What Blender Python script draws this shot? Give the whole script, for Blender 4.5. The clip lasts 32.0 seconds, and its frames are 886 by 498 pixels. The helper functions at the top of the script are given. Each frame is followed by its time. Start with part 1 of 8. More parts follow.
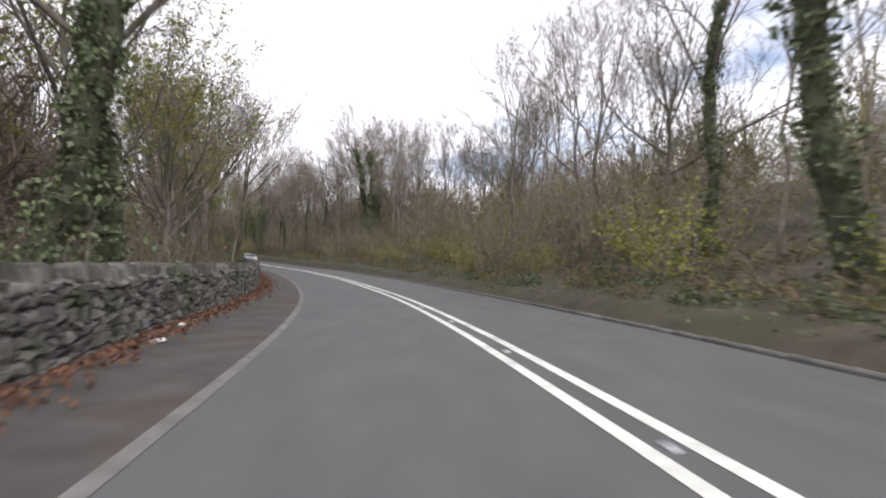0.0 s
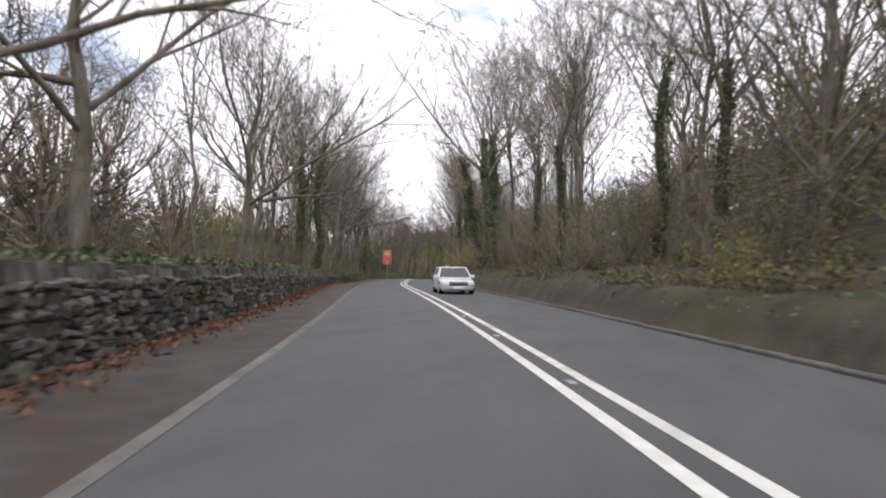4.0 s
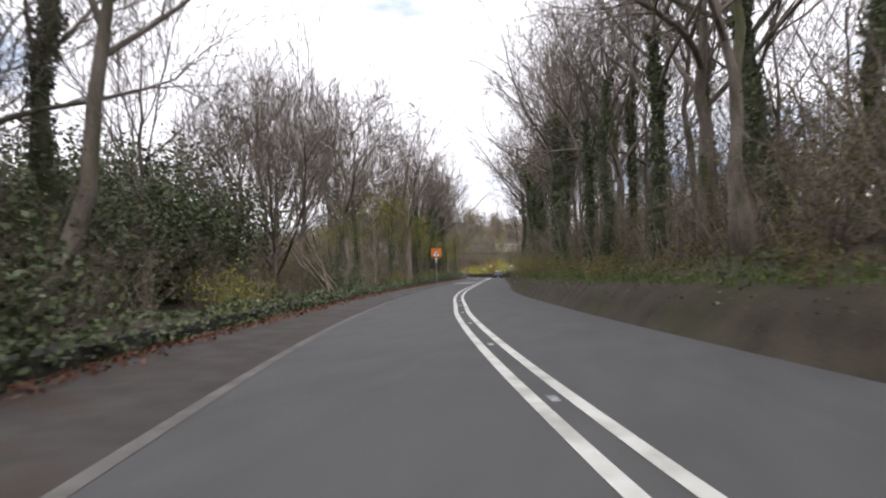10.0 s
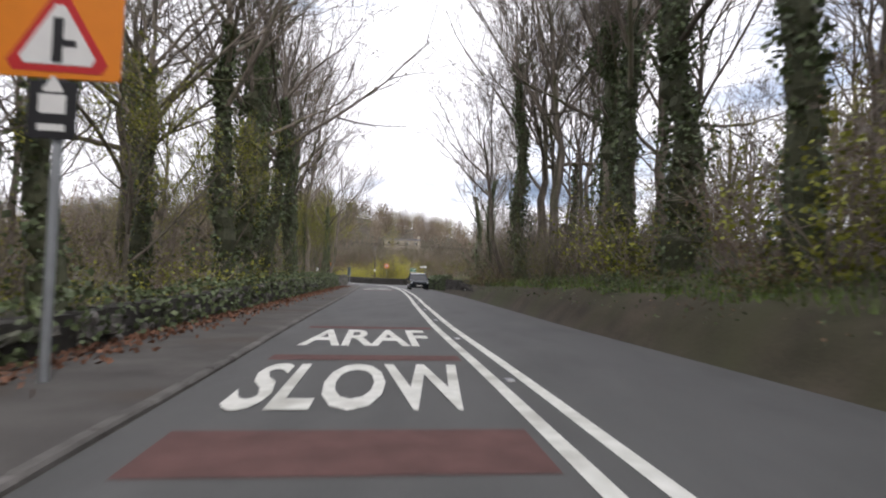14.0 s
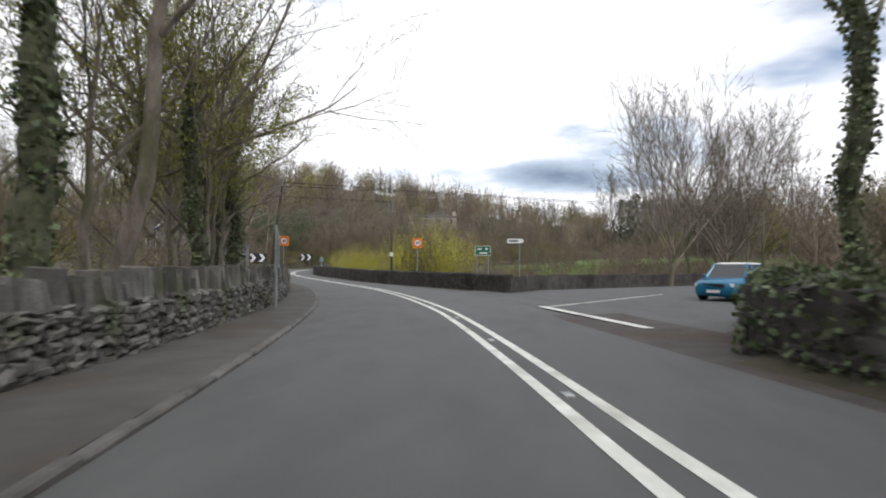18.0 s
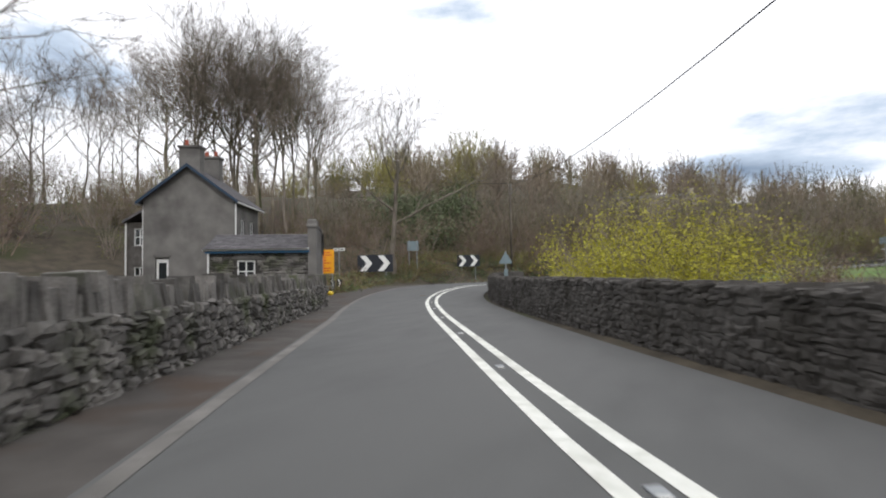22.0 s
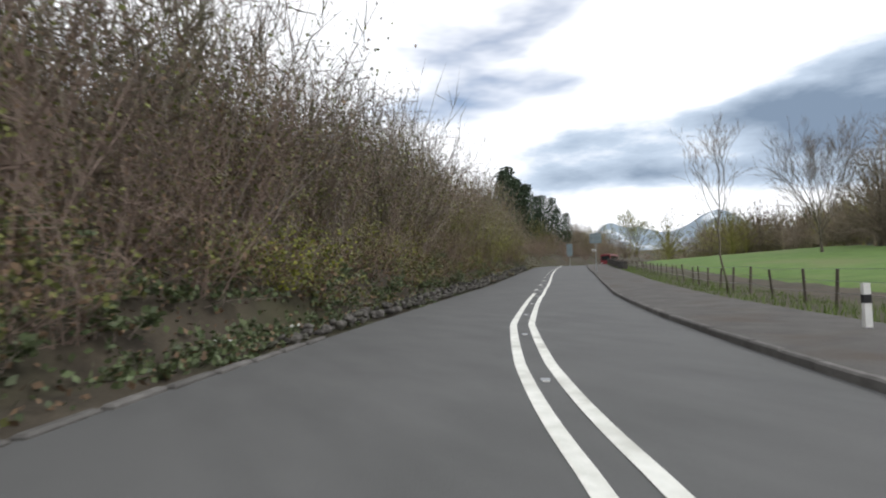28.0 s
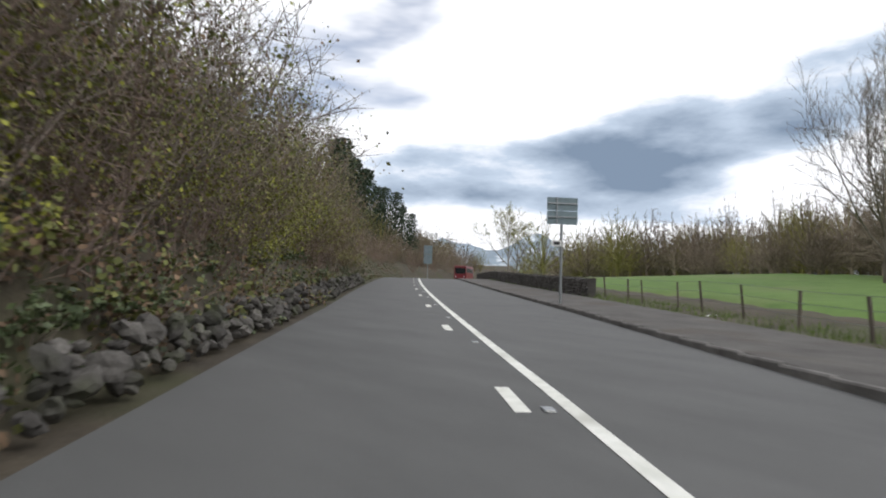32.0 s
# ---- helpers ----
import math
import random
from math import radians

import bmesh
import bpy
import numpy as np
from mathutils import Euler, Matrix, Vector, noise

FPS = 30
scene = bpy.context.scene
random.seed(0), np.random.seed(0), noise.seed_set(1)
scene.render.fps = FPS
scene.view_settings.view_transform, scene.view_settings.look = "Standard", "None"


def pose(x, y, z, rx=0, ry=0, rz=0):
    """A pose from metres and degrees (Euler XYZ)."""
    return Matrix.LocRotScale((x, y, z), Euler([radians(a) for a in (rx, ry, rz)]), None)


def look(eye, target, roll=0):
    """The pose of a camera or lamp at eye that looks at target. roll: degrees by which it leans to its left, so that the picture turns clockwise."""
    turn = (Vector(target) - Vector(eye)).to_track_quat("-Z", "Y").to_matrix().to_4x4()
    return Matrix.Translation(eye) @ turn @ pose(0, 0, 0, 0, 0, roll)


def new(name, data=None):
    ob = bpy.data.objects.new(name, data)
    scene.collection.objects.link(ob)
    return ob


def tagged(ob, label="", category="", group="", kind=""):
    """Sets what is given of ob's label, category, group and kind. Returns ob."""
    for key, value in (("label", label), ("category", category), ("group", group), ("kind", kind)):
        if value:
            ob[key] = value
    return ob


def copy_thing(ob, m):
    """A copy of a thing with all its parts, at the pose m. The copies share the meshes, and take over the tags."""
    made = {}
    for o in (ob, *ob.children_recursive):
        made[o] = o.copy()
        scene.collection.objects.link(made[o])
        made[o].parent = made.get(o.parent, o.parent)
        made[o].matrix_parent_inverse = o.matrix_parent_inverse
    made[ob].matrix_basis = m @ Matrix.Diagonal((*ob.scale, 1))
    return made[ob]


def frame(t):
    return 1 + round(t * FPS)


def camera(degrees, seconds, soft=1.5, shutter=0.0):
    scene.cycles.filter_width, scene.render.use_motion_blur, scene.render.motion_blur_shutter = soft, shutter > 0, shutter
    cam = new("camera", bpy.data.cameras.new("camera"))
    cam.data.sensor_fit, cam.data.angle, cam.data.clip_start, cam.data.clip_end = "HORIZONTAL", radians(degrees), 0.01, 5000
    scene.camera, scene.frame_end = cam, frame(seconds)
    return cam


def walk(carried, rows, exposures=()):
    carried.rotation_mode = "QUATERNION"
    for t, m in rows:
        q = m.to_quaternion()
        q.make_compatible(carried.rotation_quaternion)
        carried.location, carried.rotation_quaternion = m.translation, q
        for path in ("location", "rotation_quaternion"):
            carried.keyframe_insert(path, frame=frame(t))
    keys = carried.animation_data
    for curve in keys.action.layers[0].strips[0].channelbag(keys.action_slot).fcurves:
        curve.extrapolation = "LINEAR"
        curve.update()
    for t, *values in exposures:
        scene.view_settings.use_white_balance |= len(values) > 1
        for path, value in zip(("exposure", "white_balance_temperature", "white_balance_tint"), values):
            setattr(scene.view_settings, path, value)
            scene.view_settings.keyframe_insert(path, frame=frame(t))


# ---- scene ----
cam = camera(77.5, 32.0, soft=2.0, shutter=0.2)

# seconds, x, y, z, yaw, pitch, roll of the carried camera
ROWS = [
    (0.0, 0.00, 0.00, 1.25, -0.00, 0.58, -0.38),
    (0.5, -1.36, 9.79, 1.03, 3.37, 1.39, -0.50),
    (1.0, -3.27, 19.35, 0.86, 6.80, 1.25, -1.31),
    (1.5, -5.73, 28.64, 0.75, 9.95, 2.10, -1.69),
    (2.0, -8.55, 37.64, 0.71, 13.33, 2.46, -0.75),
    (2.5, -11.74, 46.31, 0.71, 16.94, 2.47, 0.01),
    (3.0, -15.08, 54.77, 0.70, 20.24, 2.39, 0.18),
    (3.5, -18.84, 62.93, 0.67, 22.34, 2.61, -0.05),
    (4.0, -22.87, 70.87, 0.69, 23.69, 2.81, -0.46),
    (4.5, -27.13, 78.61, 0.79, 24.38, 2.86, -0.85),
    (5.0, -31.52, 86.19, 0.91, 24.53, 2.85, -1.01),
    (5.5, -35.97, 93.65, 1.01, 24.30, 2.88, -0.74),
    (6.0, -40.37, 101.08, 1.07, 23.80, 2.97, -0.32),
    (6.5, -44.63, 108.49, 1.13, 22.91, 3.08, -0.32),
    (7.0, -48.70, 115.87, 1.17, 22.01, 2.86, -0.27),
    (7.5, -52.41, 123.24, 1.22, 21.47, 2.90, 0.14),
    (8.0, -55.86, 130.51, 1.27, 21.32, 2.93, 0.23),
    (8.5, -59.35, 137.59, 1.33, 20.37, 3.08, 0.38),
    (9.0, -62.72, 144.67, 1.36, 19.09, 2.89, 0.86),
    (9.5, -65.95, 151.84, 1.35, 17.60, 2.72, 1.59),
    (10.0, -68.80, 159.15, 1.37, 16.16, 2.31, 1.12),
    (10.5, -71.47, 166.46, 1.34, 14.30, 2.13, 0.98),
    (11.0, -73.82, 173.78, 1.28, 12.53, 2.02, 1.30),
    (11.5, -75.87, 181.05, 1.20, 10.68, 2.30, 0.64),
    (12.0, -77.84, 188.21, 1.15, 8.53, 2.46, 0.56),
    (12.5, -79.53, 195.33, 1.11, 6.53, 2.52, 0.55),
    (13.0, -80.96, 202.42, 1.10, 4.71, 2.66, -0.32),
    (13.5, -82.19, 209.40, 1.09, 3.88, 2.64, -0.94),
    (14.0, -83.31, 216.22, 1.11, 3.47, 2.75, -1.41),
    (14.5, -84.41, 222.82, 1.12, 3.36, 2.59, -0.86),
    (15.0, -85.56, 229.28, 1.12, 3.37, 2.78, -0.31),
    (15.5, -86.59, 235.66, 1.14, 3.56, 2.55, -0.49),
    (16.0, -87.61, 242.03, 1.16, 3.72, 2.37, -0.83),
    (16.5, -88.70, 248.47, 1.16, 3.83, 2.38, -1.02),
    (17.0, -89.86, 254.97, 1.13, 4.14, 2.32, -0.96),
    (17.5, -91.08, 261.56, 1.08, 4.87, 1.94, -0.58),
    (18.0, -92.36, 268.17, 1.00, 5.93, 1.49, -0.37),
    (18.5, -93.72, 274.70, 0.91, 7.11, 1.61, -1.37),
    (19.0, -95.24, 281.06, 0.85, 8.85, 2.01, -2.26),
    (19.5, -96.97, 287.23, 0.80, 11.21, 2.10, -2.60),
    (20.0, -98.98, 293.16, 0.76, 14.20, 2.43, -1.44),
    (20.5, -101.23, 298.86, 0.72, 16.86, 2.03, -0.35),
    (21.0, -103.65, 304.34, 0.66, 19.43, 2.07, 1.22),
    (21.5, -106.31, 309.61, 0.64, 21.42, 2.56, 0.80),
    (22.0, -109.05, 314.74, 0.65, 22.69, 2.67, 1.09),
    (22.5, -111.75, 319.74, 0.66, 23.58, 2.80, 1.21),
    (23.0, -114.26, 324.54, 0.66, 23.97, 2.60, 1.20),
    (23.5, -116.52, 328.91, 0.66, 23.89, 2.56, 1.07),
    (24.0, -118.43, 332.85, 0.67, 22.87, 2.77, 0.76),
    (24.5, -120.10, 336.52, 0.69, 20.97, 2.74, 0.71),
    (25.0, -121.60, 340.38, 0.76, 17.18, 2.74, 1.27),
    (25.5, -122.82, 344.56, 0.88, 10.91, 2.86, 2.36),
    (26.0, -123.57, 348.77, 1.00, 3.32, 2.98, 3.23),
    (26.5, -123.69, 352.69, 1.08, -4.42, 2.97, 3.15),
    (27.0, -123.29, 356.37, 1.11, -11.95, 2.83, 2.40),
    (27.5, -122.40, 360.03, 1.13, -19.83, 2.58, 1.93),
    (28.0, -120.97, 363.72, 1.14, -27.87, 2.51, 1.65),
    (28.5, -119.05, 367.30, 1.15, -35.45, 2.79, 0.86),
    (29.0, -116.76, 370.75, 1.16, -39.96, 2.93, 1.13),
    (29.5, -114.31, 374.21, 1.20, -40.86, 3.23, 1.09),
    (30.0, -111.72, 377.73, 1.23, -41.88, 3.14, 0.80),
    (30.5, -108.99, 381.34, 1.28, -43.04, 3.35, 0.78),
    (31.0, -106.09, 385.03, 1.34, -44.01, 3.60, -0.14),
    (31.5, -103.05, 388.82, 1.41, -44.79, 3.27, -0.89),
    (32.0, -99.90, 392.69, 1.47, -45.14, 3.39, -1.76),
]
walk(cam, [(t, pose(x, y, z, 90 + p, r, yw)) for t, x, y, z, yw, p, r in ROWS],
     exposures=[(0.0, 0.3, 6250, 17), (8.0, 0.25, 6250, 17), (15.0, 0.3, 6250, 16), (18.5, 0.0, 6250, 12), (22.0, 0.04, 6250, 12), (27.0, 0.02, 6250, 11), (30.0, -0.06, 6250, 12), (32.0, -0.06, 6250, 12)])

# ---- sky and sun ----
SUN_ELEV, SUN_ROT = radians(42), radians(150)
world = bpy.data.worlds.new("overcast_sky")
scene.world = world
world.use_nodes = True


def node(tree, kind, operation="", data_type=""):
    n = tree.nodes.new(kind)
    if operation:
        n.operation = operation
    if data_type:
        n.data_type = data_type
    return n


def build_world():
    nt = world.node_tree
    nt.nodes.clear()
    out = node(nt, "ShaderNodeOutputWorld")
    sky = node(nt, "ShaderNodeTexSky")
    sky.sky_type, sky.sun_disc = "NISHITA", False
    sky.sun_elevation, sky.sun_rotation = SUN_ELEV, SUN_ROT
    blue = node(nt, "ShaderNodeBackground")
    blue.inputs["Strength"].default_value = 0.13
    nt.links.new(sky.outputs[0], blue.inputs["Color"])
    cloud = node(nt, "ShaderNodeBackground")
    cloud.inputs["Strength"].default_value = 1.25
    co = node(nt, "ShaderNodeTexCoord")
    mp = node(nt, "ShaderNodeMapping")
    mp.inputs["Scale"].default_value = (1.0, 1.0, 3.2)
    mp.inputs["Location"].default_value = (0.35, 0.1, 0.0)
    nt.links.new(co.outputs["Generated"], mp.inputs["Vector"])
    big = node(nt, "ShaderNodeTexNoise")
    big.inputs["Scale"].default_value = 3.4
    big.inputs["Detail"].default_value = 8
    big.inputs["Roughness"].default_value = 0.58
    nt.links.new(mp.outputs[0], big.inputs["Vector"])
    tone = node(nt, "ShaderNodeValToRGB")
    tone.color_ramp.elements[0].position = 0.06
    tone.color_ramp.elements[0].color = (0.20, 0.26, 0.34, 1)
    tone.color_ramp.elements[1].position = 0.46
    tone.color_ramp.elements[1].color = (1, 1, 1, 1)
    middle = tone.color_ramp.elements.new(0.30)
    middle.color = (0.50, 0.58, 0.67, 1)
    total = node(nt, "ShaderNodeMath", operation="ADD")
    nt.links.new(big.outputs["Fac"], total.inputs[0])
    total.inputs[1].default_value = 0.19
    last = total
    # grey clouds low in the sky: bearing, height, half width, half height (degrees), depth
    for bearing, up, wide, tall, deep in ((50, 11.8, 18, 3.6, 0.42), (68, 14.2, 12, 4.0, 0.40), (82, 17, 7, 5, 0.38), (44, 7.6, 14, 2.6, 0.28), (68, 8.0, 12, 2.4, 0.28),
                                           (12, 11, 11, 3.6, 0.34), (-16, 26.5, 9, 3, 0.28), (-60, 17, 9, 6, 0.30), (-4, 8.2, 18, 2.4, 0.31)):
        a, e = radians(bearing), radians(up)
        mid = Vector((math.sin(a) * math.cos(e), math.cos(a) * math.cos(e), math.sin(e)))
        side, top = Vector((math.cos(a), -math.sin(a), 0)) / math.sin(radians(wide)), Vector((-math.sin(a) * math.sin(e), -math.cos(a) * math.sin(e), math.cos(e))) / math.sin(radians(tall))
        off = node(nt, "ShaderNodeVectorMath", operation="SUBTRACT")
        nt.links.new(co.outputs["Generated"], off.inputs[0])
        off.inputs[1].default_value = mid
        squares = []
        for axis in (side, top, mid * 3):
            dot = node(nt, "ShaderNodeVectorMath", operation="DOT_PRODUCT")
            nt.links.new(off.outputs[0], dot.inputs[0])
            dot.inputs[1].default_value = axis
            sq = node(nt, "ShaderNodeMath", operation="MULTIPLY")
            nt.links.new(dot.outputs["Value"], sq.inputs[0])
            nt.links.new(dot.outputs["Value"], sq.inputs[1])
            squares.append(sq)
        add = squares[0]
        for sq in squares[1:]:
            both = node(nt, "ShaderNodeMath", operation="ADD")
            nt.links.new(add.outputs[0], both.inputs[0])
            nt.links.new(sq.outputs[0], both.inputs[1])
            add = both
        fall = node(nt, "ShaderNodeMapRange")
        fall.interpolation_type = "SMOOTHSTEP"
        fall.inputs["From Min"].default_value, fall.inputs["From Max"].default_value = 0.0, 1.9
        fall.inputs["To Min"].default_value, fall.inputs["To Max"].default_value = -deep, 0.0
        nt.links.new(add.outputs[0], fall.inputs["Value"])
        nxt = node(nt, "ShaderNodeMath", operation="ADD")
        nt.links.new(last.outputs[0], nxt.inputs[0])
        nt.links.new(fall.outputs[0], nxt.inputs[1])
        last = nxt
    nt.links.new(last.outputs[0], tone.inputs["Fac"])
    nt.links.new(tone.outputs[0], cloud.inputs["Color"])
    cover = node(nt, "ShaderNodeTexNoise")
    cover.inputs["Scale"].default_value = 1.7
    cover.inputs["Detail"].default_value = 5
    nt.links.new(mp.outputs[0], cover.inputs["Vector"])
    gaps = node(nt, "ShaderNodeValToRGB")
    gaps.color_ramp.elements[0].position = 0.24
    gaps.color_ramp.elements[1].position = 0.36
    nt.links.new(cover.outputs["Fac"], gaps.inputs["Fac"])
    mix = node(nt, "ShaderNodeMixShader")
    nt.links.new(gaps.outputs[0], mix.inputs[0])
    nt.links.new(blue.outputs[0], mix.inputs[1])
    nt.links.new(cloud.outputs[0], mix.inputs[2])
    nt.links.new(mix.outputs[0], out.inputs[0])


build_world()
sun = new("sun", bpy.data.lights.new("sun", "SUN"))
sun.data.energy, sun.data.angle, sun.data.color = 1.1, radians(14), (1.0, 0.96, 0.9)
sun.matrix_world = look((0, 0, 60), (0 - math.sin(SUN_ROT) * math.cos(SUN_ELEV) * 60,
                                     0 - math.cos(SUN_ROT) * math.cos(SUN_ELEV) * 60,
                                     60 - math.sin(SUN_ELEV) * 60))

# ---- materials ----


def material(name, dark, light, scale=4.0, rough=0.85, bump=0.3, fine=40.0, vary=0.0, metal=0.0, island=False,
             third=None, third_scale=0.6, spec=0.3, stretch=None, third_range=(0.52, 0.68)):
    """Two colours over a coarse and a fine grain, a third in large stains, and a bump."""
    m = bpy.data.materials.new(name)
    m.use_nodes = True
    nt = m.node_tree
    bsdf = nt.nodes["Principled BSDF"]
    bsdf.inputs["Roughness"].default_value = rough
    bsdf.inputs["Metallic"].default_value = metal
    bsdf.inputs["Specular IOR Level"].default_value = spec
    co = node(nt, "ShaderNodeNewGeometry")
    src = co.outputs["Position"]
    if stretch:
        mp = node(nt, "ShaderNodeMapping")
        mp.inputs["Scale"].default_value = stretch
        nt.links.new(src, mp.inputs["Vector"])
        src = mp.outputs[0]
    a = node(nt, "ShaderNodeTexNoise")
    a.inputs["Scale"].default_value, a.inputs["Detail"].default_value = scale, 5
    b = node(nt, "ShaderNodeTexNoise")
    b.inputs["Scale"].default_value, b.inputs["Detail"].default_value = fine, 3
    for n in (a, b):
        nt.links.new(src, n.inputs["Vector"])
    add = node(nt, "ShaderNodeMath", operation="MULTIPLY_ADD")
    nt.links.new(b.outputs["Fac"], add.inputs[0])
    add.inputs[1].default_value = 0.5
    nt.links.new(a.outputs["Fac"], add.inputs[2])
    ramp = node(nt, "ShaderNodeMapRange")
    ramp.inputs["From Min"].default_value, ramp.inputs["From Max"].default_value = 0.5, 1.0
    nt.links.new(add.outputs[0], ramp.inputs["Value"])
    mix = node(nt, "ShaderNodeMix", data_type="RGBA")
    mix.inputs[6].default_value, mix.inputs[7].default_value = (*dark, 1), (*light, 1)
    nt.links.new(ramp.outputs[0], mix.inputs[0])
    colour = mix.outputs[2]
    if third:
        c = node(nt, "ShaderNodeTexNoise")
        c.inputs["Scale"].default_value, c.inputs["Detail"].default_value = third_scale, 6
        nt.links.new(src, c.inputs["Vector"])
        r3 = node(nt, "ShaderNodeMapRange")
        r3.inputs["From Min"].default_value, r3.inputs["From Max"].default_value = third_range
        nt.links.new(c.outputs["Fac"], r3.inputs["Value"])
        m3 = node(nt, "ShaderNodeMix", data_type="RGBA")
        nt.links.new(r3.outputs[0], m3.inputs[0])
        nt.links.new(colour, m3.inputs[6])
        m3.inputs[7].default_value = (*third, 1)
        colour = m3.outputs[2]
    if vary:
        hsv = node(nt, "ShaderNodeHueSaturation")
        rnd = co.outputs["Random Per Island"] if island else node(nt, "ShaderNodeObjectInfo").outputs["Random"]
        rv = node(nt, "ShaderNodeMapRange")
        rv.inputs["To Min"].default_value, rv.inputs["To Max"].default_value = 1 - vary, 1 + vary
        nt.links.new(rnd, rv.inputs["Value"])
        nt.links.new(rv.outputs[0], hsv.inputs["Value"])
        nt.links.new(colour, hsv.inputs["Color"])
        colour = hsv.outputs[0]
    nt.links.new(colour, bsdf.inputs["Base Color"])
    if bump:
        bp = node(nt, "ShaderNodeBump")
        bp.inputs["Strength"].default_value, bp.inputs["Distance"].default_value = bump, 0.02
        nt.links.new(add.outputs[0], bp.inputs["Height"])
        nt.links.new(bp.outputs[0], bsdf.inputs["Normal"])
    return m


ASPHALT = material("asphalt", (0.084, 0.085, 0.083), (0.114, 0.115, 0.112), 1.6, 0.8, 0.35, 130, third=(0.104, 0.105, 0.102), third_scale=0.5, stretch=(1, 0.35, 1))
ASPHALT_OLD = material("asphalt_old", (0.052, 0.046, 0.042), (0.096, 0.088, 0.080), 1.5, 0.9, 0.4, 90, third=(0.07, 0.05, 0.038), third_scale=0.7)
FOOTWAY = material("footway", (0.060, 0.056, 0.052), (0.112, 0.106, 0.098), 1.2, 0.9, 0.4, 80, third=(0.075, 0.062, 0.05), third_scale=0.5)
PAINT = material("road_paint", (0.55, 0.56, 0.50), (0.80, 0.80, 0.75), 5, 0.7, 0.15, 90, third=(0.46, 0.46, 0.41), third_scale=1.2)
PAINT_WORN = material("road_paint_worn", (0.115, 0.11, 0.10), (0.22, 0.21, 0.195), 3, 0.85, 0.3, 60, third=(0.11, 0.105, 0.098), third_scale=1.5)
ANTISKID = material("red_antiskid_surface", (0.095, 0.052, 0.047), (0.15, 0.080, 0.072), 3, 0.9, 0.4, 90)
GROUND = material("woodland_floor", (0.037, 0.031, 0.023), (0.090, 0.075, 0.053), 1.2, 0.95, 0.8, 18, third=(0.056, 0.058, 0.028), third_scale=0.25, third_range=(0.48, 0.66))
LITTER = material("leaf_litter", (0.10, 0.05, 0.03), (0.24, 0.125, 0.08), 5, 0.95, 0.6, 40, vary=0.4, island=True)
GRASS = material("meadow_grass", (0.060, 0.115, 0.020), (0.115, 0.19, 0.040), 0.8, 0.9, 0.6, 25, third=(0.12, 0.15, 0.05), third_scale=0.1)
BLADE = material("grass_blade", (0.07, 0.12, 0.022), (0.17, 0.23, 0.06), 3, 0.8, 0, 20, vary=0.35, island=True)
STONE = material("field_stone", (0.070, 0.065, 0.060), (0.19, 0.18, 0.165), 3, 0.9, 0.7, 28, vary=0.45, island=True, third=(0.07, 0.078, 0.045), third_scale=1.1)
STONE_PIECE = material("field_stone_piece", (0.070, 0.065, 0.060), (0.19, 0.18, 0.165), 3, 0.9, 0.7, 28, vary=0.45, third=(0.07, 0.078, 0.045), third_scale=1.1)
# dirty stone, with the shade of the bend wall's face darkened into its colour
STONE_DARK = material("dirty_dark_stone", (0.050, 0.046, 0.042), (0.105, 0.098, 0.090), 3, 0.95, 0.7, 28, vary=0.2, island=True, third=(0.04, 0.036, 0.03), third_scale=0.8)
BOULDER = material("boulder_stone", (0.045, 0.042, 0.037), (0.125, 0.117, 0.107), 3, 0.95, 0.7, 24, vary=0.4, third=(0.055, 0.06, 0.035), third_scale=1.5)
MORTAR = material("wall_core", (0.03, 0.028, 0.025), (0.07, 0.066, 0.06), 5, 0.95, 0.8, 30)
KERB = material("kerb_stone", (0.085, 0.08, 0.074), (0.165, 0.158, 0.148), 3, 0.9, 0.4, 50, vary=0.2)
BARK = material("bark", (0.103, 0.089, 0.071), (0.270, 0.232, 0.193), 3, 0.95, 0.9, 22, vary=0.3, third=(0.085, 0.09, 0.042), third_scale=1.2, stretch=(1, 1, 0.35))
BARK_PALE = material("bark_pale", (0.103, 0.086, 0.063), (0.276, 0.241, 0.190), 3, 0.9, 0.7, 22, vary=0.25, third=(0.08, 0.085, 0.04), third_scale=1.0, stretch=(1, 1, 0.4))
DEADWOOD = material("dead_wood", (0.30, 0.27, 0.23), (0.48, 0.44, 0.38), 4, 0.9, 0.3, 30, stretch=(1, 1, 0.4))
TWIG = material("twig", (0.174, 0.145, 0.122), (0.312, 0.264, 0.226), 2, 0.9, 0, 10, vary=0.35)
TWIG_RED = material("twig_red", (0.168, 0.124, 0.101), (0.294, 0.226, 0.186), 2, 0.9, 0, 10, vary=0.3)
IVY = material("ivy_leaf", (0.057, 0.081, 0.037), (0.138, 0.172, 0.076), 4, 0.55, 0, 20, vary=0.45, island=True, spec=0.4)
# duller ivy green with the shade between the leaves painted in
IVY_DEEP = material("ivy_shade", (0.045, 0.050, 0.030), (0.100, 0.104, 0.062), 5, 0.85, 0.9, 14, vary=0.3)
FRESH = material("fresh_leaf", (0.17, 0.185, 0.024), (0.34, 0.34, 0.055), 1.5, 0.7, 0, 10, vary=0.3, island=True)
WILLOW = material("willow_leaf", (0.33, 0.32, 0.03), (0.56, 0.52, 0.07), 1.5, 0.7, 0, 10, vary=0.3, island=True)
OLIVE = material("hawthorn_leaf", (0.101, 0.114, 0.034), (0.207, 0.213, 0.069), 1.5, 0.75, 0, 10, vary=0.35, island=True)
BROWNLEAF = material("dead_bracken", (0.109, 0.071, 0.044), (0.230, 0.159, 0.101), 2, 0.9, 0, 10, vary=0.4, island=True)
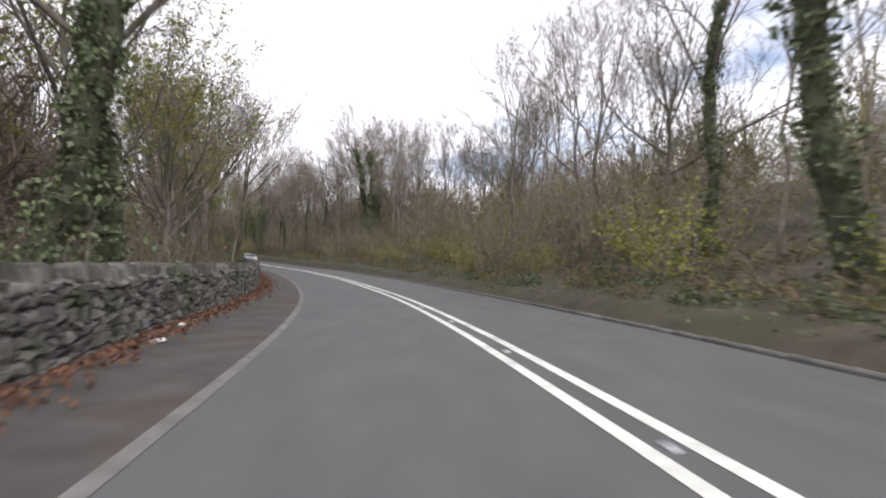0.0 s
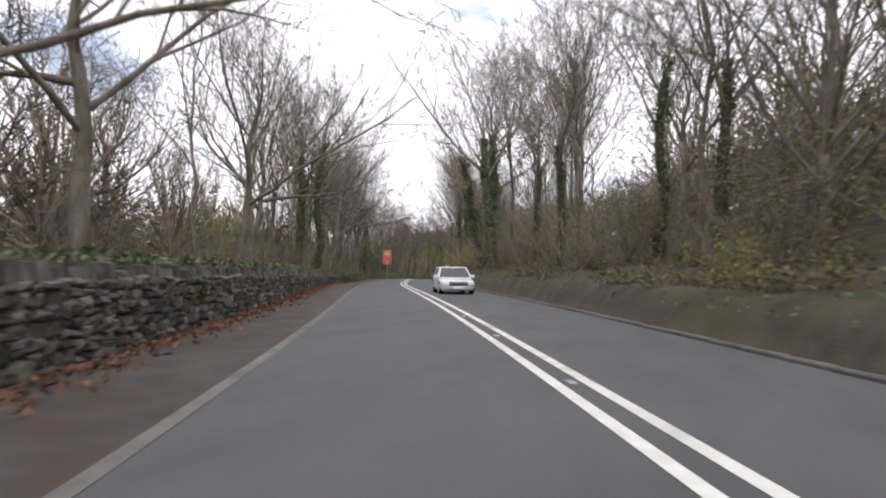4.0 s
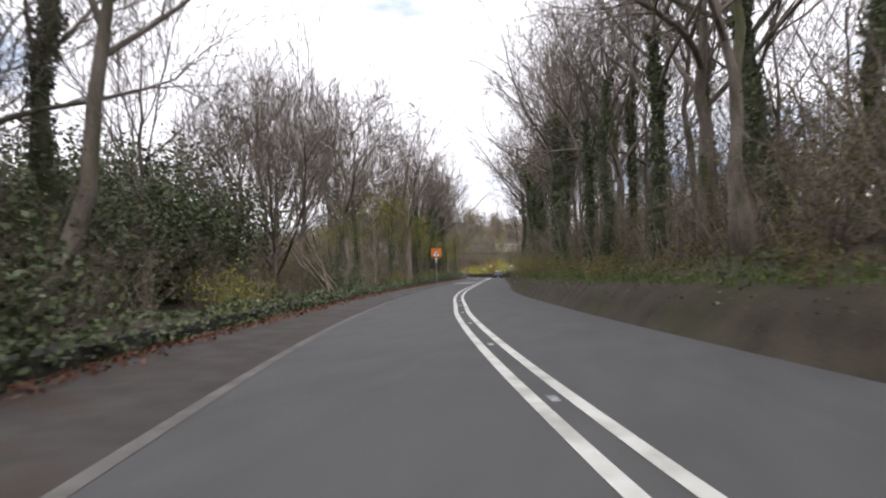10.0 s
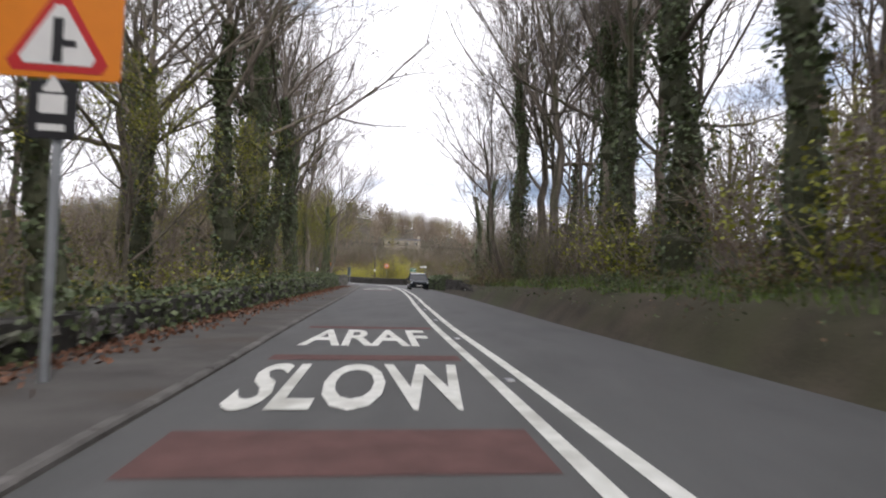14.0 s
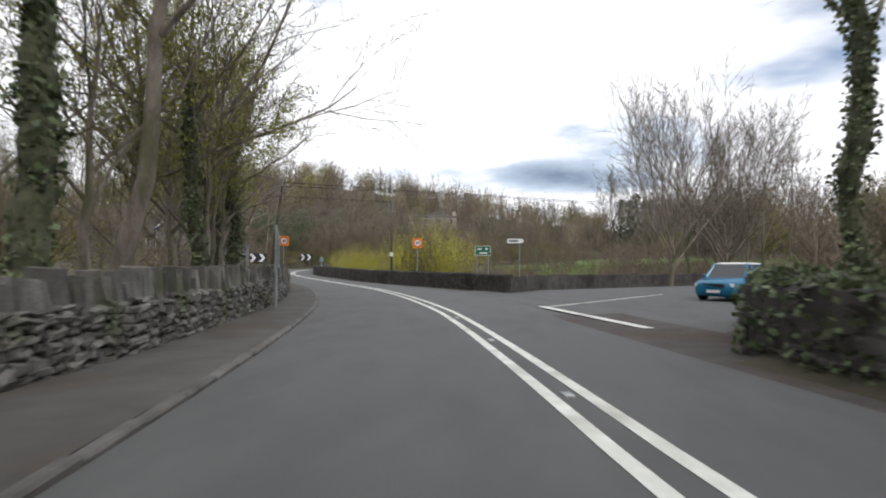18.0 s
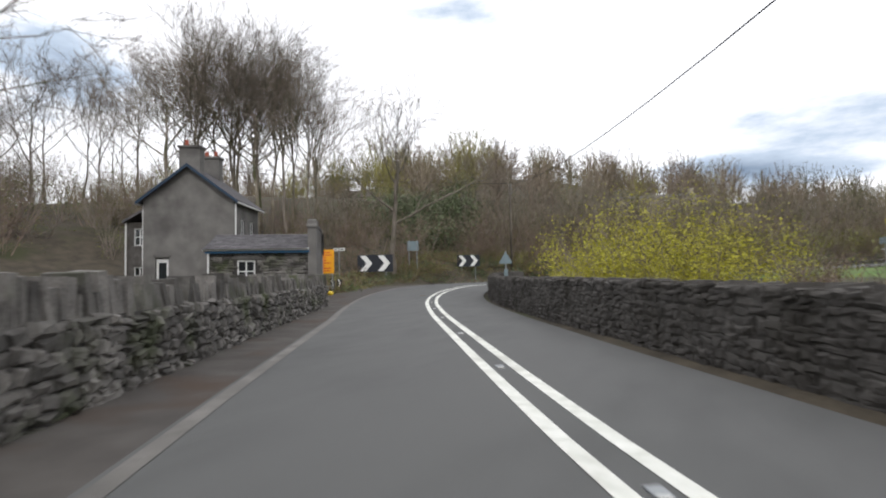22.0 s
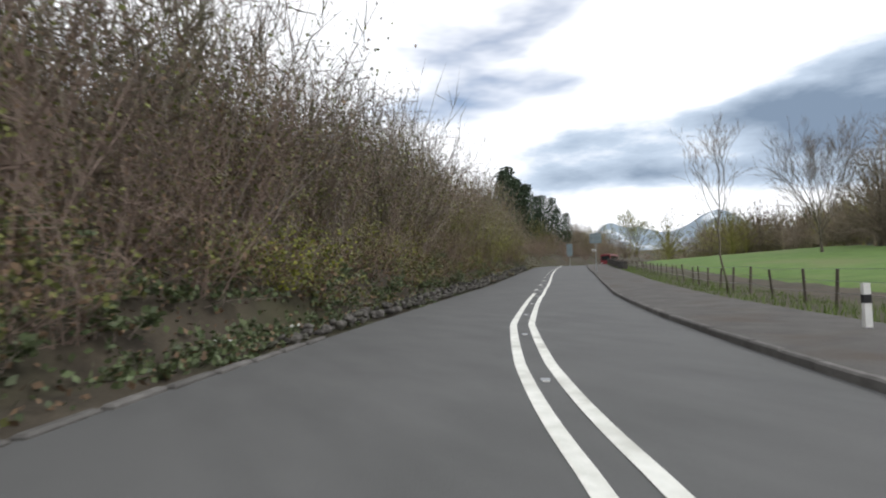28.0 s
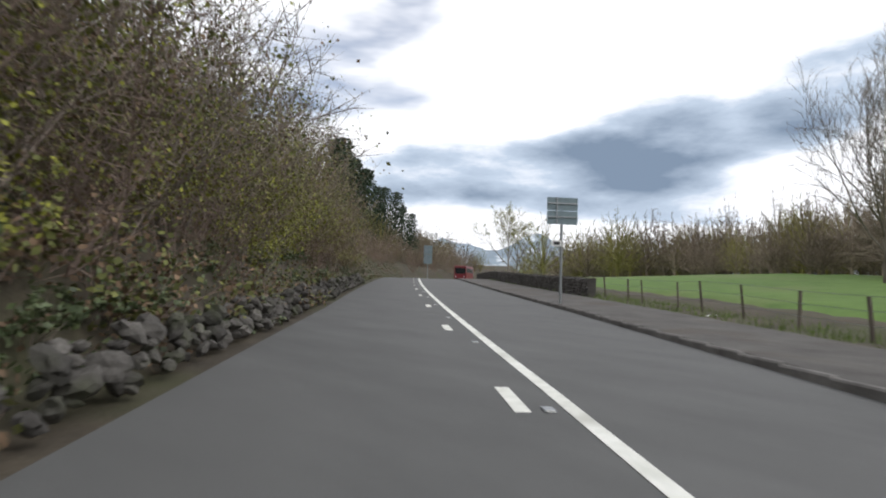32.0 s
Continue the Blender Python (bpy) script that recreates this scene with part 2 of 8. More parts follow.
PINE = material("conifer_needle", (0.014, 0.026, 0.014), (0.042, 0.066, 0.03), 2, 0.8, 0, 10, vary=0.3, island=True)
FARWOOD_DARK = material("far_wood_dark", (0.131, 0.104, 0.080), (0.250, 0.200, 0.156), 0.05, 0.95, 0, 0.5, vary=0.3, island=True)
FARWOOD_OLIVE = material("far_wood_olive", (0.172, 0.161, 0.057), (0.310, 0.287, 0.103), 0.05, 0.95, 0, 0.5, vary=0.3, island=True)
FARWOOD = material("far_wood", (0.180, 0.150, 0.115), (0.348, 0.288, 0.216), 0.05, 0.95, 0, 0.5, vary=0.35, island=True, third=(0.10, 0.11, 0.04), third_scale=0.02)


def plain(name, colour, rough=0.6, metal=0.0, spec=0.4, dirt=0.82):
    return material(name, tuple(c * dirt for c in colour), colour, 6, rough, 0.05, 60, metal=metal, spec=spec)


GALV = plain("galvanised_steel", (0.34, 0.36, 0.37), 0.5, 0.6)
SIGN_BACK = plain("grey_sign_back", (0.20, 0.26, 0.28), 0.55, 0.2)
SIGN_WHITE = plain("sign_white", (0.78, 0.78, 0.75), 0.5, dirt=0.9)
SIGN_RED = plain("sign_red", (0.55, 0.028, 0.030), 0.5, dirt=0.9)
SIGN_BLACK = plain("sign_black", (0.02, 0.02, 0.022), 0.5)
SIGN_ORANGE = plain("sign_orange", (0.78, 0.24, 0.012), 0.5, dirt=0.92)
SIGN_YELLOW = plain("sign_yellow", (0.80, 0.36, 0.01), 0.5, dirt=0.92)
SIGN_GREEN = plain("sign_green", (0.012, 0.13, 0.075), 0.5)
CHEV_BLACK = plain("chevron_black", (0.018, 0.021, 0.028), 0.5)
WOOD = material("weathered_wood", (0.055, 0.045, 0.036), (0.15, 0.13, 0.105), 4, 0.9, 0.5, 40, stretch=(1, 1, 0.15))
CABLE = plain("black_cable", (0.012, 0.012, 0.013), 0.7)
RENDERED = material("rough_render", (0.12, 0.115, 0.108), (0.19, 0.182, 0.17), 1.2, 0.95, 0.6, 60, third=(0.095, 0.09, 0.085), third_scale=0.5)
PALE_RENDER = material("pale_stone_wall", (0.34, 0.30, 0.23), (0.50, 0.45, 0.36), 2, 0.9, 0.4, 20)
SLATE = material("roof_slate", (0.05, 0.048, 0.052), (0.115, 0.108, 0.112), 3, 0.7, 0.3, 30, vary=0.3)
NAVY_PAINT = plain("navy_paint", (0.012, 0.034, 0.066), 0.5)
BLUE_PAINT = plain("blue_paint", (0.016, 0.085, 0.17), 0.5)
WHITE_PAINT = plain("white_paint", (0.72, 0.72, 0.70), 0.5)
CLAY = plain("red_clay", (0.30, 0.075, 0.045), 0.8)
GLASS = plain("window_glass", (0.02, 0.024, 0.027), 0.06, spec=0.8)
YELLOW_BAG = plain("yellow_plastic", (0.75, 0.52, 0.02), 0.45)
RUBBER = plain("black_rubber", (0.014, 0.014, 0.015), 0.8)
CAR_GREY = plain("car_paint_dark_grey", (0.035, 0.042, 0.05), 0.25, 0.4, 0.6)
CAR_WHITE = plain("car_paint_white", (0.72, 0.74, 0.76), 0.25, 0.0, 0.6)
CAR_BLUE = plain("car_paint_blue", (0.01, 0.16, 0.30), 0.25, 0.1, 0.6)
CAR_RED = plain("coach_red", (0.20, 0.022, 0.03), 0.35, 0.0, 0.5)
LAMP = plain("lamp_glass", (0.75, 0.78, 0.80), 0.15, 0.0, 0.8)
CHROME = plain("alloy", (0.45, 0.46, 0.48), 0.3, 0.9)
# blue-grey holds the distance haze in the colour; the pale third is snow
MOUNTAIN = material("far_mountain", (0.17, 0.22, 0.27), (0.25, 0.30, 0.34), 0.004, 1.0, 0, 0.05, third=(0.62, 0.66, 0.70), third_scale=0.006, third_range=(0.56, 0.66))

rng = random.Random(7)

# ---- meshes ----


class Build:
    """Gathers vertices and faces for one mesh."""

    def __init__(self):
        self.v, self.f = [], []

    def add(self, verts, faces):
        k = len(self.v)
        self.v.extend(tuple(p) for p in verts)
        self.f.extend(tuple(i + k for i in q) for q in faces)
        return self

    def box(self, sx, sy, sz, m=None, taper=1.0, chamfer=0.0):
        """A box standing on its local z = 0; with a chamfered top if asked."""
        x, y = sx / 2, sy / 2
        if chamfer:
            c = chamfer
            rings = [(x, y, 0), (x, y, sz - c), (x - c, y - c, sz)]
        else:
            rings = [(x, y, 0), (x * taper, y * taper, sz)]
        v, f = [], []
        for a, b, z in rings:
            v += [(-a, -b, z), (a, -b, z), (a, b, z), (-a, b, z)]
        for r in range(len(rings) - 1):
            for i in range(4):
                j = (i + 1) % 4
                f.append((4 * r + i, 4 * r + j, 4 * r + 4 + j, 4 * r + 4 + i))
        f += [(3, 2, 1, 0), tuple(4 * (len(rings) - 1) + i for i in range(4))]
        if m is not None:
            v = [m @ Vector(p) for p in v]
        return self.add(v, f)

    def tube(self, pts, radii, sides=6, cap=True):
        pts = [Vector(p) for p in pts]
        v, f = [], []
        for i, p in enumerate(pts):
            d = (pts[min(i + 1, len(pts) - 1)] - pts[max(i - 1, 0)])
            d = d.normalized() if d.length > 1e-6 else Vector((0, 0, 1))
            a = d.cross(Vector((0.31, 0.95, 0.0)) if abs(d.z) > 0.8 else Vector((0, 0, 1))).normalized()
            b = d.cross(a)
            r = radii[i] if isinstance(radii, (list, tuple)) else radii
            for k in range(sides):
                w = 2 * math.pi * k / sides
                v.append(p + a * (math.cos(w) * r) + b * (math.sin(w) * r))
        n = len(pts)
        for i in range(n - 1):
            for k in range(sides):
                j = (k + 1) % sides
                f.append((i * sides + k, i * sides + j, (i + 1) * sides + j, (i + 1) * sides + k))
        if cap:
            f += [tuple(range(sides - 1, -1, -1)), tuple((n - 1) * sides + k for k in range(sides))]
        return self.add(v, f)

    def plate(self, outline, depth, m):
        """A flat outline (x, z) with thickness depth along local +y."""
        n = len(outline)
        v = [m @ Vector((x, 0, z)) for x, z in outline] + [m @ Vector((x, depth, z)) for x, z in outline]
        f = [tuple(range(n)), tuple(range(2 * n - 1, n - 1, -1))]
        f += [(i, i + n, (i + 1) % n + n, (i + 1) % n) for i in range(n)]
        return self.add(v, f)

    def mesh(self, name, mat, smooth=False):
        me = bpy.data.meshes.new(name)
        me.from_pydata(self.v, [], self.f)
        me.materials.append(mat)
        if smooth:
            me.polygons.foreach_set("use_smooth", [True] * len(me.polygons))
        me.update()
        return me


def part(name, b, mat, parent=None, label="", smooth=False):
    ob = new(name, b.mesh(name, mat, smooth) if isinstance(b, Build) else b)
    ob.parent = parent
    if label:
        ob["label"] = label
    return ob


def empty(name, m, label, category, group="", kind=""):
    ob = new(name)
    ob.matrix_world = m
    ob.empty_display_size = 0.3
    return tagged(ob, label, category, group, kind)


def disc(r, n=24, cx=0.0, cz=0.0):
    return [(cx + r * math.cos(2 * math.pi * i / n), cz + r * math.sin(2 * math.pi * i / n)) for i in range(n)]


def rounded(w, h, r=0.04, cx=0.0, cz=0.0):
    out = []
    for sx, sz, a0 in ((1, 1, 0), (-1, 1, 90), (-1, -1, 180), (1, -1, 270)):
        for k in range(4):
            a = radians(a0 + 30 * k)
            out.append((cx + sx * (w / 2 - r) + r * math.cos(a), cz + sz * (h / 2 - r) + r * math.sin(a)))
    return out


# ---- the line of the road ----
_p = np.array([(x, y, z - 1.25) for t, x, y, z, *_ in ROWS])


def _dense():
    pts = [tuple(_p[0])]
    for i in range(len(_p) - 1):
        a, b = _p[i], _p[i + 1]
        before, after = _p[max(i - 1, 0)], _p[min(i + 2, len(_p) - 1)]
        for k in range(1, 9):
            u = k / 8
            m0, m1 = (b - before) / 2, (after - a) / 2
            pts.append(tuple((2 * u**3 - 3 * u**2 + 1) * a + (u**3 - 2 * u**2 + u) * m0
                             + (3 * u**2 - 2 * u**3) * b + (u**3 - u**2) * m1))
    d0 = (_p[0] - _p[1]) / np.linalg.norm(_p[0] - _p[1])
    back = [tuple(_p[0] + d0 * k * np.array([1, 1, 0])) for k in range(60, 0, -1)]
    hd = math.atan2(_p[-1][1] - _p[-3][1], _p[-1][0] - _p[-3][0])
    q, ahead = np.array(_p[-1]), []
    for k in range(300):
        turn = -0.0012 if k < 60 else -0.004 if k < 130 else 0.0
        hd += turn
        q = q + np.array([math.cos(hd), math.sin(hd), 0.028 if k < 55 else 0.0])
        ahead.append(tuple(q))
    return np.array(back + pts + ahead)


AXIS = _dense()
_seg = np.diff(AXIS[:, :2], axis=0)
_len = np.linalg.norm(_seg, axis=1)
_keep = np.r_[True, _len > 1e-4]
AXIS = AXIS[_keep]
_k = np.ones(5) / 5
for _c in range(2):
    AXIS[2:-2, 2] = np.convolve(AXIS[:, 2], _k, "valid")
_seg = np.diff(AXIS[:, :2], axis=0)
_len = np.linalg.norm(_seg, axis=1)
STA = np.r_[0, np.cumsum(_len)] - 60.0
S_END = float(STA[-1])
_dir = np.vstack([_seg / _len[:, None], _seg[-1:] / _len[-1]])
_sm = np.vstack([_dir[:1].repeat(3, 0), _dir, _dir[-1:].repeat(3, 0)])
_dir = sum(_sm[i:i + len(_dir)] for i in range(7)) / 7
_dir /= np.linalg.norm(_dir, axis=1)[:, None]


def ground_at(s):
    return float(np.interp(s, STA, AXIS[:, 2]))


def at(s, n, dz=0.0):
    """The place s metres along the road and n metres to the right of the driven line."""
    x, y, z = (float(np.interp(s, STA, AXIS[:, k])) for k in range(3))
    dx, dy = (float(np.interp(s, STA, _dir[:, k])) for k in range(2))
    l = math.hypot(dx, dy)
    return Vector((x + n * dy / l, y - n * dx / l, z + dz))


def turn_at(s):
    """Degrees by which local y must turn to point along the road."""
    dx, dy = (float(np.interp(s, STA, _dir[:, k])) for k in range(2))
    return math.degrees(math.atan2(-dx, dy))


def on_road(s, n, dz=0.0, turn=0.0):
    p = at(s, n, dz)
    return pose(p.x, p.y, p.z, 0, 0, turn_at(s) + turn)


def stations(x, y):
    """Nearest station, offset and height of the road for arrays of places."""
    q = np.stack([x, y], 1)
    s, n, z = np.empty(len(q)), np.empty(len(q)), np.empty(len(q))
    for a in range(0, len(q), 4000):
        c = q[a:a + 4000]
        d2 = ((c[:, None, :] - AXIS[None, :, :2]) ** 2).sum(2)
        k = d2.argmin(1)
        d = c - AXIS[k, :2]
        s[a:a + 4000] = STA[k] + (d * _dir[k]).sum(1)
        n[a:a + 4000] = np.where((d[:, 0] * _dir[k, 1] - d[:, 1] * _dir[k, 0]) > 0, 1, -1) * np.sqrt(d2[np.arange(len(c)), k])
        z[a:a + 4000] = AXIS[k, 2]
    return s, n, z


def table(*pairs):
    xs, ys = zip(*pairs)
    return lambda s: np.interp(s, xs, ys)


CENTRE = table((0, 2.12), (8, 2.02), (22, 1.95), (42, 1.82), (50, 1.66), (61, 1.7), (72, 1.95), (105, 2.05), (114, 1.98), (140, 1.76), (150, 1.7), (163, 1.68), (178, 1.46),
               (193, 1.36), (208, 1.45), (223, 1.53), (237, 1.54), (257, 1.46), (284, 1.7), (290, 1.77), (297, 1.97), (302, 2.1), (310, 2.05), (316, 1.98), (330, 1.7),
               (340, 1.47), (351, 1.4), (360, 1.28), (366, 1.2), (381, 1.12), (388, 1.14), (392, 1.05), (396, 0.84), (401, 0.75), (409, 1.06), (413, 1.2), (422, 1.38), (430, 1.5), (700, 1.5))
EDGE_L = table((0, -1.6), (20, -1.65), (45, -1.85), (68, -1.9), (95, -1.75), (120, -1.75), (165, -2.0), (210, -2.1), (225, -2.0), (260, -1.95), (286, -1.95), (304, -1.7), (312, -1.72), (335, -1.82),
               (352, -1.9), (362, -2.5), (370, -3.1), (378, -3.9), (385, -4.0), (394, -3.4), (401, -2.95), (412, -2.5), (430, -1.95), (440, -1.7), (700, -1.7))
EDGE_R = table((0, 5.7), (30, 5.5), (50, 5.2), (75, 5.5), (110, 5.9), (135, 5.6), (170, 5.0), (200, 5.1), (232, 5.1), (262, 4.5), (285, 4.3), (300, 4.6),
               (312, 6.7), (316, 6.3), (319, 5.9), (323, 5.25), (328, 4.55), (335, 3.9), (345, 3.75), (365, 3.75), (385, 3.9), (402, 4.0), (412, 4.3), (422, 4.85), (431, 5.2), (441, 5.5), (470, 5.6), (700, 6.0))
WALL_L = table((-60, -3.6), (5, -3.6), (12, -4.1), (30, -3.75), (60, -4.0), (95, -4.0), (120, -4.4), (130, -4.2), (167, -4.65), (200, -4.7),
               (228, -4.45), (262, -4.1), (287, -4.1), (295, -3.5), (306, -3.15), (330, -3.0), (352, -2.95), (360, -3.1))
WALL_H = table((-60, 1.22), (30, 1.22), (75, 1.3), (105, 1.1), (120, 1.0), (140, 0.7), (160, 0.4), (200, 0.45), (230, 0.55), (250, 0.8),
               (262, 0.95), (290, 1.1), (306, 1.25), (360, 1.2))

# ---- ground ----
BANK_R = table((-60, 0.35), (30, 0.45), (60, 0.85), (110, 0.95), (250, 1.0), (272, 0.6), (285, 0.1), (700, 0.0))
RISE_R = table((-60, 0.20), (60, 0.22), (200, 0.24), (262, 0.18), (284, 0.0), (700, 0.0))
BANK_L = table((-60, 0.0), (366, 0.0), (374, 1.1), (384, 1.75), (393, 2.2), (410, 2.6), (700, 2.2))
RISE_L = table((-60, -0.02), (280, 0.0), (330, 0.03), (366, 0.12), (384, 0.26), (480, 0.24), (700, 0.2))


def terrain(x, y):
    s, n, z = stations(x, y)
    el, er = EDGE_L(s), EDGE_R(s)
    right = np.clip(n - er - 0.25, 0, None)
    left = np.clip(el - 1.6 - n, 0, None)
    h = BANK_R(s) * np.clip(right / 0.75, 0, 1) ** 0.8 + RISE_R(s) * np.clip(right - 1.5, 0, 45)
    h += BANK_L(s) * np.clip(left / 2.2, 0, 1) ** 0.8 + RISE_L(s) * np.clip(left - 2, 0, 40)
    # lower meadows inside the bend, a wooded hill beyond the house, rolling country further off
    rise = np.clip((s - 388) / 25, 0, 1)
    h -= np.where((n > 0) & (s > 285), (1 - rise) * np.clip((n - er - 2) * 0.03, 0, 1.5) - rise * np.clip((n - er - 4.6) * 0.05, 0, 1.5), 0)
    far = np.clip((np.abs(n) - 30) / 120, 0, 1)
    h += 17 * np.exp(-(((x + 175) / 80) ** 2 + ((y - 500) / 75) ** 2)) * np.clip((np.abs(n) - 14) / 60, 0, 1)
    h += 5 * np.exp(-(((x + 60) / 160) ** 2 + ((y - 620) / 110) ** 2)) * np.clip((np.abs(n) - 12) / 40, 0, 1)
    wob = np.sin(x * 0.031 + 1.3) * np.cos(y * 0.027) + 0.5 * np.sin(x * 0.083 - y * 0.061)
    h += far * wob * 2.0
    d = np.hypot(x + 60, y - 200)
    h += np.clip((d - 500) / 2500, 0, 1) * (15 + 40 * np.sin(np.arctan2(y - 200, x + 60) * 5 + 1) ** 2)
    yard = np.clip(1.6 - np.hypot(x + 133, y - 342) / 13, 0, 1)
    h = h * (1 - yard)
    u, v = (x + 92) * 0.73 + (y - 286) * 0.683, (x + 92) * 0.683 - (y - 286) * 0.73
    side = (u > -4) & (u < 95) & (v > -9.5) & (v < 6 + np.clip((8 - u) * 0.3, 0, 4))
    h = np.where(side, -0.3 + 0.05 * far, h)
    off = (n > el - 1.0) & (n < er + 0.2)
    rough = 0.07 * np.sin(x * 2.1 + np.sin(y * 1.7)) * np.cos(y * 1.9 - x * 0.6)
    h = np.where(off | side, np.minimum(h, -0.12), h + rough * np.clip((right + left) * 2, 0, 1) - 0.03)
    return z + h


def axis_steps(lo, hi, step, reach):
    mid = list(np.arange(lo, hi + 0.01, step))
    out, w, p = [], step, hi
    while p < hi + reach:
        w *= 1.22
        p += w
        out.append(p)
    low, w, p = [], step, lo
    while p > lo - reach:
        w *= 1.22
        p -= w
        low.append(p)
    return np.array(low[::-1] + mid + out)


def build_ground():
    xs, ys = axis_steps(-200, 40, 2.4, 4200), axis_steps(-20, 520, 2.4, 4200)
    gx, gy = np.meshgrid(xs, ys)
    x, y = gx.ravel(), gy.ravel()
    z = terrain(x, y)
    s, n, _ = stations(x, y)
    z -= 1.0 * ((n > EDGE_L(s) - 9.5) & (n < EDGE_R(s) + 7.5))
    w, h = len(xs), len(ys)
    i = np.arange(w * h).reshape(h, w)
    f = np.stack([i[:-1, :-1], i[:-1, 1:], i[1:, 1:], i[1:, :-1]], -1).reshape(-1, 4)
    me = bpy.data.meshes.new("ground")
    me.from_pydata(np.stack([x, y, z], 1).tolist(), [], f.tolist())
    me.materials.append(GROUND)
    me.materials.append(GRASS)
    c = f.mean(1).astype(int)
    cx, cy = x[f].mean(1), y[f].mean(1)
    s, n, _ = stations(cx, cy)
    green = ((n > EDGE_R(s) + 3.0) & (s > 398)) | (np.hypot(cx + 60, cy - 200) > 520)
    me.polygons.foreach_set("material_index", green.astype(int).tolist())
    me.polygons.foreach_set("use_smooth", [True] * len(me.polygons))
    tagged(new("ground", me), "brown woodland floor with leaf mould and a green meadow", "ground", kind="structure")


build_ground()


def strip(s0, s1, left, right, dz_l, dz_r, step=1.0, cuts=1):
    """A sheet along the road between two offsets (functions of the station)."""
    b = Build()
    ss = np.arange(s0, s1 + 0.01, step)
    for s in ss:
        for k in range(cuts + 1):
            u = k / cuts
            b.v.append(tuple(at(s, float(left(s) * (1 - u) + right(s) * u), (dz_l(s) if callable(dz_l) else dz_l) * (1 - u) + (dz_r(s) if callable(dz_r) else dz_r) * u)))
    w = cuts + 1
    for i in range(len(ss) - 1):
        for k in range(cuts):
            a = i * w + k
            b.f.append((a, a + 1, a + w + 1, a + w))
    return b


def bank(name, s0, s1, near, far, cuts, label):
    """A finely cut piece of the ground beside the road, following the terrain."""
    ss, us = np.arange(s0, s1 + 0.01, 0.8), np.linspace(0, 1, cuts + 1) ** 1.4
    pts = [at(s, float(near(s) * (1 - u) + far(s) * u)) for s in ss for u in us]
    x, y = np.array([p.x for p in pts]), np.array([p.y for p in pts])
    z = terrain(x, y)
    w = len(us)
    edge = np.arange(len(pts)) % w == w - 1
    z = np.where(edge, z - 0.45, z)
    f = [(i * w + k, i * w + k + 1, i * w + w + k + 1, i * w + w + k) for i in range(len(ss) - 1) for k in range(w - 1)]
    me = bpy.data.meshes.new(name)
    me.from_pydata(np.stack([x, y, z], 1).tolist(), [], f)
    me.materials.append(GROUND)
    me.polygons.foreach_set("use_smooth", [True] * len(f))
    tagged(new(name, me), label, "bank", kind="structure")


def const(v):
    return lambda s: v


def shifted(fn, d):
    return lambda s: fn(s) + d


tagged(part("road", strip(-55, 690, shifted(EDGE_L, -0.02), EDGE_R, 0, 0, 1.0, 4), ASPHALT),
       "grey worn asphalt carriageway with pale wheel tracks", "road", kind="structure")
bank("bank_right", -40, 291, shifted(EDGE_R, -0.02), shifted(EDGE_R, 9.0), 16, "dark brown leafy earth bank beside the carriageway")
bank("bank_left", 360, 660, shifted(EDGE_L, 0.02), shifted(EDGE_L, -11.0), 20, "steep overgrown earth bank along the bend")
bank("wood_edge_left", -40, 362, shifted(WALL_L, 0.0), shifted(WALL_L, -7.5), 8, "brown woodland floor behind the wall")
bank("meadow_edge", 291, 660, shifted(EDGE_R, -0.02), shifted(EDGE_R, 9.0), 10, "rough ground beyond the road edge")
tagged(part("verge_corner", strip(284, 301, shifted(EDGE_R, -0.04), shifted(EDGE_R, 2.2), -0.012, 0.03, 1.0, 2), ASPHALT_OLD), "dirty asphalt apron at the junction corner", "verge", kind="structure")
tagged(part("verge", strip(-55, 372, WALL_L, shifted(EDGE_L, -0.02), 0.015, 0.0, 1.0, 3), ASPHALT_OLD),
       "dirty old asphalt strip beside the stone wall", "verge", kind="structure")


def line_strip(name, s0, s1, mid, width, mat, label, dz=0.006, step=0.5):
    ob = part(name, strip(s0, s1, lambda s: mid(s) - width / 2, lambda s: mid(s) + width / 2, dz, dz, step), mat)
    return tagged(ob, label, "road marking", "road markings", kind="structure")


line_strip("centre_line", -55, 414.5, shifted(CENTRE, -0.20), 0.15, PAINT, "continuous white centre line on asphalt")
line_strip("centre_line", -55, 640, lambda s: CENTRE(s) + 0.20 + (0.03 if s > 412 else 0), 0.15, PAINT, "continuous white centre line on asphalt")
line_strip("edge_line", -55, 203, shifted(EDGE_L, 0.02), 0.16, PAINT_WORN, "worn pale edge line beside the verge")
line_strip("edge_line", 328, 382, shifted(EDGE_L, 0.12), 0.17, PAINT_WORN, "worn pale edge line beside the verge")
for k in range(1, 35):
    s = 411.2 + 6 * k
    line_strip("centre_dash", s, s + 1.0, shifted(CENTRE, -0.25), 0.15, PAINT, "short white dash of the centre line")


# ---- junction, footways and kerbs ----


def sheet(name, edge_a, edge_b, dz, mat, label, category):
    b = Build()
    for (ax, ay, az), (bx, by, bz) in zip(edge_a, edge_b):
        b.v += [(ax, ay, az + dz), (bx, by, bz + dz)]
    for i in range(len(edge_a) - 1):
        b.f.append((2 * i, 2 * i + 1, 2 * i + 3, 2 * i + 2))
    return tagged(part(name, b, mat), label, category, kind="structure")


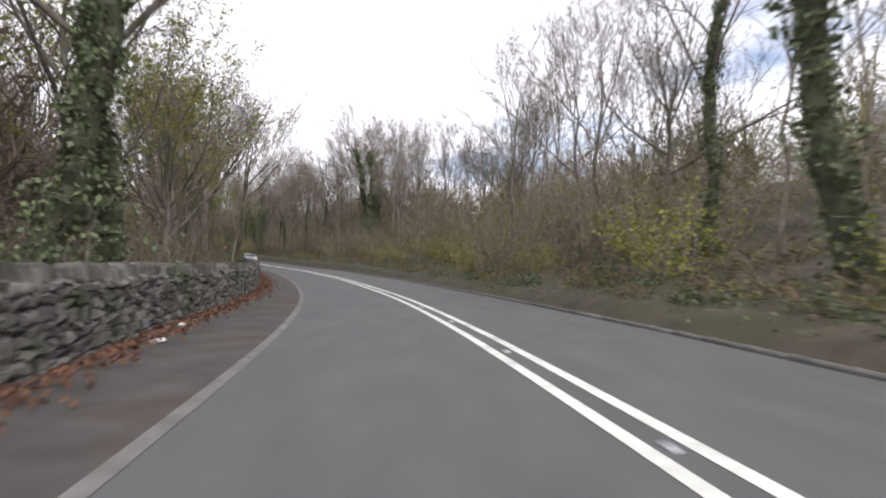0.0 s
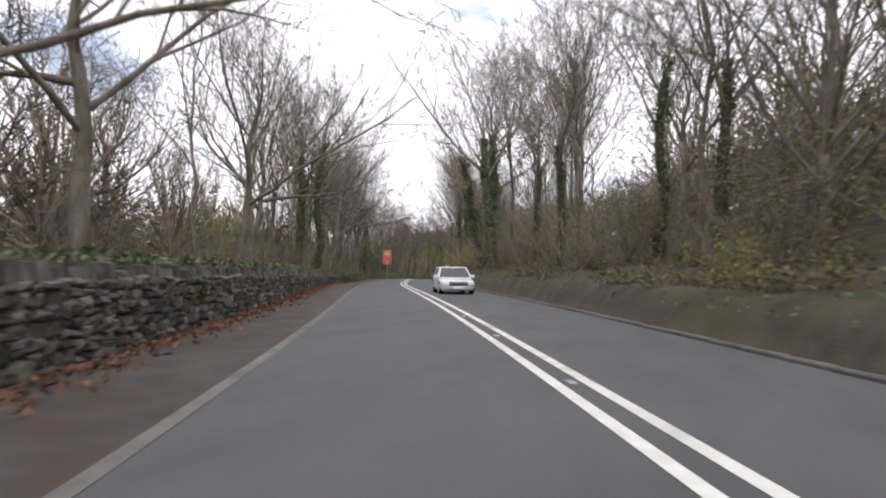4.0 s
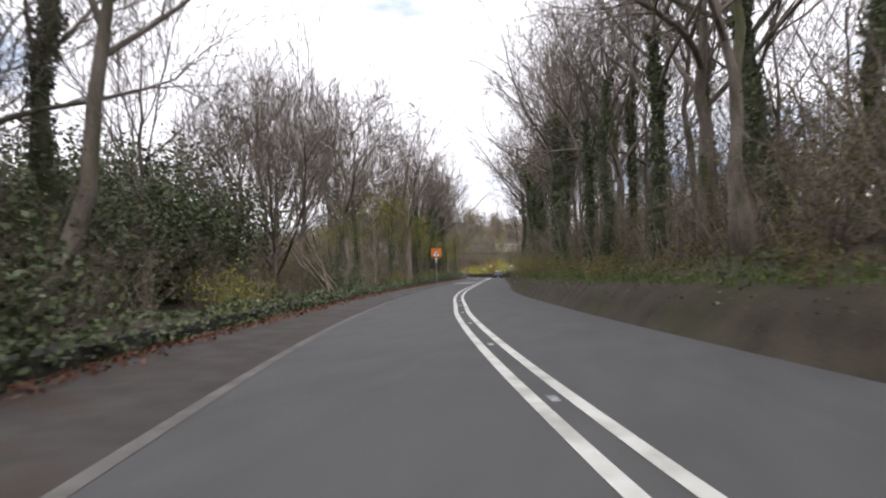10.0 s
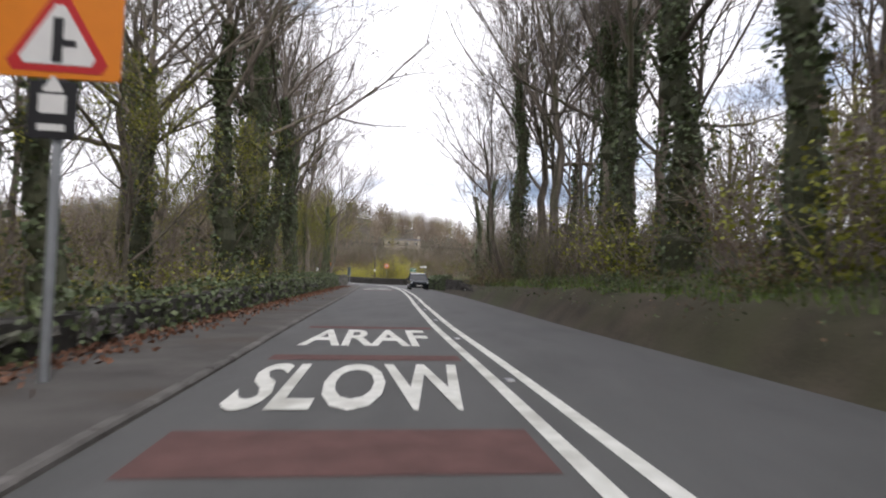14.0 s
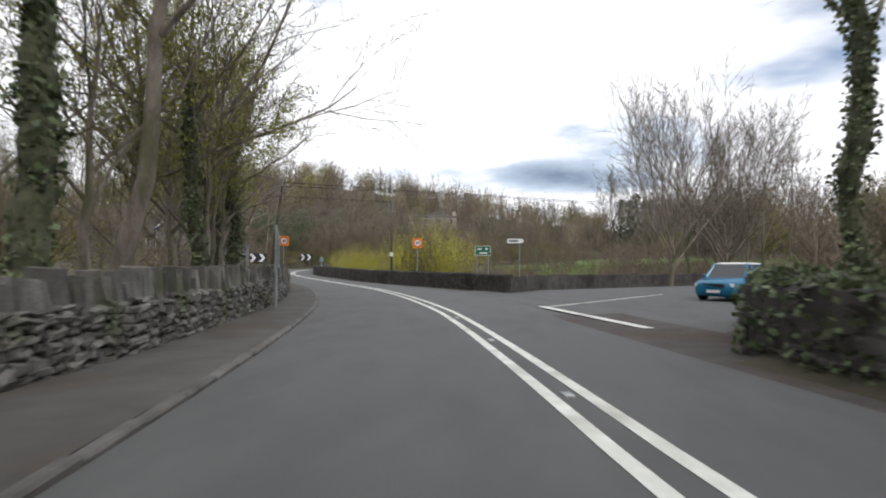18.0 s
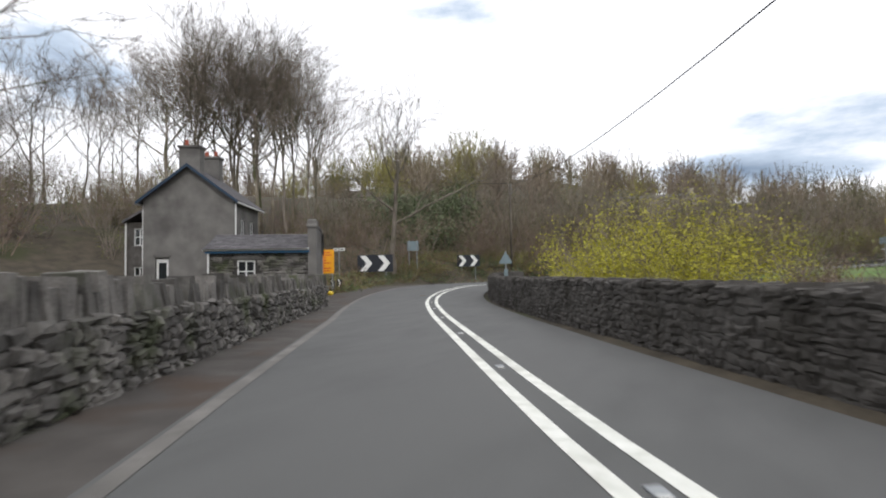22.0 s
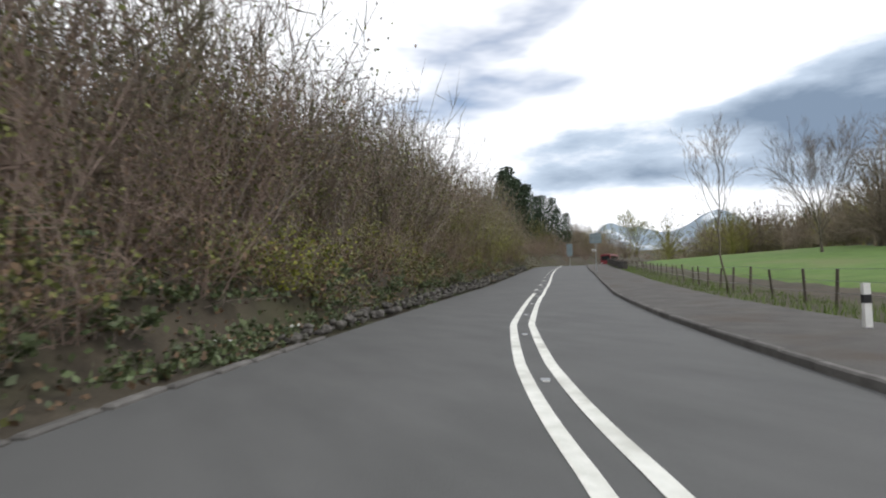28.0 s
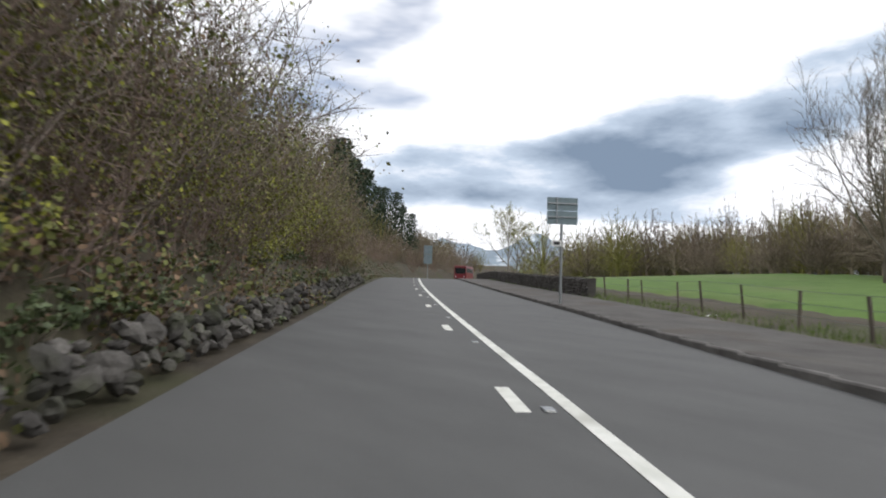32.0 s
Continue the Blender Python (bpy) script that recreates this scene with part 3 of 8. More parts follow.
JZ = ground_at(305)
NEAR = [(-91.5, 272, JZ + 0.12), (-88.2, 279, JZ + 0.06), (-86.0, 283.5, JZ), (-82, 288.5, JZ), (-70, 299.5, JZ), (-30, 336, JZ)]
FAR = [(-98.9, 303.5, JZ - 0.12), (-96.2, 299.0, JZ - 0.06), (-94.0, 297.5, JZ), (-88.7, 300.3, JZ), (-79.5, 308, JZ), (-36, 347, JZ)]
sheet("side_road", NEAR[::-1], FAR[::-1], -0.004, ASPHALT, "grey asphalt side road meeting the main road", "road")


def bar(name, a, b, width, mat, label, dz=0.012, far_dz=None):
    d = Vector((b[0] - a[0], b[1] - a[1], 0)).normalized()
    n = Vector((-d.y, d.x, 0)) * width / 2
    p, q = Vector((a[0], a[1], JZ + dz)), Vector((b[0], b[1], JZ + (dz if far_dz is None else far_dz)))
    return tagged(part(name, Build().add([p - n, q - n, q + n, p + n], [(0, 1, 2, 3)]), mat), label, "road marking", "junction markings", "structure")


for k in range(7):
    u0, u1 = k / 7, (k + 0.6) / 7
    a, b = Vector((-94.0, 297.0)), Vector((-91.1, 287.5))
    p, q = a.lerp(b, u0), a.lerp(b, u1)
    bar("give_way_dash", p, q, 0.08, PAINT_WORN, "thin white dash across the junction mouth")
bar("centre_line_side_road", (-90.9, 286.8), (-84.6, 295.8), 0.12, PAINT, "white line along the side road")
bar("give_way_line", (-91.0, 286.6), (-89.2, 280.4), 0.28, PAINT, "broad worn white give-way line", 0.05, 0.09)
bar("yellow_line", (-92.5, 297.3), (-90.4, 299.0), 0.07, SIGN_YELLOW, "thin yellow line beside the far kerb")
sheet("corner_verge", NEAR[1:], [(-84.5, 271, JZ + 0.2), (-81, 279, JZ + 0.25), (-77.5, 283.5, JZ + 0.25), (-66, 294, JZ + 0.25), (-27, 331, JZ)], -0.006, GROUND, "brown earth behind the corner wall", "verge")

KERB_MESH = Build().box(0.14, 0.885, 0.3, chamfer=0.025).mesh("kerb_stone", KERB)


def kerbs(name, s0, s1, edge, up, label):
    root = empty(name, Matrix(), label, "kerb", kind="structure")
    s = s0
    while s < s1:
        k = new("kerb_stone", KERB_MESH)
        k.parent = root
        k.matrix_world = on_road(s, float(edge(s)), up - 0.3 + rng.uniform(-0.006, 0.006), rng.uniform(-0.6, 0.6))
        s += 0.9
    return root


kerbs("kerb_left", 205, 320, shifted(EDGE_L, -0.10), 0.06, "low worn grey kerb stones beside the footway")
kerbs("kerb_right_wood", 0, 150, shifted(EDGE_R, 0.05), 0.07, "low dirty kerb stones along the wooded bank")
kerbs("kerb_right_field", 376, 480, shifted(EDGE_R, 0.07), 0.12, "grey concrete kerb along the meadow footway")
kerbs("kerb_left_bend", 377, 399, shifted(EDGE_L, -0.02), 0.05, "worn pale kerb stones round the outside of the bend")
tagged(part("footway_left", strip(196, 328, shifted(WALL_L, 0.02), shifted(EDGE_L, -0.16), table((196, 0.02), (206, 0.07), (318, 0.07), (328, 0.02)), table((196, 0.006), (206, 0.05), (318, 0.05), (328, 0.006)), 1.0, 3), FOOTWAY),
       "narrow grey-brown asphalt footway beside the stone wall", "footway", kind="structure")
tagged(part("footway_right", strip(371, 560, shifted(EDGE_R, 0.13), shifted(EDGE_R, 3.0), table((371, -0.02), (378, 0.115)), table((371, -0.05), (378, 0.12)), 1.0, 2), FOOTWAY),
       "grey asphalt footway beside the meadow", "footway", kind="structure")
tagged(part("lay_by", strip(358, 384, lambda s: EDGE_L(s) - 2.6, shifted(EDGE_L, 0.05), 0.012, 0.004, 1.0, 2), ASPHALT_OLD),
       "dirty asphalt apron in front of the chevron signs", "verge", kind="structure")


def flat_text(body, width, height, bold=0.0):
    """Vertices and faces of a word, filling width x height, its middle at the bottom centre."""
    cu = bpy.data.curves.new("word", "FONT")
    cu.body = body
    cu.resolution_u = 3
    cu.offset = bold
    ob = bpy.data.objects.new("word", cu)
    scene.collection.objects.link(ob)
    me = bpy.data.meshes.new_from_object(ob)
    bpy.data.objects.remove(ob)
    v = np.array([p.co[:2] for p in me.vertices])
    f = [tuple(p.vertices) for p in me.polygons]
    bpy.data.meshes.remove(me)
    lo, hi = v.min(0), v.max(0)
    v = (v - lo) / (hi - lo)
    return (v[:, 0] - 0.5) * width, v[:, 1] * height, f


def road_word(body, s, n, width, length):
    x, y, f = flat_text(body, width, length, 0.022)
    b = Build().add([at(s + float(q), n + float(p), 0.012) for p, q in zip(x, y)], f)
    return tagged(part("road_word", b, PAINT), "word %s in tall white road paint" % body, "road marking", "painted words", "structure")


def red_band(s0, s1, n0, n1):
    return tagged(part("red_band", strip(s0, s1, const(n0), const(n1), 0.006, 0.006, 0.5), ANTISKID),
                  "faded red surfacing band across the lane", "road marking", "red bands", "structure")


for s_slow, s_araf, n_mid, wide in ((166.8, 172.3, -0.2, 2.7), (238.6, 243.1, -0.24, 2.5), (277.1, 283.6, -0.33, 2.3)):
    road_word("SLOW", s_slow, n_mid, wide, 2.6)
    road_word("ARAF", s_araf, n_mid, wide * 0.93, 2.7)
    red_band(s_slow - 1.6, s_slow - 0.35, n_mid - wide / 2 - 0.1, n_mid + wide / 2 + 0.15)
    red_band(s_slow + 2.95, s_slow + 3.75, n_mid - wide / 2 - 0.1, n_mid + wide / 2 + 0.15)
    red_band(s_araf + 3.0, s_araf + 3.9, n_mid - wide / 2 - 0.1, n_mid + wide / 2 + 0.15)


def road_stud():
    root = empty("road_stud", Matrix(), "small worn road stud between the centre lines", "road stud", "road studs")
    part("body", Build().box(0.11, 0.15, 0.018, chamfer=0.006), GALV, root)
    part("reflector", Build().box(0.08, 0.02, 0.014, pose(0, -0.078, 0.002)), SIGN_WHITE, root, "white reflector")
    return root


stud = road_stud()
stud.matrix_world = on_road(3.6, float(CENTRE(3.6)), 0.0)
for k in range(1, 112):
    s = 3.6 + 4.3 * k
    copy_thing(stud, on_road(s, float(CENTRE(s)), 0.0))

# ---- stone walls ----


def stone_block(b, m, w, h, d, g):
    """A rough block, its back on the local y = 0 plane and its face towards -y."""
    j = lambda k: g.uniform(-k, k)
    x, z = w / 2, h
    jx, jz = w * 0.16, h * 0.2
    back = [(-x, 0.03, 0), (x, 0.03, 0), (x, 0.03, z), (-x, 0.03, z)]
    mid = [(-x + j(jx), -d * 0.5, j(jz)), (x + j(jx), -d * 0.5, j(jz)), (x + j(jx), -d * 0.5, z + j(jz)), (-x + j(jx), -d * 0.5, z + j(jz))]
    q = min(0.05, 0.24 * h)
    face = [(mx + (q if mx < 0 else -q) + j(jx * 0.4), -d * g.uniform(.75, 1.25), mz + (q if mz < h / 2 else -q) + j(jz * 0.4)) for mx, _, mz in mid]
    f = []
    for r in (0, 4):
        f += [(r + i, r + (i + 1) % 4, r + 4 + (i + 1) % 4, r + 4 + i) for i in range(4)]
    f.append((8, 9, 10, 11))
    return b.add([m @ Vector(p) for p in back + mid + face], f)


def wall_pose(p, q, u, z):
    """Local x along the wall, local -y out of the face that lies to the right of p -> q."""
    d = (q - p)
    o = p.lerp(q, u)
    return pose(o.x, o.y, o.z + z, 0, 0, math.degrees(math.atan2(d.y, d.x)))


def stone_wall(name, pts, heights, label, seed, face_right=True, coping=0.28, single=(0, 0), thick=0.42, cover=None, row=0.165, both=False, mat=None):
    """A rubble wall along pts; its stones stand proud of a dark core. Stones between the two distances of `single` are objects."""
    g = random.Random(seed)
    root = empty(name, Matrix(), label, "wall", kind="structure")
    core, stones, cope = Build(), Build(), Build()
    pts = [Vector(p) for p in pts]
    run, singles = 0.0, 0
    kinds = []
    if single[1] > single[0]:
        for k in range(10):
            kinds.append(stone_block(Build(), Matrix(), 0.3, 0.16, 0.09, g).mesh("stone", STONE_PIECE))
    for i in range(len(pts) - 1):
        p, q = (pts[i], pts[i + 1]) if face_right else (pts[i + 1], pts[i])
        ln = (q - p).length
        h = (heights[i] + heights[i + 1]) / 2
        m = wall_pose(p, q, 0.5, -0.25)
        core.box(ln + 0.12, thick, h + 0.25, m @ pose(0, thick / 2, 0), 1.0)
        bare = 1.0 if cover is None else cover(run)
        z, r = -0.04, 0
        while z < h - 0.03:
            rh = min(row * g.uniform(0.6, 1.35), h - z + 0.02)
            x = -ln / 2 - g.uniform(0, 0.15)
            while x < ln / 2 and g.random() < bare:
                w = g.uniform(0.11, 0.40) * row / 0.17
                mm = wall_pose(p, q, 0.5, 0) @ pose(x + w / 2, 0, z + g.uniform(-0.03, 0.03), g.uniform(-6, 6), g.uniform(-11, 11), g.uniform(-7, 7))
                if single[0] < run < single[1] and singles < 300:
                    o = new("stone", g.choice(kinds))
                    o.parent = root
                    o.matrix_world = mm @ Matrix.Diagonal((w / 0.3 * 0.97, g.uniform(0.7, 1.3), rh / 0.16 * 0.95, 1))
                    singles += 1
                else:
                    stone_block(stones, mm, w * 0.97, rh * 0.95, g.uniform(0.05, 0.12) * (0.5 if mat else 1.0), g)
                    if both:
                        stone_block(stones, mm @ pose(0, thick, 0, 0, 0, 180), w * 0.97, rh * 0.95, g.uniform(0.05, 0.12), g)
                x += w
            z += rh
        x = -ln / 2
        while coping and x < ln / 2 and g.random() < bare:
            w = g.uniform(0.08, 0.2)
            hh = coping * g.uniform(0.6, 1.15)
            mm = wall_pose(p, q, 0.5, h - 0.05) @ pose(x + w / 2, thick / 2, 0, g.uniform(-5, 5), g.uniform(-9, 9), g.uniform(-6, 6))
            cope.box(w * 0.95, thick * g.uniform(0.8, 1.15), hh, mm, g.uniform(0.7, 0.95))
            x += w
        run += ln
    part("core", core, mat or MORTAR, root, "dark joints")
    if stones.v:
        tagged(part("stonework", stones, mat or STONE, root), kind="stuff")
    if cope.v:
        tagged(part("coping", cope, mat or STONE, root, "upright rough coping stones"), kind="stuff")
    return root


def along(s0, s1, offset, step=1.0, dz=0.0):
    return [at(s, float(offset(s)), dz) for s in np.arange(s0, s1 + 0.01, step)]


ss = np.arange(-40, 132.1, 1.0)
stone_wall("wall_left_wood", along(-40, 132, WALL_L), [float(WALL_H(s)) - 0.18 for s in ss],
           "long dry-stone wall of grey field stones with rough upright coping", 3, single=(150, 168), row=0.14)
ss = np.arange(132, 282.1, 1.0)
stone_wall("wall_left_ivy", along(132, 282, WALL_L), [float(WALL_H(s)) - 0.12 for s in ss],
           "low tumbled stone wall smothered in ivy", 4, coping=0.0, cover=lambda r: 0.45)
ss = np.arange(282, 359.1, 1.0)
stone_wall("wall_left_house", along(282, 359, WALL_L), [float(WALL_H(s)) - 0.34 for s in ss],
           "grey stone wall topped by tall upright slabs", 5, coping=0.46, row=0.13)
WALL_R = table((312.5, 7.5), (314, 7.2), (319, 6.4), (322, 5.85), (329, 4.85), (335, 4.3), (350, 4.1), (364, 4.0), (368, 4.25), (371, 4.7), (373, 5.6))
WALL_RH = table((312, 0.95), (322, 1.0), (335, 1.05), (350, 1.12), (373, 1.08))
ss = np.arange(312.5, 373.1, 1.0)
# this wall's shaded side is put into the stone colour, along with dirt
stone_wall("wall_right_bend", along(312.5, 372.5, WALL_R), [float(WALL_RH(s)) - 0.05 for s in ss],
           "dirty stone wall in shade tones along the inside of the bend", 6, face_right=False, coping=0.1, row=0.105, mat=STONE_DARK)
pts = [at(312.5, 7.4)] + [Vector((x, y, z)) + Vector((-0.9, 1.2, 0)) for x, y, z in FAR[3:]]
fine = [pts[0].lerp(pts[1], k / 6) for k in range(6)] + [pts[1].lerp(pts[2], k / 10) for k in range(10)] + [pts[2].lerp(pts[3], k / 40) for k in range(28)]
stone_wall("wall_side_road", fine, [0.75] * len(fine), "dark stone wall along the side road", 8, face_right=False, coping=0.1, row=0.15, mat=STONE_DARK)
pts = along(264, 294, lambda s: EDGE_R(s) + 0.55 + 0.04 * max(0, s - 284)) + [Vector((-87.9, 278.6, JZ)), Vector((-86.9, 280.9, JZ)), Vector((-84.6, 284.0, JZ)), Vector((-80.8, 287.9, JZ)), Vector((-76, 292, JZ)), Vector((-70, 297.6, JZ))]
CORNER_WALL = [Vector(p) for p in pts[12:]]
stone_wall("wall_right_corner", pts, [float(np.interp(i, [0, 8, 30], [0.3, 0.9, 1.05])) for i in range(len(pts))],
           "mossy stone wall rounding the junction corner", 9, face_right=False, coping=0.08, cover=lambda r: 0.7, mat=STONE_DARK)

pts = along(449, 500, lambda s: EDGE_R(s) + 3.3, 1.5)
stone_wall("wall_meadow", pts, [0.85] * len(pts), "low brown stone wall along the footway", 21, face_right=False, coping=0.1, row=0.16, mat=STONE_DARK)


def boulders(s0, s1):
    """Rough boulders heaped at the foot of the bank."""
    g = random.Random(11)
    root = empty("boulder_edge", Matrix(), "rough grey boulders heaped along the foot of the bank", "boulders", kind="structure")
    kinds = []
    for k in range(8):
        bm = bmesh.new()
        bmesh.ops.create_icosphere(bm, subdivisions=2, radius=0.5)
        for v in bm.verts:
            v.co *= 1 + 0.55 * noise.noise(v.co * 2.3 + Vector((k * 7, 0, 0)))
            v.co.z *= 0.75
        me = bpy.data.meshes.new("boulder")
        bm.to_mesh(me)
        bm.free()
        me.materials.append(BOULDER)
        kinds.append(me)
    s = s0
    while s < s1:
        top = float(np.interp(s, [398, 408, 424, 430, 470], [0.1, 0.26, 0.36, 0.46, 0.44]))
        z = 0.0
        while z < top:
            d = g.uniform(0.15, 0.36) * (0.9 if s < 422 else 1.0)
            o = new("boulder", g.choice(kinds))
            o.parent = root
            p = at(s + g.uniform(-0.15, 0.15), float(EDGE_L(s)) - 0.42 - z * 0.5 - g.uniform(0, 0.15))
            o.matrix_world = pose(p.x, p.y, p.z + z + d * 0.2, g.uniform(0, 40), g.uniform(0, 40), g.uniform(0, 360)) @ Matrix.Diagonal((d, d * g.uniform(0.7, 1.2), d * g.uniform(0.7, 1), 1))
            z += d * 0.62
        s += g.uniform(0.24, 0.5)


boulders(398, 462)

# ---- signs ----


def post(b, h, r=0.045, x=0.0, y=0.0, z=0.0, sides=10):
    return b.tube([(x, y, z - 0.3), (x, y, z + h)], r, sides)


def text_part(parent, body, x, z, width, height, mat, y=-0.014, bold=0.0):
    px, pz, f = flat_text(body, width, height, bold)
    b = Build().add([(x + float(a), y, z + float(c)) for a, c in zip(px, pz)], f)
    return part("lettering", b, mat, parent)


def bars(parent, rows, mat, y=-0.014):
    """Plain bars in place of writing: (x, z, width, height)."""
    for x, z, w, h in rows:
        part("text_bar", Build().plate([(x - w / 2, z), (x + w / 2, z), (x + w / 2, z + h), (x - w / 2, z + h)], 0.004, pose(0, y, 0)), mat, parent)


def plate_part(parent, name, outline, mat, y, depth=0.004, label=""):
    return part(name, Build().plate(outline, depth, pose(0, y, 0)), mat, parent, label)


def tri(w, cx=0.0, cz=0.0, inset=0.0):
    """An upright triangle with blunted corners, its base at cz."""
    h, out = w * 0.866, []
    c = (cx, cz + h / 3)
    for a in (90, 210, 330):
        for d in (-14, 14):
            r = (w * 0.577 - 2 * inset) * 0.93
            out.append((c[0] + r * math.cos(radians(a + d * 0.45)), c[1] + r * math.sin(radians(a + d * 0.45))))
    return out


def sign_root(name, m, label):
    return empty(name, m, label, "road sign")


def facing(s, n, dz=0.0, turn=0.0):
    """Local -y looks back down the road at oncoming traffic in this lane."""
    return on_road(s, n, dz, turn)


def bend_sign():
    r = sign_root("reduce_speed_sign", facing(176.7, -3.85, 0.0, 2), "tall orange and red bend warning sign on a grey post")
    part("post", post(Build(), 5.2, 0.10), GALV, r)
    plate_part(r, "backing_board", rounded(1.48, 2.62, 0.05, 0, 4.0), SIGN_ORANGE, -0.10, 0.03, "orange reflective board")
    t = plate_part(r, "warning_triangle", tri(1.12, 0, 4.33), SIGN_RED, -0.106)
    plate_part(t, "triangle_face", tri(1.12, 0, 4.33, 0.075), SIGN_WHITE, -0.112)
    arrow = [(-0.14, 4.40), (-0.05, 4.40), (-0.05, 4.62), (0.03, 4.74), (0.08, 4.74), (0.08, 4.69), (0.19, 4.80), (0.08, 4.91), (0.08, 4.84), (-0.02, 4.83), (-0.14, 4.65)]
    plate_part(t, "bend_arrow", arrow[::-1], SIGN_BLACK, -0.118)
    p = plate_part(r, "red_panel", rounded(1.36, 1.46, 0.04, 0, 3.46), SIGN_WHITE, -0.106)
    plate_part(p, "red_face", rounded(1.31, 1.41, 0.04, 0, 3.46), SIGN_RED, -0.112)
    for k, (word, w) in enumerate((("ARAFWCH", 1.06), ("NAWR", 0.62), ("REDUCE", 0.90), ("SPEED", 0.74), ("NOW", 0.52))):
        text_part(p, word, 0, 3.93 - 0.265 * k - (0.04 if k > 1 else 0), w, 0.17, SIGN_WHITE, -0.118)


def side_road_sign():
    r = sign_root("side_road_sign", facing(239.6, -3.42, 0.0, 2), "orange board with a side-road warning triangle on a post")
    part("post", post(Build(), 4.2, 0.05), GALV, r)
    plate_part(r, "backing_board", rounded(1.2, 1.06, 0.04, 0, 3.70), SIGN_ORANGE, -0.08, 0.03, "orange reflective board")
    t = plate_part(r, "warning_triangle", tri(0.98, 0, 3.26), SIGN_RED, -0.086)
    plate_part(t, "triangle_face", tri(0.98, 0, 3.26, 0.07), SIGN_WHITE, -0.092)
    plate_part(t, "side_road_symbol", [(-0.055, 3.33), (0.045, 3.33), (0.045, 3.5), (0.17, 3.5), (0.17, 3.57), (0.045, 3.57), (0.045, 3.8), (-0.055, 3.8)], SIGN_BLACK, -0.098)
    s = plate_part(r, "lower_plate", rounded(0.46, 0.60, 0.03, -0.03, 2.84), SIGN_BLACK, -0.08, 0.02)
    plate_part(s, "lorry_symbol", rounded(0.26, 0.20, 0.02, -0.03, 2.90), SIGN_WHITE, -0.086)
    plate_part(s, "small_triangle", tri(0.2, -0.03, 3.03), SIGN_WHITE, -0.086)
    bars(s, [(-0.03, 2.62, 0.26, 0.07)], SIGN_WHITE, -0.086)


def speed_sign(m, tall, size, label):
    r = sign_root("speed_limit_sign", m, label)
    tagged(r, group="speed limit signs")
    part("post", post(Build(), tall, 0.038), GALV, r)
    cz = tall - size / 2
    plate_part(r, "backing_board", rounded(size, size, 0.05, 0, cz), SIGN_ORANGE, -0.07, 0.025, "orange reflective board")
    d = plate_part(r, "red_ring", disc(size * 0.40, 32, 0, cz), SIGN_RED, -0.076)
    plate_part(d, "white_disc", disc(size * 0.315, 32, 0, cz), SIGN_WHITE, -0.082)
    text_part(d, "40", 0, cz - size * 0.165, size * 0.45, size * 0.33, SIGN_BLACK, -0.088, 0.02)


def direction_sign():
    r = sign_root("direction_sign", pose(-99.62, 285.6, ground_at(305) + 0.03, 0, 0, 112), "grey route sign with two green panels on two thin posts")
    for x in (-1.77, 0.0):
        part("post", post(Build(), 2.52, 0.038, x, 0.03), GALV, r)
    plate_part(r, "backing_board", rounded(1.86, 1.06, 0.04, -0.88, 1.75), SIGN_BACK, -0.05, 0.03, "grey board")
    for x0, x1, z0, z1, point in ((-1.28, -0.22, 1.78, 2.2, -1), (-1.74, -0.2, 1.28, 1.70, 1)):
        cz, a = (z0 + z1) / 2, 0.14
        if point < 0:
            outer = [(x0, cz), (x0 + a, z0), (x1, z0), (x1, z1), (x0 + a, z1)]
            inner = [(x0 + 0.1, cz), (x0 + a + 0.07, z0 + 0.03), (x1 - 0.03, z0 + 0.03), (x1 - 0.03, z1 - 0.03), (x0 + a + 0.07, z1 - 0.03)]
        else:
            outer = [(x0, z0), (x1 - a, z0), (x1, cz), (x1 - a, z1), (x0, z1)]
            inner = [(x0 + 0.03, z0 + 0.03), (x1 - a - 0.07, z0 + 0.03), (x1 - 0.1, cz), (x1 - a - 0.07, z1 - 0.03), (x0 + 0.03, z1 - 0.03)]
        p = plate_part(r, "panel_border", outer, SIGN_WHITE, -0.056)
        plate_part(p, "green_panel", inner, SIGN_GREEN, -0.062)
        if point < 0:
            text_part(p, "Bangor", -0.6, cz + 0.02, 0.52, 0.14, SIGN_WHITE, -0.068)
            text_part(p, "A5", -0.72, cz - 0.16, 0.16, 0.12, SIGN_YELLOW, -0.068)
        else:
            text_part(p, "s-y-coed", -0.78, cz - 0.02, 0.66, 0.13, SIGN_WHITE, -0.068)


def chevron_board(m, w, h, lift, label, n=2, legs=True, way=1):
    r = sign_root("chevron_sign", m, label)
    tagged(r, group="chevron signs")
    plate_part(r, "board", rounded(w, h, 0.04, 0, lift + h / 2), CHEV_BLACK, -0.06, 0.03, "dark blue-black board")
    cw = w / n
    for k in range(n):
        x0 = -w / 2 + cw * (k + 0.14)
        t, a = cw * 0.34, cw * 0.36
        z0, zm, z1 = lift + h * 0.05, lift + h / 2, lift + h * 0.95
        shape = [(x0, z0), (x0 + t, z0), (x0 + t + a, zm), (x0 + t, z1), (x0, z1), (x0 + a, zm)]
        plate_part(r, "chevron", shape if way > 0 else [(-x, z) for x, z in shape[::-1]], SIGN_WHITE, -0.068)
    if legs:
        for x in (-w * 0.3, w * 0.3):
            part("post", post(Build(), lift + h * 0.9, 0.04, x, 0.0, -0.4), GALV, r)


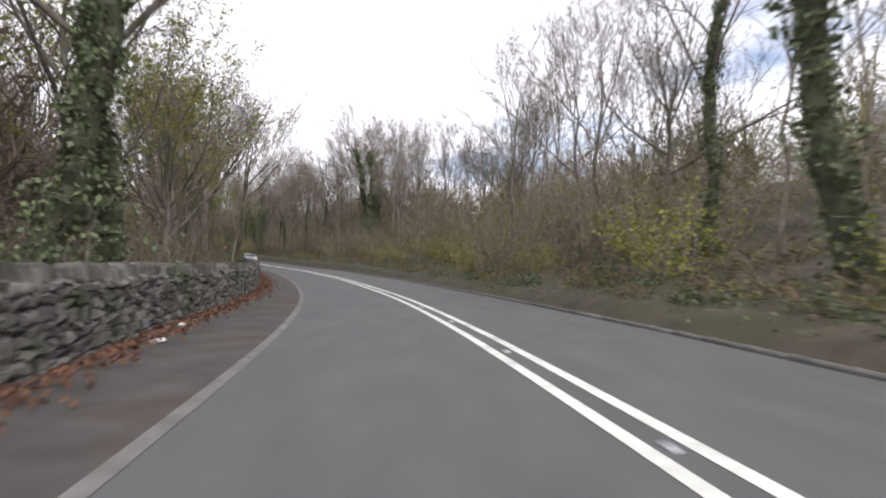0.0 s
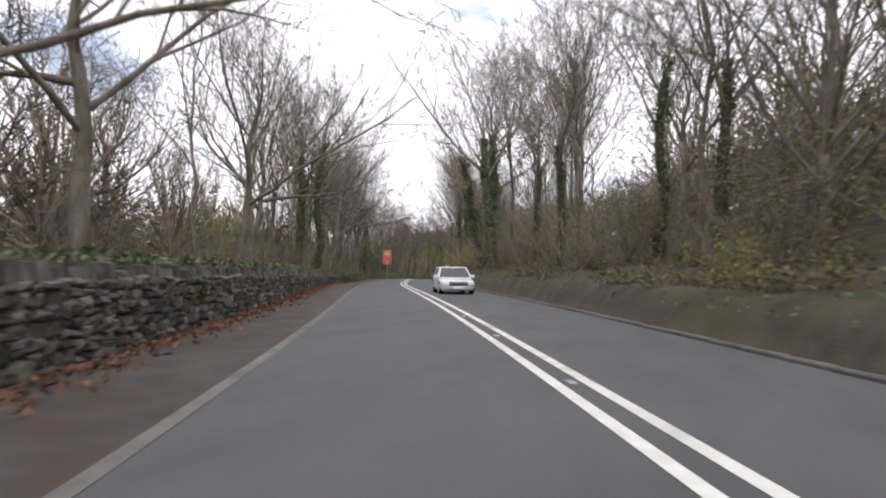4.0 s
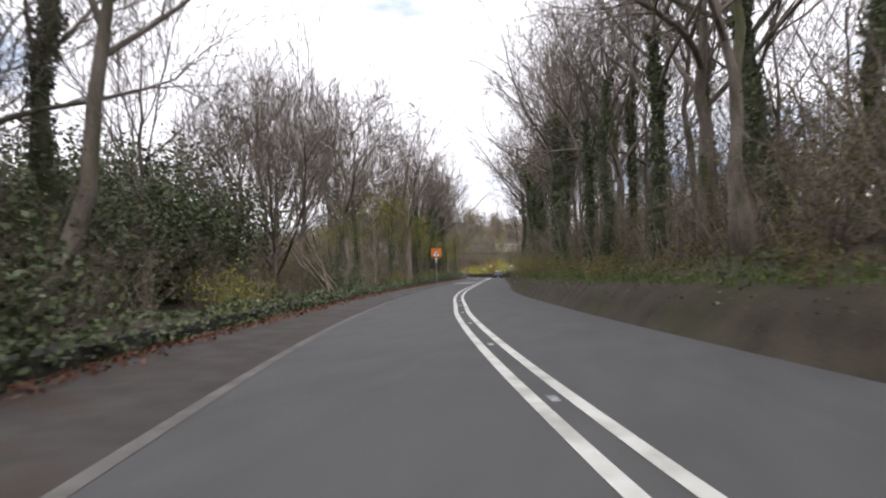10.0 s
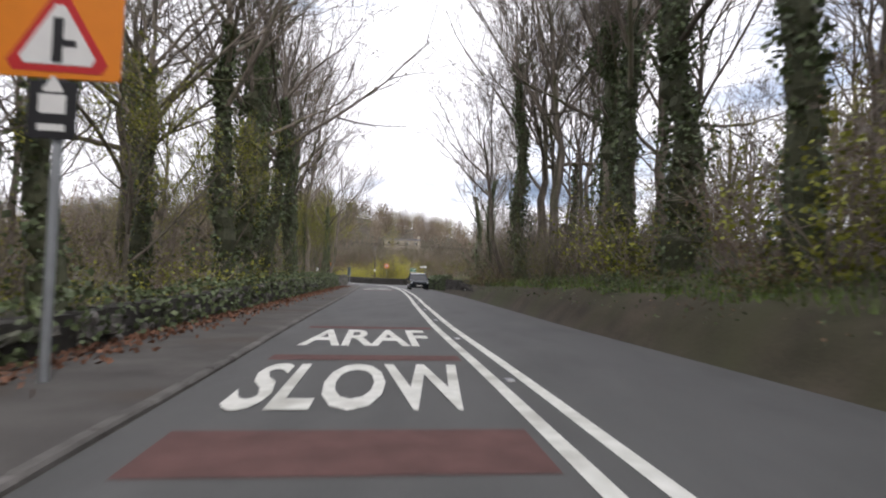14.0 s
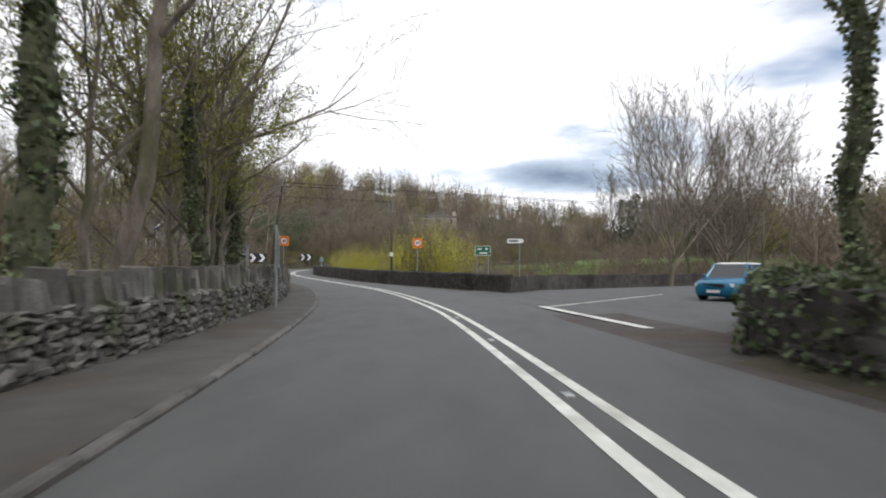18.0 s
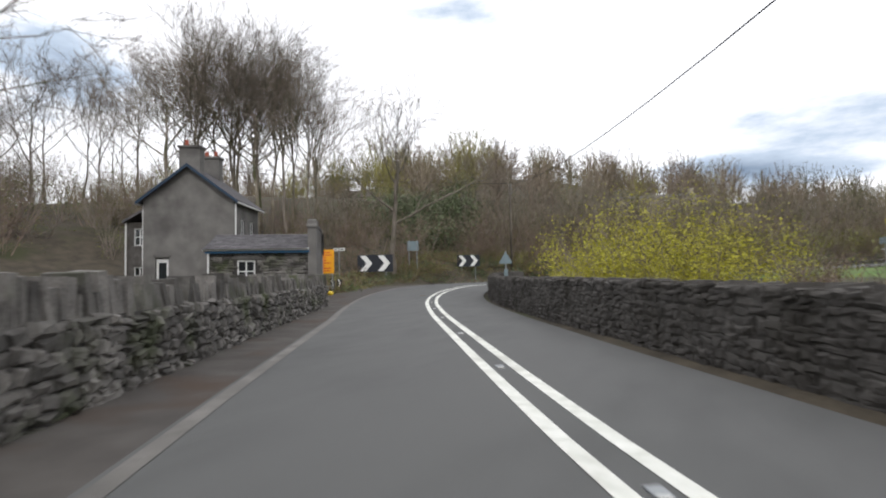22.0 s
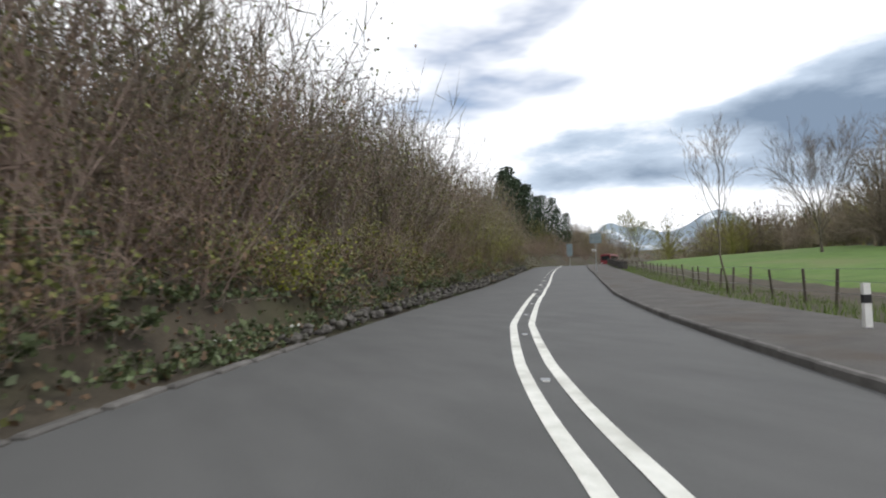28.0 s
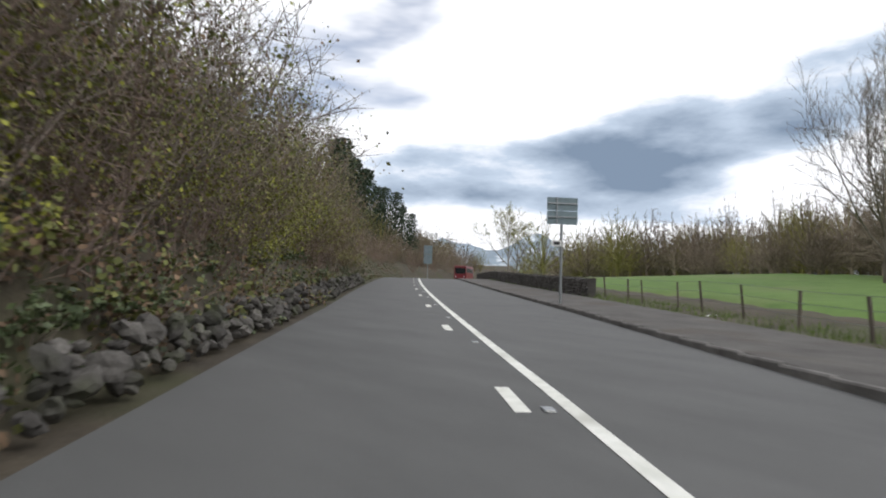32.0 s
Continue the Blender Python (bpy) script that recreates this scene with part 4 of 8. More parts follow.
bend_sign()
side_road_sign()
speed_sign(facing(327.8, -2.85, 0.02), 3.45, 0.68, "orange-backed forty limit sign on a thin post by the wall")
speed_sign(pose(-98.46, 308.5, ground_at(326), 0, 0, turn_at(326) - 6), 3.45, 0.72, "orange-backed forty limit sign behind the bend wall")
direction_sign()
chevron_board(pose(-131.8, 354.7, ground_at(378), 0, 0, 20), 2.95, 1.42, 1.15, "large two-chevron bend sign standing on the bank")
chevron_board(pose(-127.3, 364.8, ground_at(388), 0, 0, 14), 2.2, 1.13, 1.5, "large two-chevron bend sign set in the overgrown bank")
chevron_board(pose(-126.97, 340.23, ground_at(366), 0, 0, 130.6), 1.7, 1.12, 2.3, "two-chevron bend sign on tall pale posts beside the outhouse wall", way=-1)
for dx in (0.0, 0.42):
    chevron_board(pose(-129.2 + dx, 344.5 + dx * 0.4, ground_at(370), 0, 6, 20), 0.3, 0.7, 0.15, "small leaning chevron marker panel", 1, False)


def works_sign():
    r = sign_root("works_notice", pose(-128.25, 342.2, ground_at(368), 0, 0, 24), "orange roadworks notice board on a metal stand")
    plate_part(r, "board", rounded(1.36, 1.42, 0.05, 0, 1.96), SIGN_YELLOW, -0.05, 0.02, "orange board with dark lettering")
    g = random.Random(5)
    rows = []
    for k in range(8):
        w = g.uniform(0.55, 1.1) if k not in (2, 5) else g.uniform(0.3, 0.5)
        x = -w / 2
        while x < w / 2 - 0.05:
            ww = min(g.uniform(0.1, 0.26), w / 2 - x)
            rows.append((x + ww / 2, 2.46 - 0.155 * k, ww * 0.86, 0.06))
            x += ww
    bars(r, rows, SIGN_RED, -0.056)
    fr = Build()
    for x in (-0.55, 0.55):
        fr.tube([(x, 0, 0), (x, 0, 2.6)], 0.022, 8)
        fr.tube([(x, 0.7, 0), (x, 0, 1.6)], 0.018, 8)
    fr.tube([(-0.55, 0, 0.5), (0.55, 0, 0.5)], 0.018, 8)
    part("stand", fr, GALV, r)


def sandbag(x, y, z, a, s=1.0):
    b = Build()
    n, rings = 10, 7
    pts, rad = [], []
    for i in range(rings):
        u = i / (rings - 1)
        pts.append((0.25 * s * (u - 0.5) * 2, 0, 0.09 * s + 0.02 * math.sin(u * 9)))
        rad.append(s * (0.03 + 0.12 * math.sin(math.pi * min(max(u, 0.04), 0.96)) ** 0.6))
    b.tube(pts, rad, n)
    r = part("sandbag", b, YELLOW_BAG, smooth=True)
    r.matrix_world = pose(x, y, z, 0, 0, a)
    tagged(r, "bright yellow plastic sandbag weighing down a sign stand", "sandbag", "sandbags")


works_sign()
gz = ground_at(368)
for k, (dx, dy, dz) in enumerate(((-0.5, -0.1, 0.52), (-0.15, 0.05, 0.52), (0.35, -0.45, 0.0), (0.75, -0.3, 0.0), (-0.3, 0.5, 0.0))):
    sandbag(-128.2 + dx, 342.1 + dy, gz + dz, 30 * k)


def sign_back(m, tall, w, h, label, panels=1, shape="rect", extra=0.0):
    r = sign_root("road_sign", m, label)
    part("post", post(Build(), tall, 0.045, 0, 0.06), GALV, r)
    if shape == "tri":
        plate_part(r, "plate", tri(w, 0, tall - h), SIGN_BACK, -0.01, 0.02, "grey-green back of a triangular plate")
        part("post", post(Build(), tall * 0.55, 0.12, 0, 0.05, 0, 8), SIGN_BACK, r)
    else:
        for k in range(panels):
            hh = h / panels
            plate_part(r, "plate", rounded(w, hh * 0.96, 0.03, 0, tall - hh * (k + 0.5)), SIGN_BACK, -0.01, 0.02, "grey back of a road sign")
            part("rail", Build().box(w * 0.96, 0.03, 0.05, pose(0, -0.025, tall - hh * (k + 0.5))), GALV, r)
        part("rib", Build().box(0.04, 0.03, h, pose(-w * 0.18, -0.03, tall - h)), GALV, r)
    if extra:
        plate_part(r, "small_plate", rounded(0.36, 0.2, 0.03, -0.18, tall - h - extra), SIGN_WHITE, -0.01, 0.015)
        plate_part(r, "plate_mark", rounded(0.22, 0.1, 0.03, -0.18, tall - h - extra), SIGN_BLACK, -0.016, 0.004)


sign_back(facing(368.0, 4.95, 0.05, 0), 2.25, 0.74, 0.68, "grey-green back of a triangular warning sign behind the wall", shape="tri")
sign_back(pose(-83.6, 403.2, ground_at(443) + 0.05, 0, 0, turn_at(443)), 3.72, 1.08, 0.95, "grey back of a square road sign on a tall post", 2, extra=0.65)
sign_back(pose(-55, 440, ground_at(487) + 0.05, 0, 0, turn_at(487)), 3.9, 1.0, 2.2, "tall grey back of a narrow road sign", 2)


def route_sign():
    r = sign_root("route_sign", pose(-93.5, 304.3, JZ + 0.75, 0, 0, 12) @ Matrix.Scale(0.47, 4), "green route sign standing behind the junction wall")
    for x in (-0.8, 0.8):
        part("post", post(Build(), 5.8, 0.07, x, 0.07, -1.8), GALV, r)
    p = plate_part(r, "board", rounded(2.15, 1.35, 0.06, 0, 3.25), SIGN_WHITE, -0.02, 0.02)
    plate_part(p, "green_panel", rounded(2.05, 1.25, 0.06, 0, 3.25), SIGN_GREEN, -0.026)
    bars(p, [(-0.45, 3.4, 0.6, 0.2), (0.5, 3.4, 0.35, 0.25), (0.1, 2.85, 1.1, 0.18)], SIGN_WHITE, -0.032)


def finger_sign():
    r = sign_root("finger_sign", pose(-91.5, 300.9, JZ + 0.45, 0, 0, 8) @ Matrix.Scale(0.45, 4), "white fingerpost sign on a tall post by the junction")
    part("post", post(Build(), 6.7, 0.07, 0.6, 0.07, -1.2), GALV, r)
    p = plate_part(r, "board", [(-1.1, 4.85), (0.95, 4.85), (1.25, 5.2), (0.95, 5.55), (-1.1, 5.55)], SIGN_BLACK, -0.02, 0.02)
    plate_part(p, "white_panel", [(-1.05, 4.9), (0.93, 4.9), (1.19, 5.2), (0.93, 5.5), (-1.05, 5.5)], SIGN_WHITE, -0.026)
    bars(p, [(-0.2, 5.1, 1.2, 0.2)], SIGN_BLACK, -0.032)


route_sign()
finger_sign()


def route_plates():
    r = sign_root("route_plates", pose(-134.2, 353.0, ground_at(376), 0, 0, 22), "pair of small white route number plates on a low post")
    part("post", post(Build(), 3.2, 0.035, 0, 0.03), GALV, r)
    for x in (-0.26, 0.26):
        p = plate_part(r, "plate", rounded(0.48, 0.30, 0.07, x, 3.05), SIGN_BLACK, -0.02, 0.02)
        plate_part(p, "plate_face", rounded(0.43, 0.25, 0.06, x, 3.05), SIGN_WHITE, -0.026)
        bars(p, [(x, 2.99, 0.26, 0.11)], SIGN_BLACK, -0.032)


def blank_sign():
    r = sign_root("road_sign", pose(-130.5, 359.2, ground_at(384), 0, 0, 20), "grey back of a road sign on two thin posts")
    for x in (-0.35, 0.35):
        part("post", post(Build(), 3.9, 0.04, x, -0.04), GALV, r)
    plate_part(r, "plate", rounded(1.0, 0.85, 0.04, 0, 3.4), SIGN_BACK, 0.0, 0.02, "grey back of a sign plate")


route_plates()
blank_sign()


def marker_post(m):
    r = empty("marker_post", m, "short white verge marker post with a black band", "marker post", "marker posts")
    part("shaft", Build().box(0.11, 0.09, 0.95, pose(0, 0, -0.2), 0.95, 0.0), SIGN_WHITE, r)
    part("band", Build().box(0.115, 0.095, 0.14, pose(0, 0, 0.42)), SIGN_BLACK, r)
    return r


mp = marker_post(on_road(391.7, 6.5, 0.0))
copy_thing(mp, on_road(398.6, 6.4, 0.1))
copy_thing(mp, on_road(387.2, 5.2, 0.0))

# ---- poles and wires ----


def utility_pole(x, y, z, tall, lean_x=0.0, lean_y=0.0, box=False, label="weathered wooden utility pole with short arms"):
    m = pose(x, y, z)
    r = empty("utility_pole", m, label, "utility pole", "utility poles")
    top = Vector((lean_x, lean_y, tall))
    part("shaft", Build().tube([Vector((0, 0, -0.4)), top * 0.5, top], [0.115, 0.10, 0.085], 10), WOOD, r, smooth=True)
    for k in range(3):
        p = top * (0.97 - 0.045 * k)
        part("bracket", Build().box(0.36, 0.06, 0.07, pose(p.x, p.y, p.z)), GALV, r)
        part("insulator", Build().tube([(p.x + 0.16, p.y, p.z), (p.x + 0.16, p.y, p.z + 0.16)], [0.035, 0.025], 8), SIGN_BACK, r)
    if box:
        p = top * (2.3 / tall)
        part("notice", Build().box(0.28, 0.05, 0.36, pose(p.x, p.y - 0.16, p.z - 0.15)), SIGN_WHITE, r, "small white notice")
    return Vector((x, y, z)) + top


def wire(a, b, sag, label="thin black overhead wire"):
    n = 14
    pts = []
    for i in range(n + 1):
        u = i / n
        p = Vector(a).lerp(Vector(b), u)
        p.z -= sag * 4 * u * (1 - u)
        pts.append(p)
    tagged(part("overhead_wire", Build().tube(pts, 0.018, 5), CABLE), label, "wire", "overhead wires")


def ground_z(x, y):
    return float(terrain(np.array([x]), np.array([y]))[0])


p_l = utility_pole(-107.6, 303.4, ground_at(325), 6.6, 1.0, -0.4)
p_r = utility_pole(-101.3, 313.35, ground_at(331), 6.7, -0.12, 0.0, True)
p_3 = utility_pole(-124.5, 370.2, ground_z(-124.5, 370.2), 10.0 - ground_z(-124.5, 370.2))
p_5 = utility_pole(-70.0, 318.0, ground_z(-70.0, 318.0), 6.0)
wire(p_l, p_5, -0.2)
wire(p_l + Vector((0, 0, 0.25)), p_5 + Vector((0, 0, 0.6)), 0.1)
wire(p_r, p_3, 1.5)
wire(p_r, (-160, 300, 10), 0.6)
wire(p_3, (-150, 352, 11), 0.4)

# ---- the cottage ----
HZ = ground_at(364)


def quad_wall(b, x0, x1, z0, z1, y0, y1, holes=()):
    """A wall of thickness y0..y1 along x with rectangular openings (xa, xb, za, zb), in boxes butted end to end."""
    xs = sorted({x0, x1, *[h[0] for h in holes], *[h[1] for h in holes]})
    for xa, xb in zip(xs, xs[1:]):
        cuts = sorted([(h[2], h[3]) for h in holes if h[0] <= xa + 1e-6 and h[1] >= xb - 1e-6])
        z = z0
        for za, zb in cuts + [(z1, z1)]:
            if za > z:
                b.box(xb - xa, y1 - y0, za - z, pose((xa + xb) / 2, (y0 + y1) / 2, z))
            z = zb
    return b


def window_part(parent, x, z, w, h, y, rows=2, cols=2, name="window"):
    fr = Build()
    fr.box(w, 0.07, 0.07, pose(x, y, z)).box(w, 0.07, 0.07, pose(x, y, z + h - 0.07))
    for k in range(cols + 1):
        fr.box(0.06, 0.06, h - 0.14, pose(x - w / 2 + 0.03 + (w - 0.06) * k / cols, y, z + 0.07))
    for k in range(1, rows):
        fr.box(w - 0.12, 0.05, 0.05, pose(x, y, z + h * k / rows - 0.025))
    win = part(name, fr, WHITE_PAINT, parent, "white painted window")
    part("pane", Build().box(w - 0.08, 0.012, h - 0.1, pose(x, y + 0.01, z + 0.05)), GLASS, win, "dark reflecting glass")
    part("sill", Build().box(w + 0.14, 0.16, 0.06, pose(x, y - 0.06, z - 0.06)), KERB, win)
    return win


def slates(parent, p00, p10, p01, rows, cols, lift=0.02):
    """Overlapping slates over the roof plane p00 (eave) - p10 (eave end) - p01 (ridge)."""
    u, v = (p10 - p00), (p01 - p00)
    n = u.cross(v).normalized()
    if n.z < 0:
        n = -n
    w, h = u.length / cols, v.length / rows
    base = Build().box(w * 0.98, h * 1.25, 0.012).mesh("slate", SLATE)
    rot = Matrix((u.normalized(), v.normalized(), n)).transposed().to_4x4()
    for r in range(rows):
        for c in range(cols):
            o = new("slate", base)
            o.parent = parent
            q = p00 + u * ((c + 0.5) / cols) + v * ((r + 0.42) / rows) + n * lift
            o.matrix_local = Matrix.Translation(q) @ rot @ pose(0, 0, 0, -2.5, 0, 0)


def cottage():
    r = empty("cottage", pose(-136.2, 339.7, HZ, 0, 0, 25), "grey rendered stone cottage with blue bargeboards and slate roof", "house")
    W, E, A, L = 2.72, 6.05, 8.1, 4.6
    door = (-1.98, -1.2, 0.0, 2.5)
    g = Build()
    quad_wall(g, -W, W, -0.4, E, 0, 0.45, [door])
    g.add([(-W, 0, E), (W, 0, E), (0, 0, A), (-W, 0.45, E), (W, 0.45, E), (0, 0.45, A)], [(0, 1, 2), (5, 4, 3), (0, 2, 5, 3), (1, 4, 5, 2)])
    part("gable_wall", g, RENDERED, r)
    side = Build()
    wins = [(0.8, 1.6, 3.6, 4.9), (2.7, 3.5, 3.6, 4.9), (0.8, 1.6, 0.9, 2.3)]
    m = pose(W, 0.45, 0, 0, 0, 90)
    tmp = quad_wall(Build(), 0, L, -0.4, E, 0, 0.45, wins)
    side.add([m @ Vector(p) for p in tmp.v], tmp.f)
    part("side_wall", side, RENDERED, r)
    part("side_wall", Build().box(0.45, L, E + 0.4, pose(-W + 0.225, L / 2 + 0.45, -0.4)), RENDERED, r)
    part("rear_wall", Build().box(2 * W - 0.9, 0.45, E + 0.4, pose(0, L + 0.2, -0.4)), RENDERED, r)
    for xa, xb, za, zb in wins:
        w = window_part(r, 0, za, xb - xa, zb - za, 0, 2, 2)
        w.matrix_local = pose(W - 0.1, 0.45 + (xa + xb) / 2, 0, 0, 0, 90)
    d = part("door", Build().box(0.74, 0.08, 2.42, pose(-1.59, 0.16, 0.02)), WHITE_PAINT, r, "white door with a glazed upper half")
    part("pane", Build().box(0.46, 0.02, 1.2, pose(-1.59, 0.11, 1.0)), GLASS, d)
    part("lintel", Build().box(1.0, 0.06, 0.16, pose(-1.59, -0.02, 2.52)), KERB, r)
    over, dz = 0.32, 0.32 * (A - E) / W
    for sgn in (-1, 1):
        roof = Build()
        x1, z1 = sgn * (W + over), E - dz
        v = [(0, -0.3, A), (x1, -0.3, z1), (x1, L + 0.7, z1), (0, L + 0.7, A)]
        v += [(x, y, z + 0.1) for x, y, z in v]
        roof.add(v, [(0, 1, 2, 3), (7, 6, 5, 4), (0, 4, 5, 1), (1, 5, 6, 2), (2, 6, 7, 3), (3, 7, 4, 0)])
        rp = part("roof", roof, SLATE, r, "dark slate roof")
        brd = Build().add([(0, -0.36, A - 0.1), (x1, -0.36, z1 - 0.1), (x1, -0.36, z1 + 0.1), (0, -0.36, A + 0.1),
                           (0, -0.31, A - 0.1), (x1, -0.31, z1 - 0.1), (x1, -0.31, z1 + 0.1), (0, -0.31, A + 0.1)],
                          [(0, 1, 2, 3), (7, 6, 5, 4), (0, 4, 5, 1), (1, 5, 6, 2), (2, 6, 7, 3), (3, 7, 4, 0)])
        part("bargeboard", brd, NAVY_PAINT, r, "dark blue bargeboard")
        part("gutter", Build().tube([(x1, -0.3, z1 - 0.03), (x1, L + 0.7, z1 - 0.03)], 0.06, 8), WHITE_PAINT, r, "white gutter")
    for y, pots in ((0.45, 1), (L * 0.8, 2)):
        c = Build().box(1.25, 0.75, 2.0, pose(0, y, A - 0.85)).box(1.4, 0.9, 0.14, pose(0, y, A + 1.15))
        cp = part("chimney", c, RENDERED, r)
        for k in range(pots):
            part("chimney_pot", Build().tube([(-0.3 + 0.6 * k, y, A + 1.29), (-0.3 + 0.6 * k, y, A + 1.7)], [0.13, 0.1], 10), CLAY, cp, "red clay pot")
    part("downpipe", Build().tube([(W + 0.12, -0.06, 0), (W + 0.12, -0.06, E - 0.3)], 0.045, 8), WHITE_PAINT, r)
    part("downpipe", Build().tube([(-W - 0.1, 0.2, 0), (-W - 0.1, 0.2, E - 0.3)], 0.045, 8), WHITE_PAINT, r)
    wing = Build()
    tmp = quad_wall(Build(), -W - 1.4, -W, -0.4, 4.75, 0.9, 1.3, [(-W - 1.0, -W - 0.3, 3.3, 4.4), (-W - 1.0, -W - 0.3, 0.9, 2.0)])
    wing.add(tmp.v, tmp.f).box(0.4, 3.4, 5.15, pose(-W - 1.2, 3.0, -0.4))
    part("wing_wall", wing, STONE_DARK, r, "dark stone wing")
    for z in (3.3, 0.9):
        window_part(r, -W - 0.65, z, 0.7, 1.1, 1.0, 2, 2)
    part("wing_roof", Build().add([(-W - 1.6, 0.6, 4.7), (-W, 0.6, 5.6), (-W, 4.9, 5.6), (-W - 1.6, 4.9, 4.7), (-W - 1.6, 0.6, 4.85), (-W, 0.6, 5.75), (-W, 4.9, 5.75), (-W - 1.6, 4.9, 4.85)],
                                  [(0, 3, 2, 1), (4, 5, 6, 7), (0, 1, 5, 4), (1, 2, 6, 5), (2, 3, 7, 6), (3, 0, 4, 7)]), SLATE, r)
    part("downpipe", Build().tube([(-W - 1.45, 0.82, 0), (-W - 1.45, 0.82, 4.7)], 0.05, 8), WHITE_PAINT, r, "white downpipe")
    part("wing_chimney", Build().box(0.6, 0.6, 1.5, pose(-W - 1.0, 3.0, 4.9)).box(0.7, 0.7, 0.1, pose(-W - 1.0, 3.0, 6.4)), RENDERED, r)
    part("dormer_gable", Build().plate([(-W - 0.55, 6.05), (-W + 0.75, 6.05), (-W + 0.35, 7.1)], 1.6, pose(0, 1.3, 0)), WHITE_PAINT, r, "white painted dormer gable")


def outhouse():
    m = pose(-125.1, 336.5, HZ, 0, 0, 31)
    r = empty("outhouse", m, "low stone outhouse with slate roof and blue fascia board", "outbuilding")
    X0 = -4.55
    g = random.Random(4)
    opening = (-3.25, -2.43, 0.95, 2.02)
    wall = part("front_wall", quad_wall(Build(), X0, 0.0, -0.4, 2.35, 0.08, 0.5, [opening]), MORTAR, r)
    kinds = [stone_block(Build(), Matrix(), 0.3, 0.16, 0.08, g).mesh("stone", STONE_PIECE) for _ in range(6)]
    z = -0.1
    while z < 2.28:
        rh = min(g.uniform(0.11, 0.2), 2.34 - z)
        x = X0
        while x < -0.08:
            w = min(g.uniform(0.16, 0.45), -x)
            mid, zm = x + w / 2, z + rh / 2
            if not (opening[0] - 0.1 < mid < opening[1] + 0.1 and opening[2] - 0.1 < zm < opening[3] + 0.08):
                o = new("stone", g.choice(kinds))
                o.parent = wall
                o.matrix_local = pose(mid, 0.08, z, 0, g.uniform(-3, 3), 0) @ Matrix.Diagonal((w / 0.3 * 0.96, g.uniform(0.7, 1.1), rh / 0.16 * 0.94, 1))
            x += w
        z += rh
    window_part(r, -2.84, 0.95, 0.8, 1.06, 0.12, 2, 2)
    part("lintel", Build().box(1.1, 0.14, 0.2, pose(-2.84, 0.07, 2.05)), KERB, r)
    part("fascia", Build().box(4.7, 0.05, 0.2, pose(X0 / 2, -0.14, 2.33)), BLUE_PAINT, r, "blue fascia board")
    part("gutter", Build().tube([(X0 - 0.15, -0.2, 2.5), (0.05, -0.2, 2.5)], 0.06, 8), WHITE_PAINT, r, "white gutter")
    part("downpipe", Build().tube([(X0 + 0.05, -0.08, 0), (X0 + 0.05, -0.08, 2.4)], 0.045, 8), WHITE_PAINT, r)
    rf = Build().add([(X0 - 0.15, -0.25, 2.5), (0, -0.25, 2.5), (0, 2.1, 3.25), (X0 - 0.15, 2.1, 3.25), (X0 - 0.15, 4.2, 2.5), (0, 4.2, 2.5)], [(0, 1, 2, 3), (3, 2, 5, 4), (0, 3, 4), (1, 5, 2), (0, 4, 5, 1)])
    roof = part("roof", rf, SLATE, r)
    slates(roof, Vector((X0 - 0.15, -0.27, 2.5)), Vector((0, -0.27, 2.5)), Vector((X0 - 0.15, 2.1, 3.25)), 9, 16, 0.03)
    part("ridge", Build().tube([(X0 - 0.15, 2.1, 3.28), (0, 2.1, 3.28)], 0.09, 8), SLATE, r)
    part("side_wall", Build().box(0.4, 4.0, 2.7, pose(X0 + 0.2, 2.2, -0.4)), RENDERED, r)
    part("end_wall", Build().box(0.4, 3.75, 3.95, pose(0.2, 1.85, -0.4)), RENDERED, r, "tall dark rendered end wall")
    part("end_coping", Build().box(0.5, 3.9, 0.14, pose(0.2, 1.85, 3.55), chamfer=0.03), RENDERED, r)
    part("chimney_stub", Build().box(0.45, 0.9, 0.25, pose(0.2, 0.5, 3.69), chamfer=0.04), RENDERED, r)




def hillside_house(x, y, turn, wide, top):
    z = ground_z(x, y)
    r = empty("hillside_house", pose(x, y, z, 0, 0, turn), "long pale stone house half hidden on the wooded hill", "house")
    h, d = min(max(top - z, 3.0), 9.5), 5.0
    xs = [wide * (k / 4 - 0.375) for k in range(4)]
    part("wall", quad_wall(Build(), -wide / 2, wide / 2, -0.6, h, 0, 0.4, [(q - 0.6, q + 0.6, h - 1.7, h - 0.5) for q in xs]), PALE_RENDER, r, "pale stone front wall")
    for q in (-wide / 2 + 0.2, wide / 2 - 0.2):
        part("end_wall", Build().box(0.4, d - 0.8, h + 0.6, pose(q, d / 2, -0.6)), PALE_RENDER, r)
    part("rear_wall", Build().box(wide, 0.4, h + 0.6, pose(0, d - 0.2, -0.6)), PALE_RENDER, r)
    for q in xs:
        window_part(r, q, h - 1.7, 1.2, 1.2, 0.15, 2, 2)
    e = wide / 2 + 0.25
    part("roof", Build().add([(-e, -0.3, h), (e, -0.3, h), (e, d / 2, h + 0.8), (-e, d / 2, h + 0.8), (-e, d + 0.3, h), (e, d + 0.3, h)], [(0, 1, 2, 3), (3, 2, 5, 4), (0, 3, 4), (1, 5, 2), (0, 4, 5, 1)]), SLATE, r, "shallow slate roof")
    part("chimney", Build().box(1.0, 0.7, 1.3, pose(wide * 0.46, d / 2, h + 0.5)), PALE_RENDER, r)


cottage()
outhouse()
hillside_house(-111.5, 423, 8, 13.5, 14.0)

# ---- vehicles ----


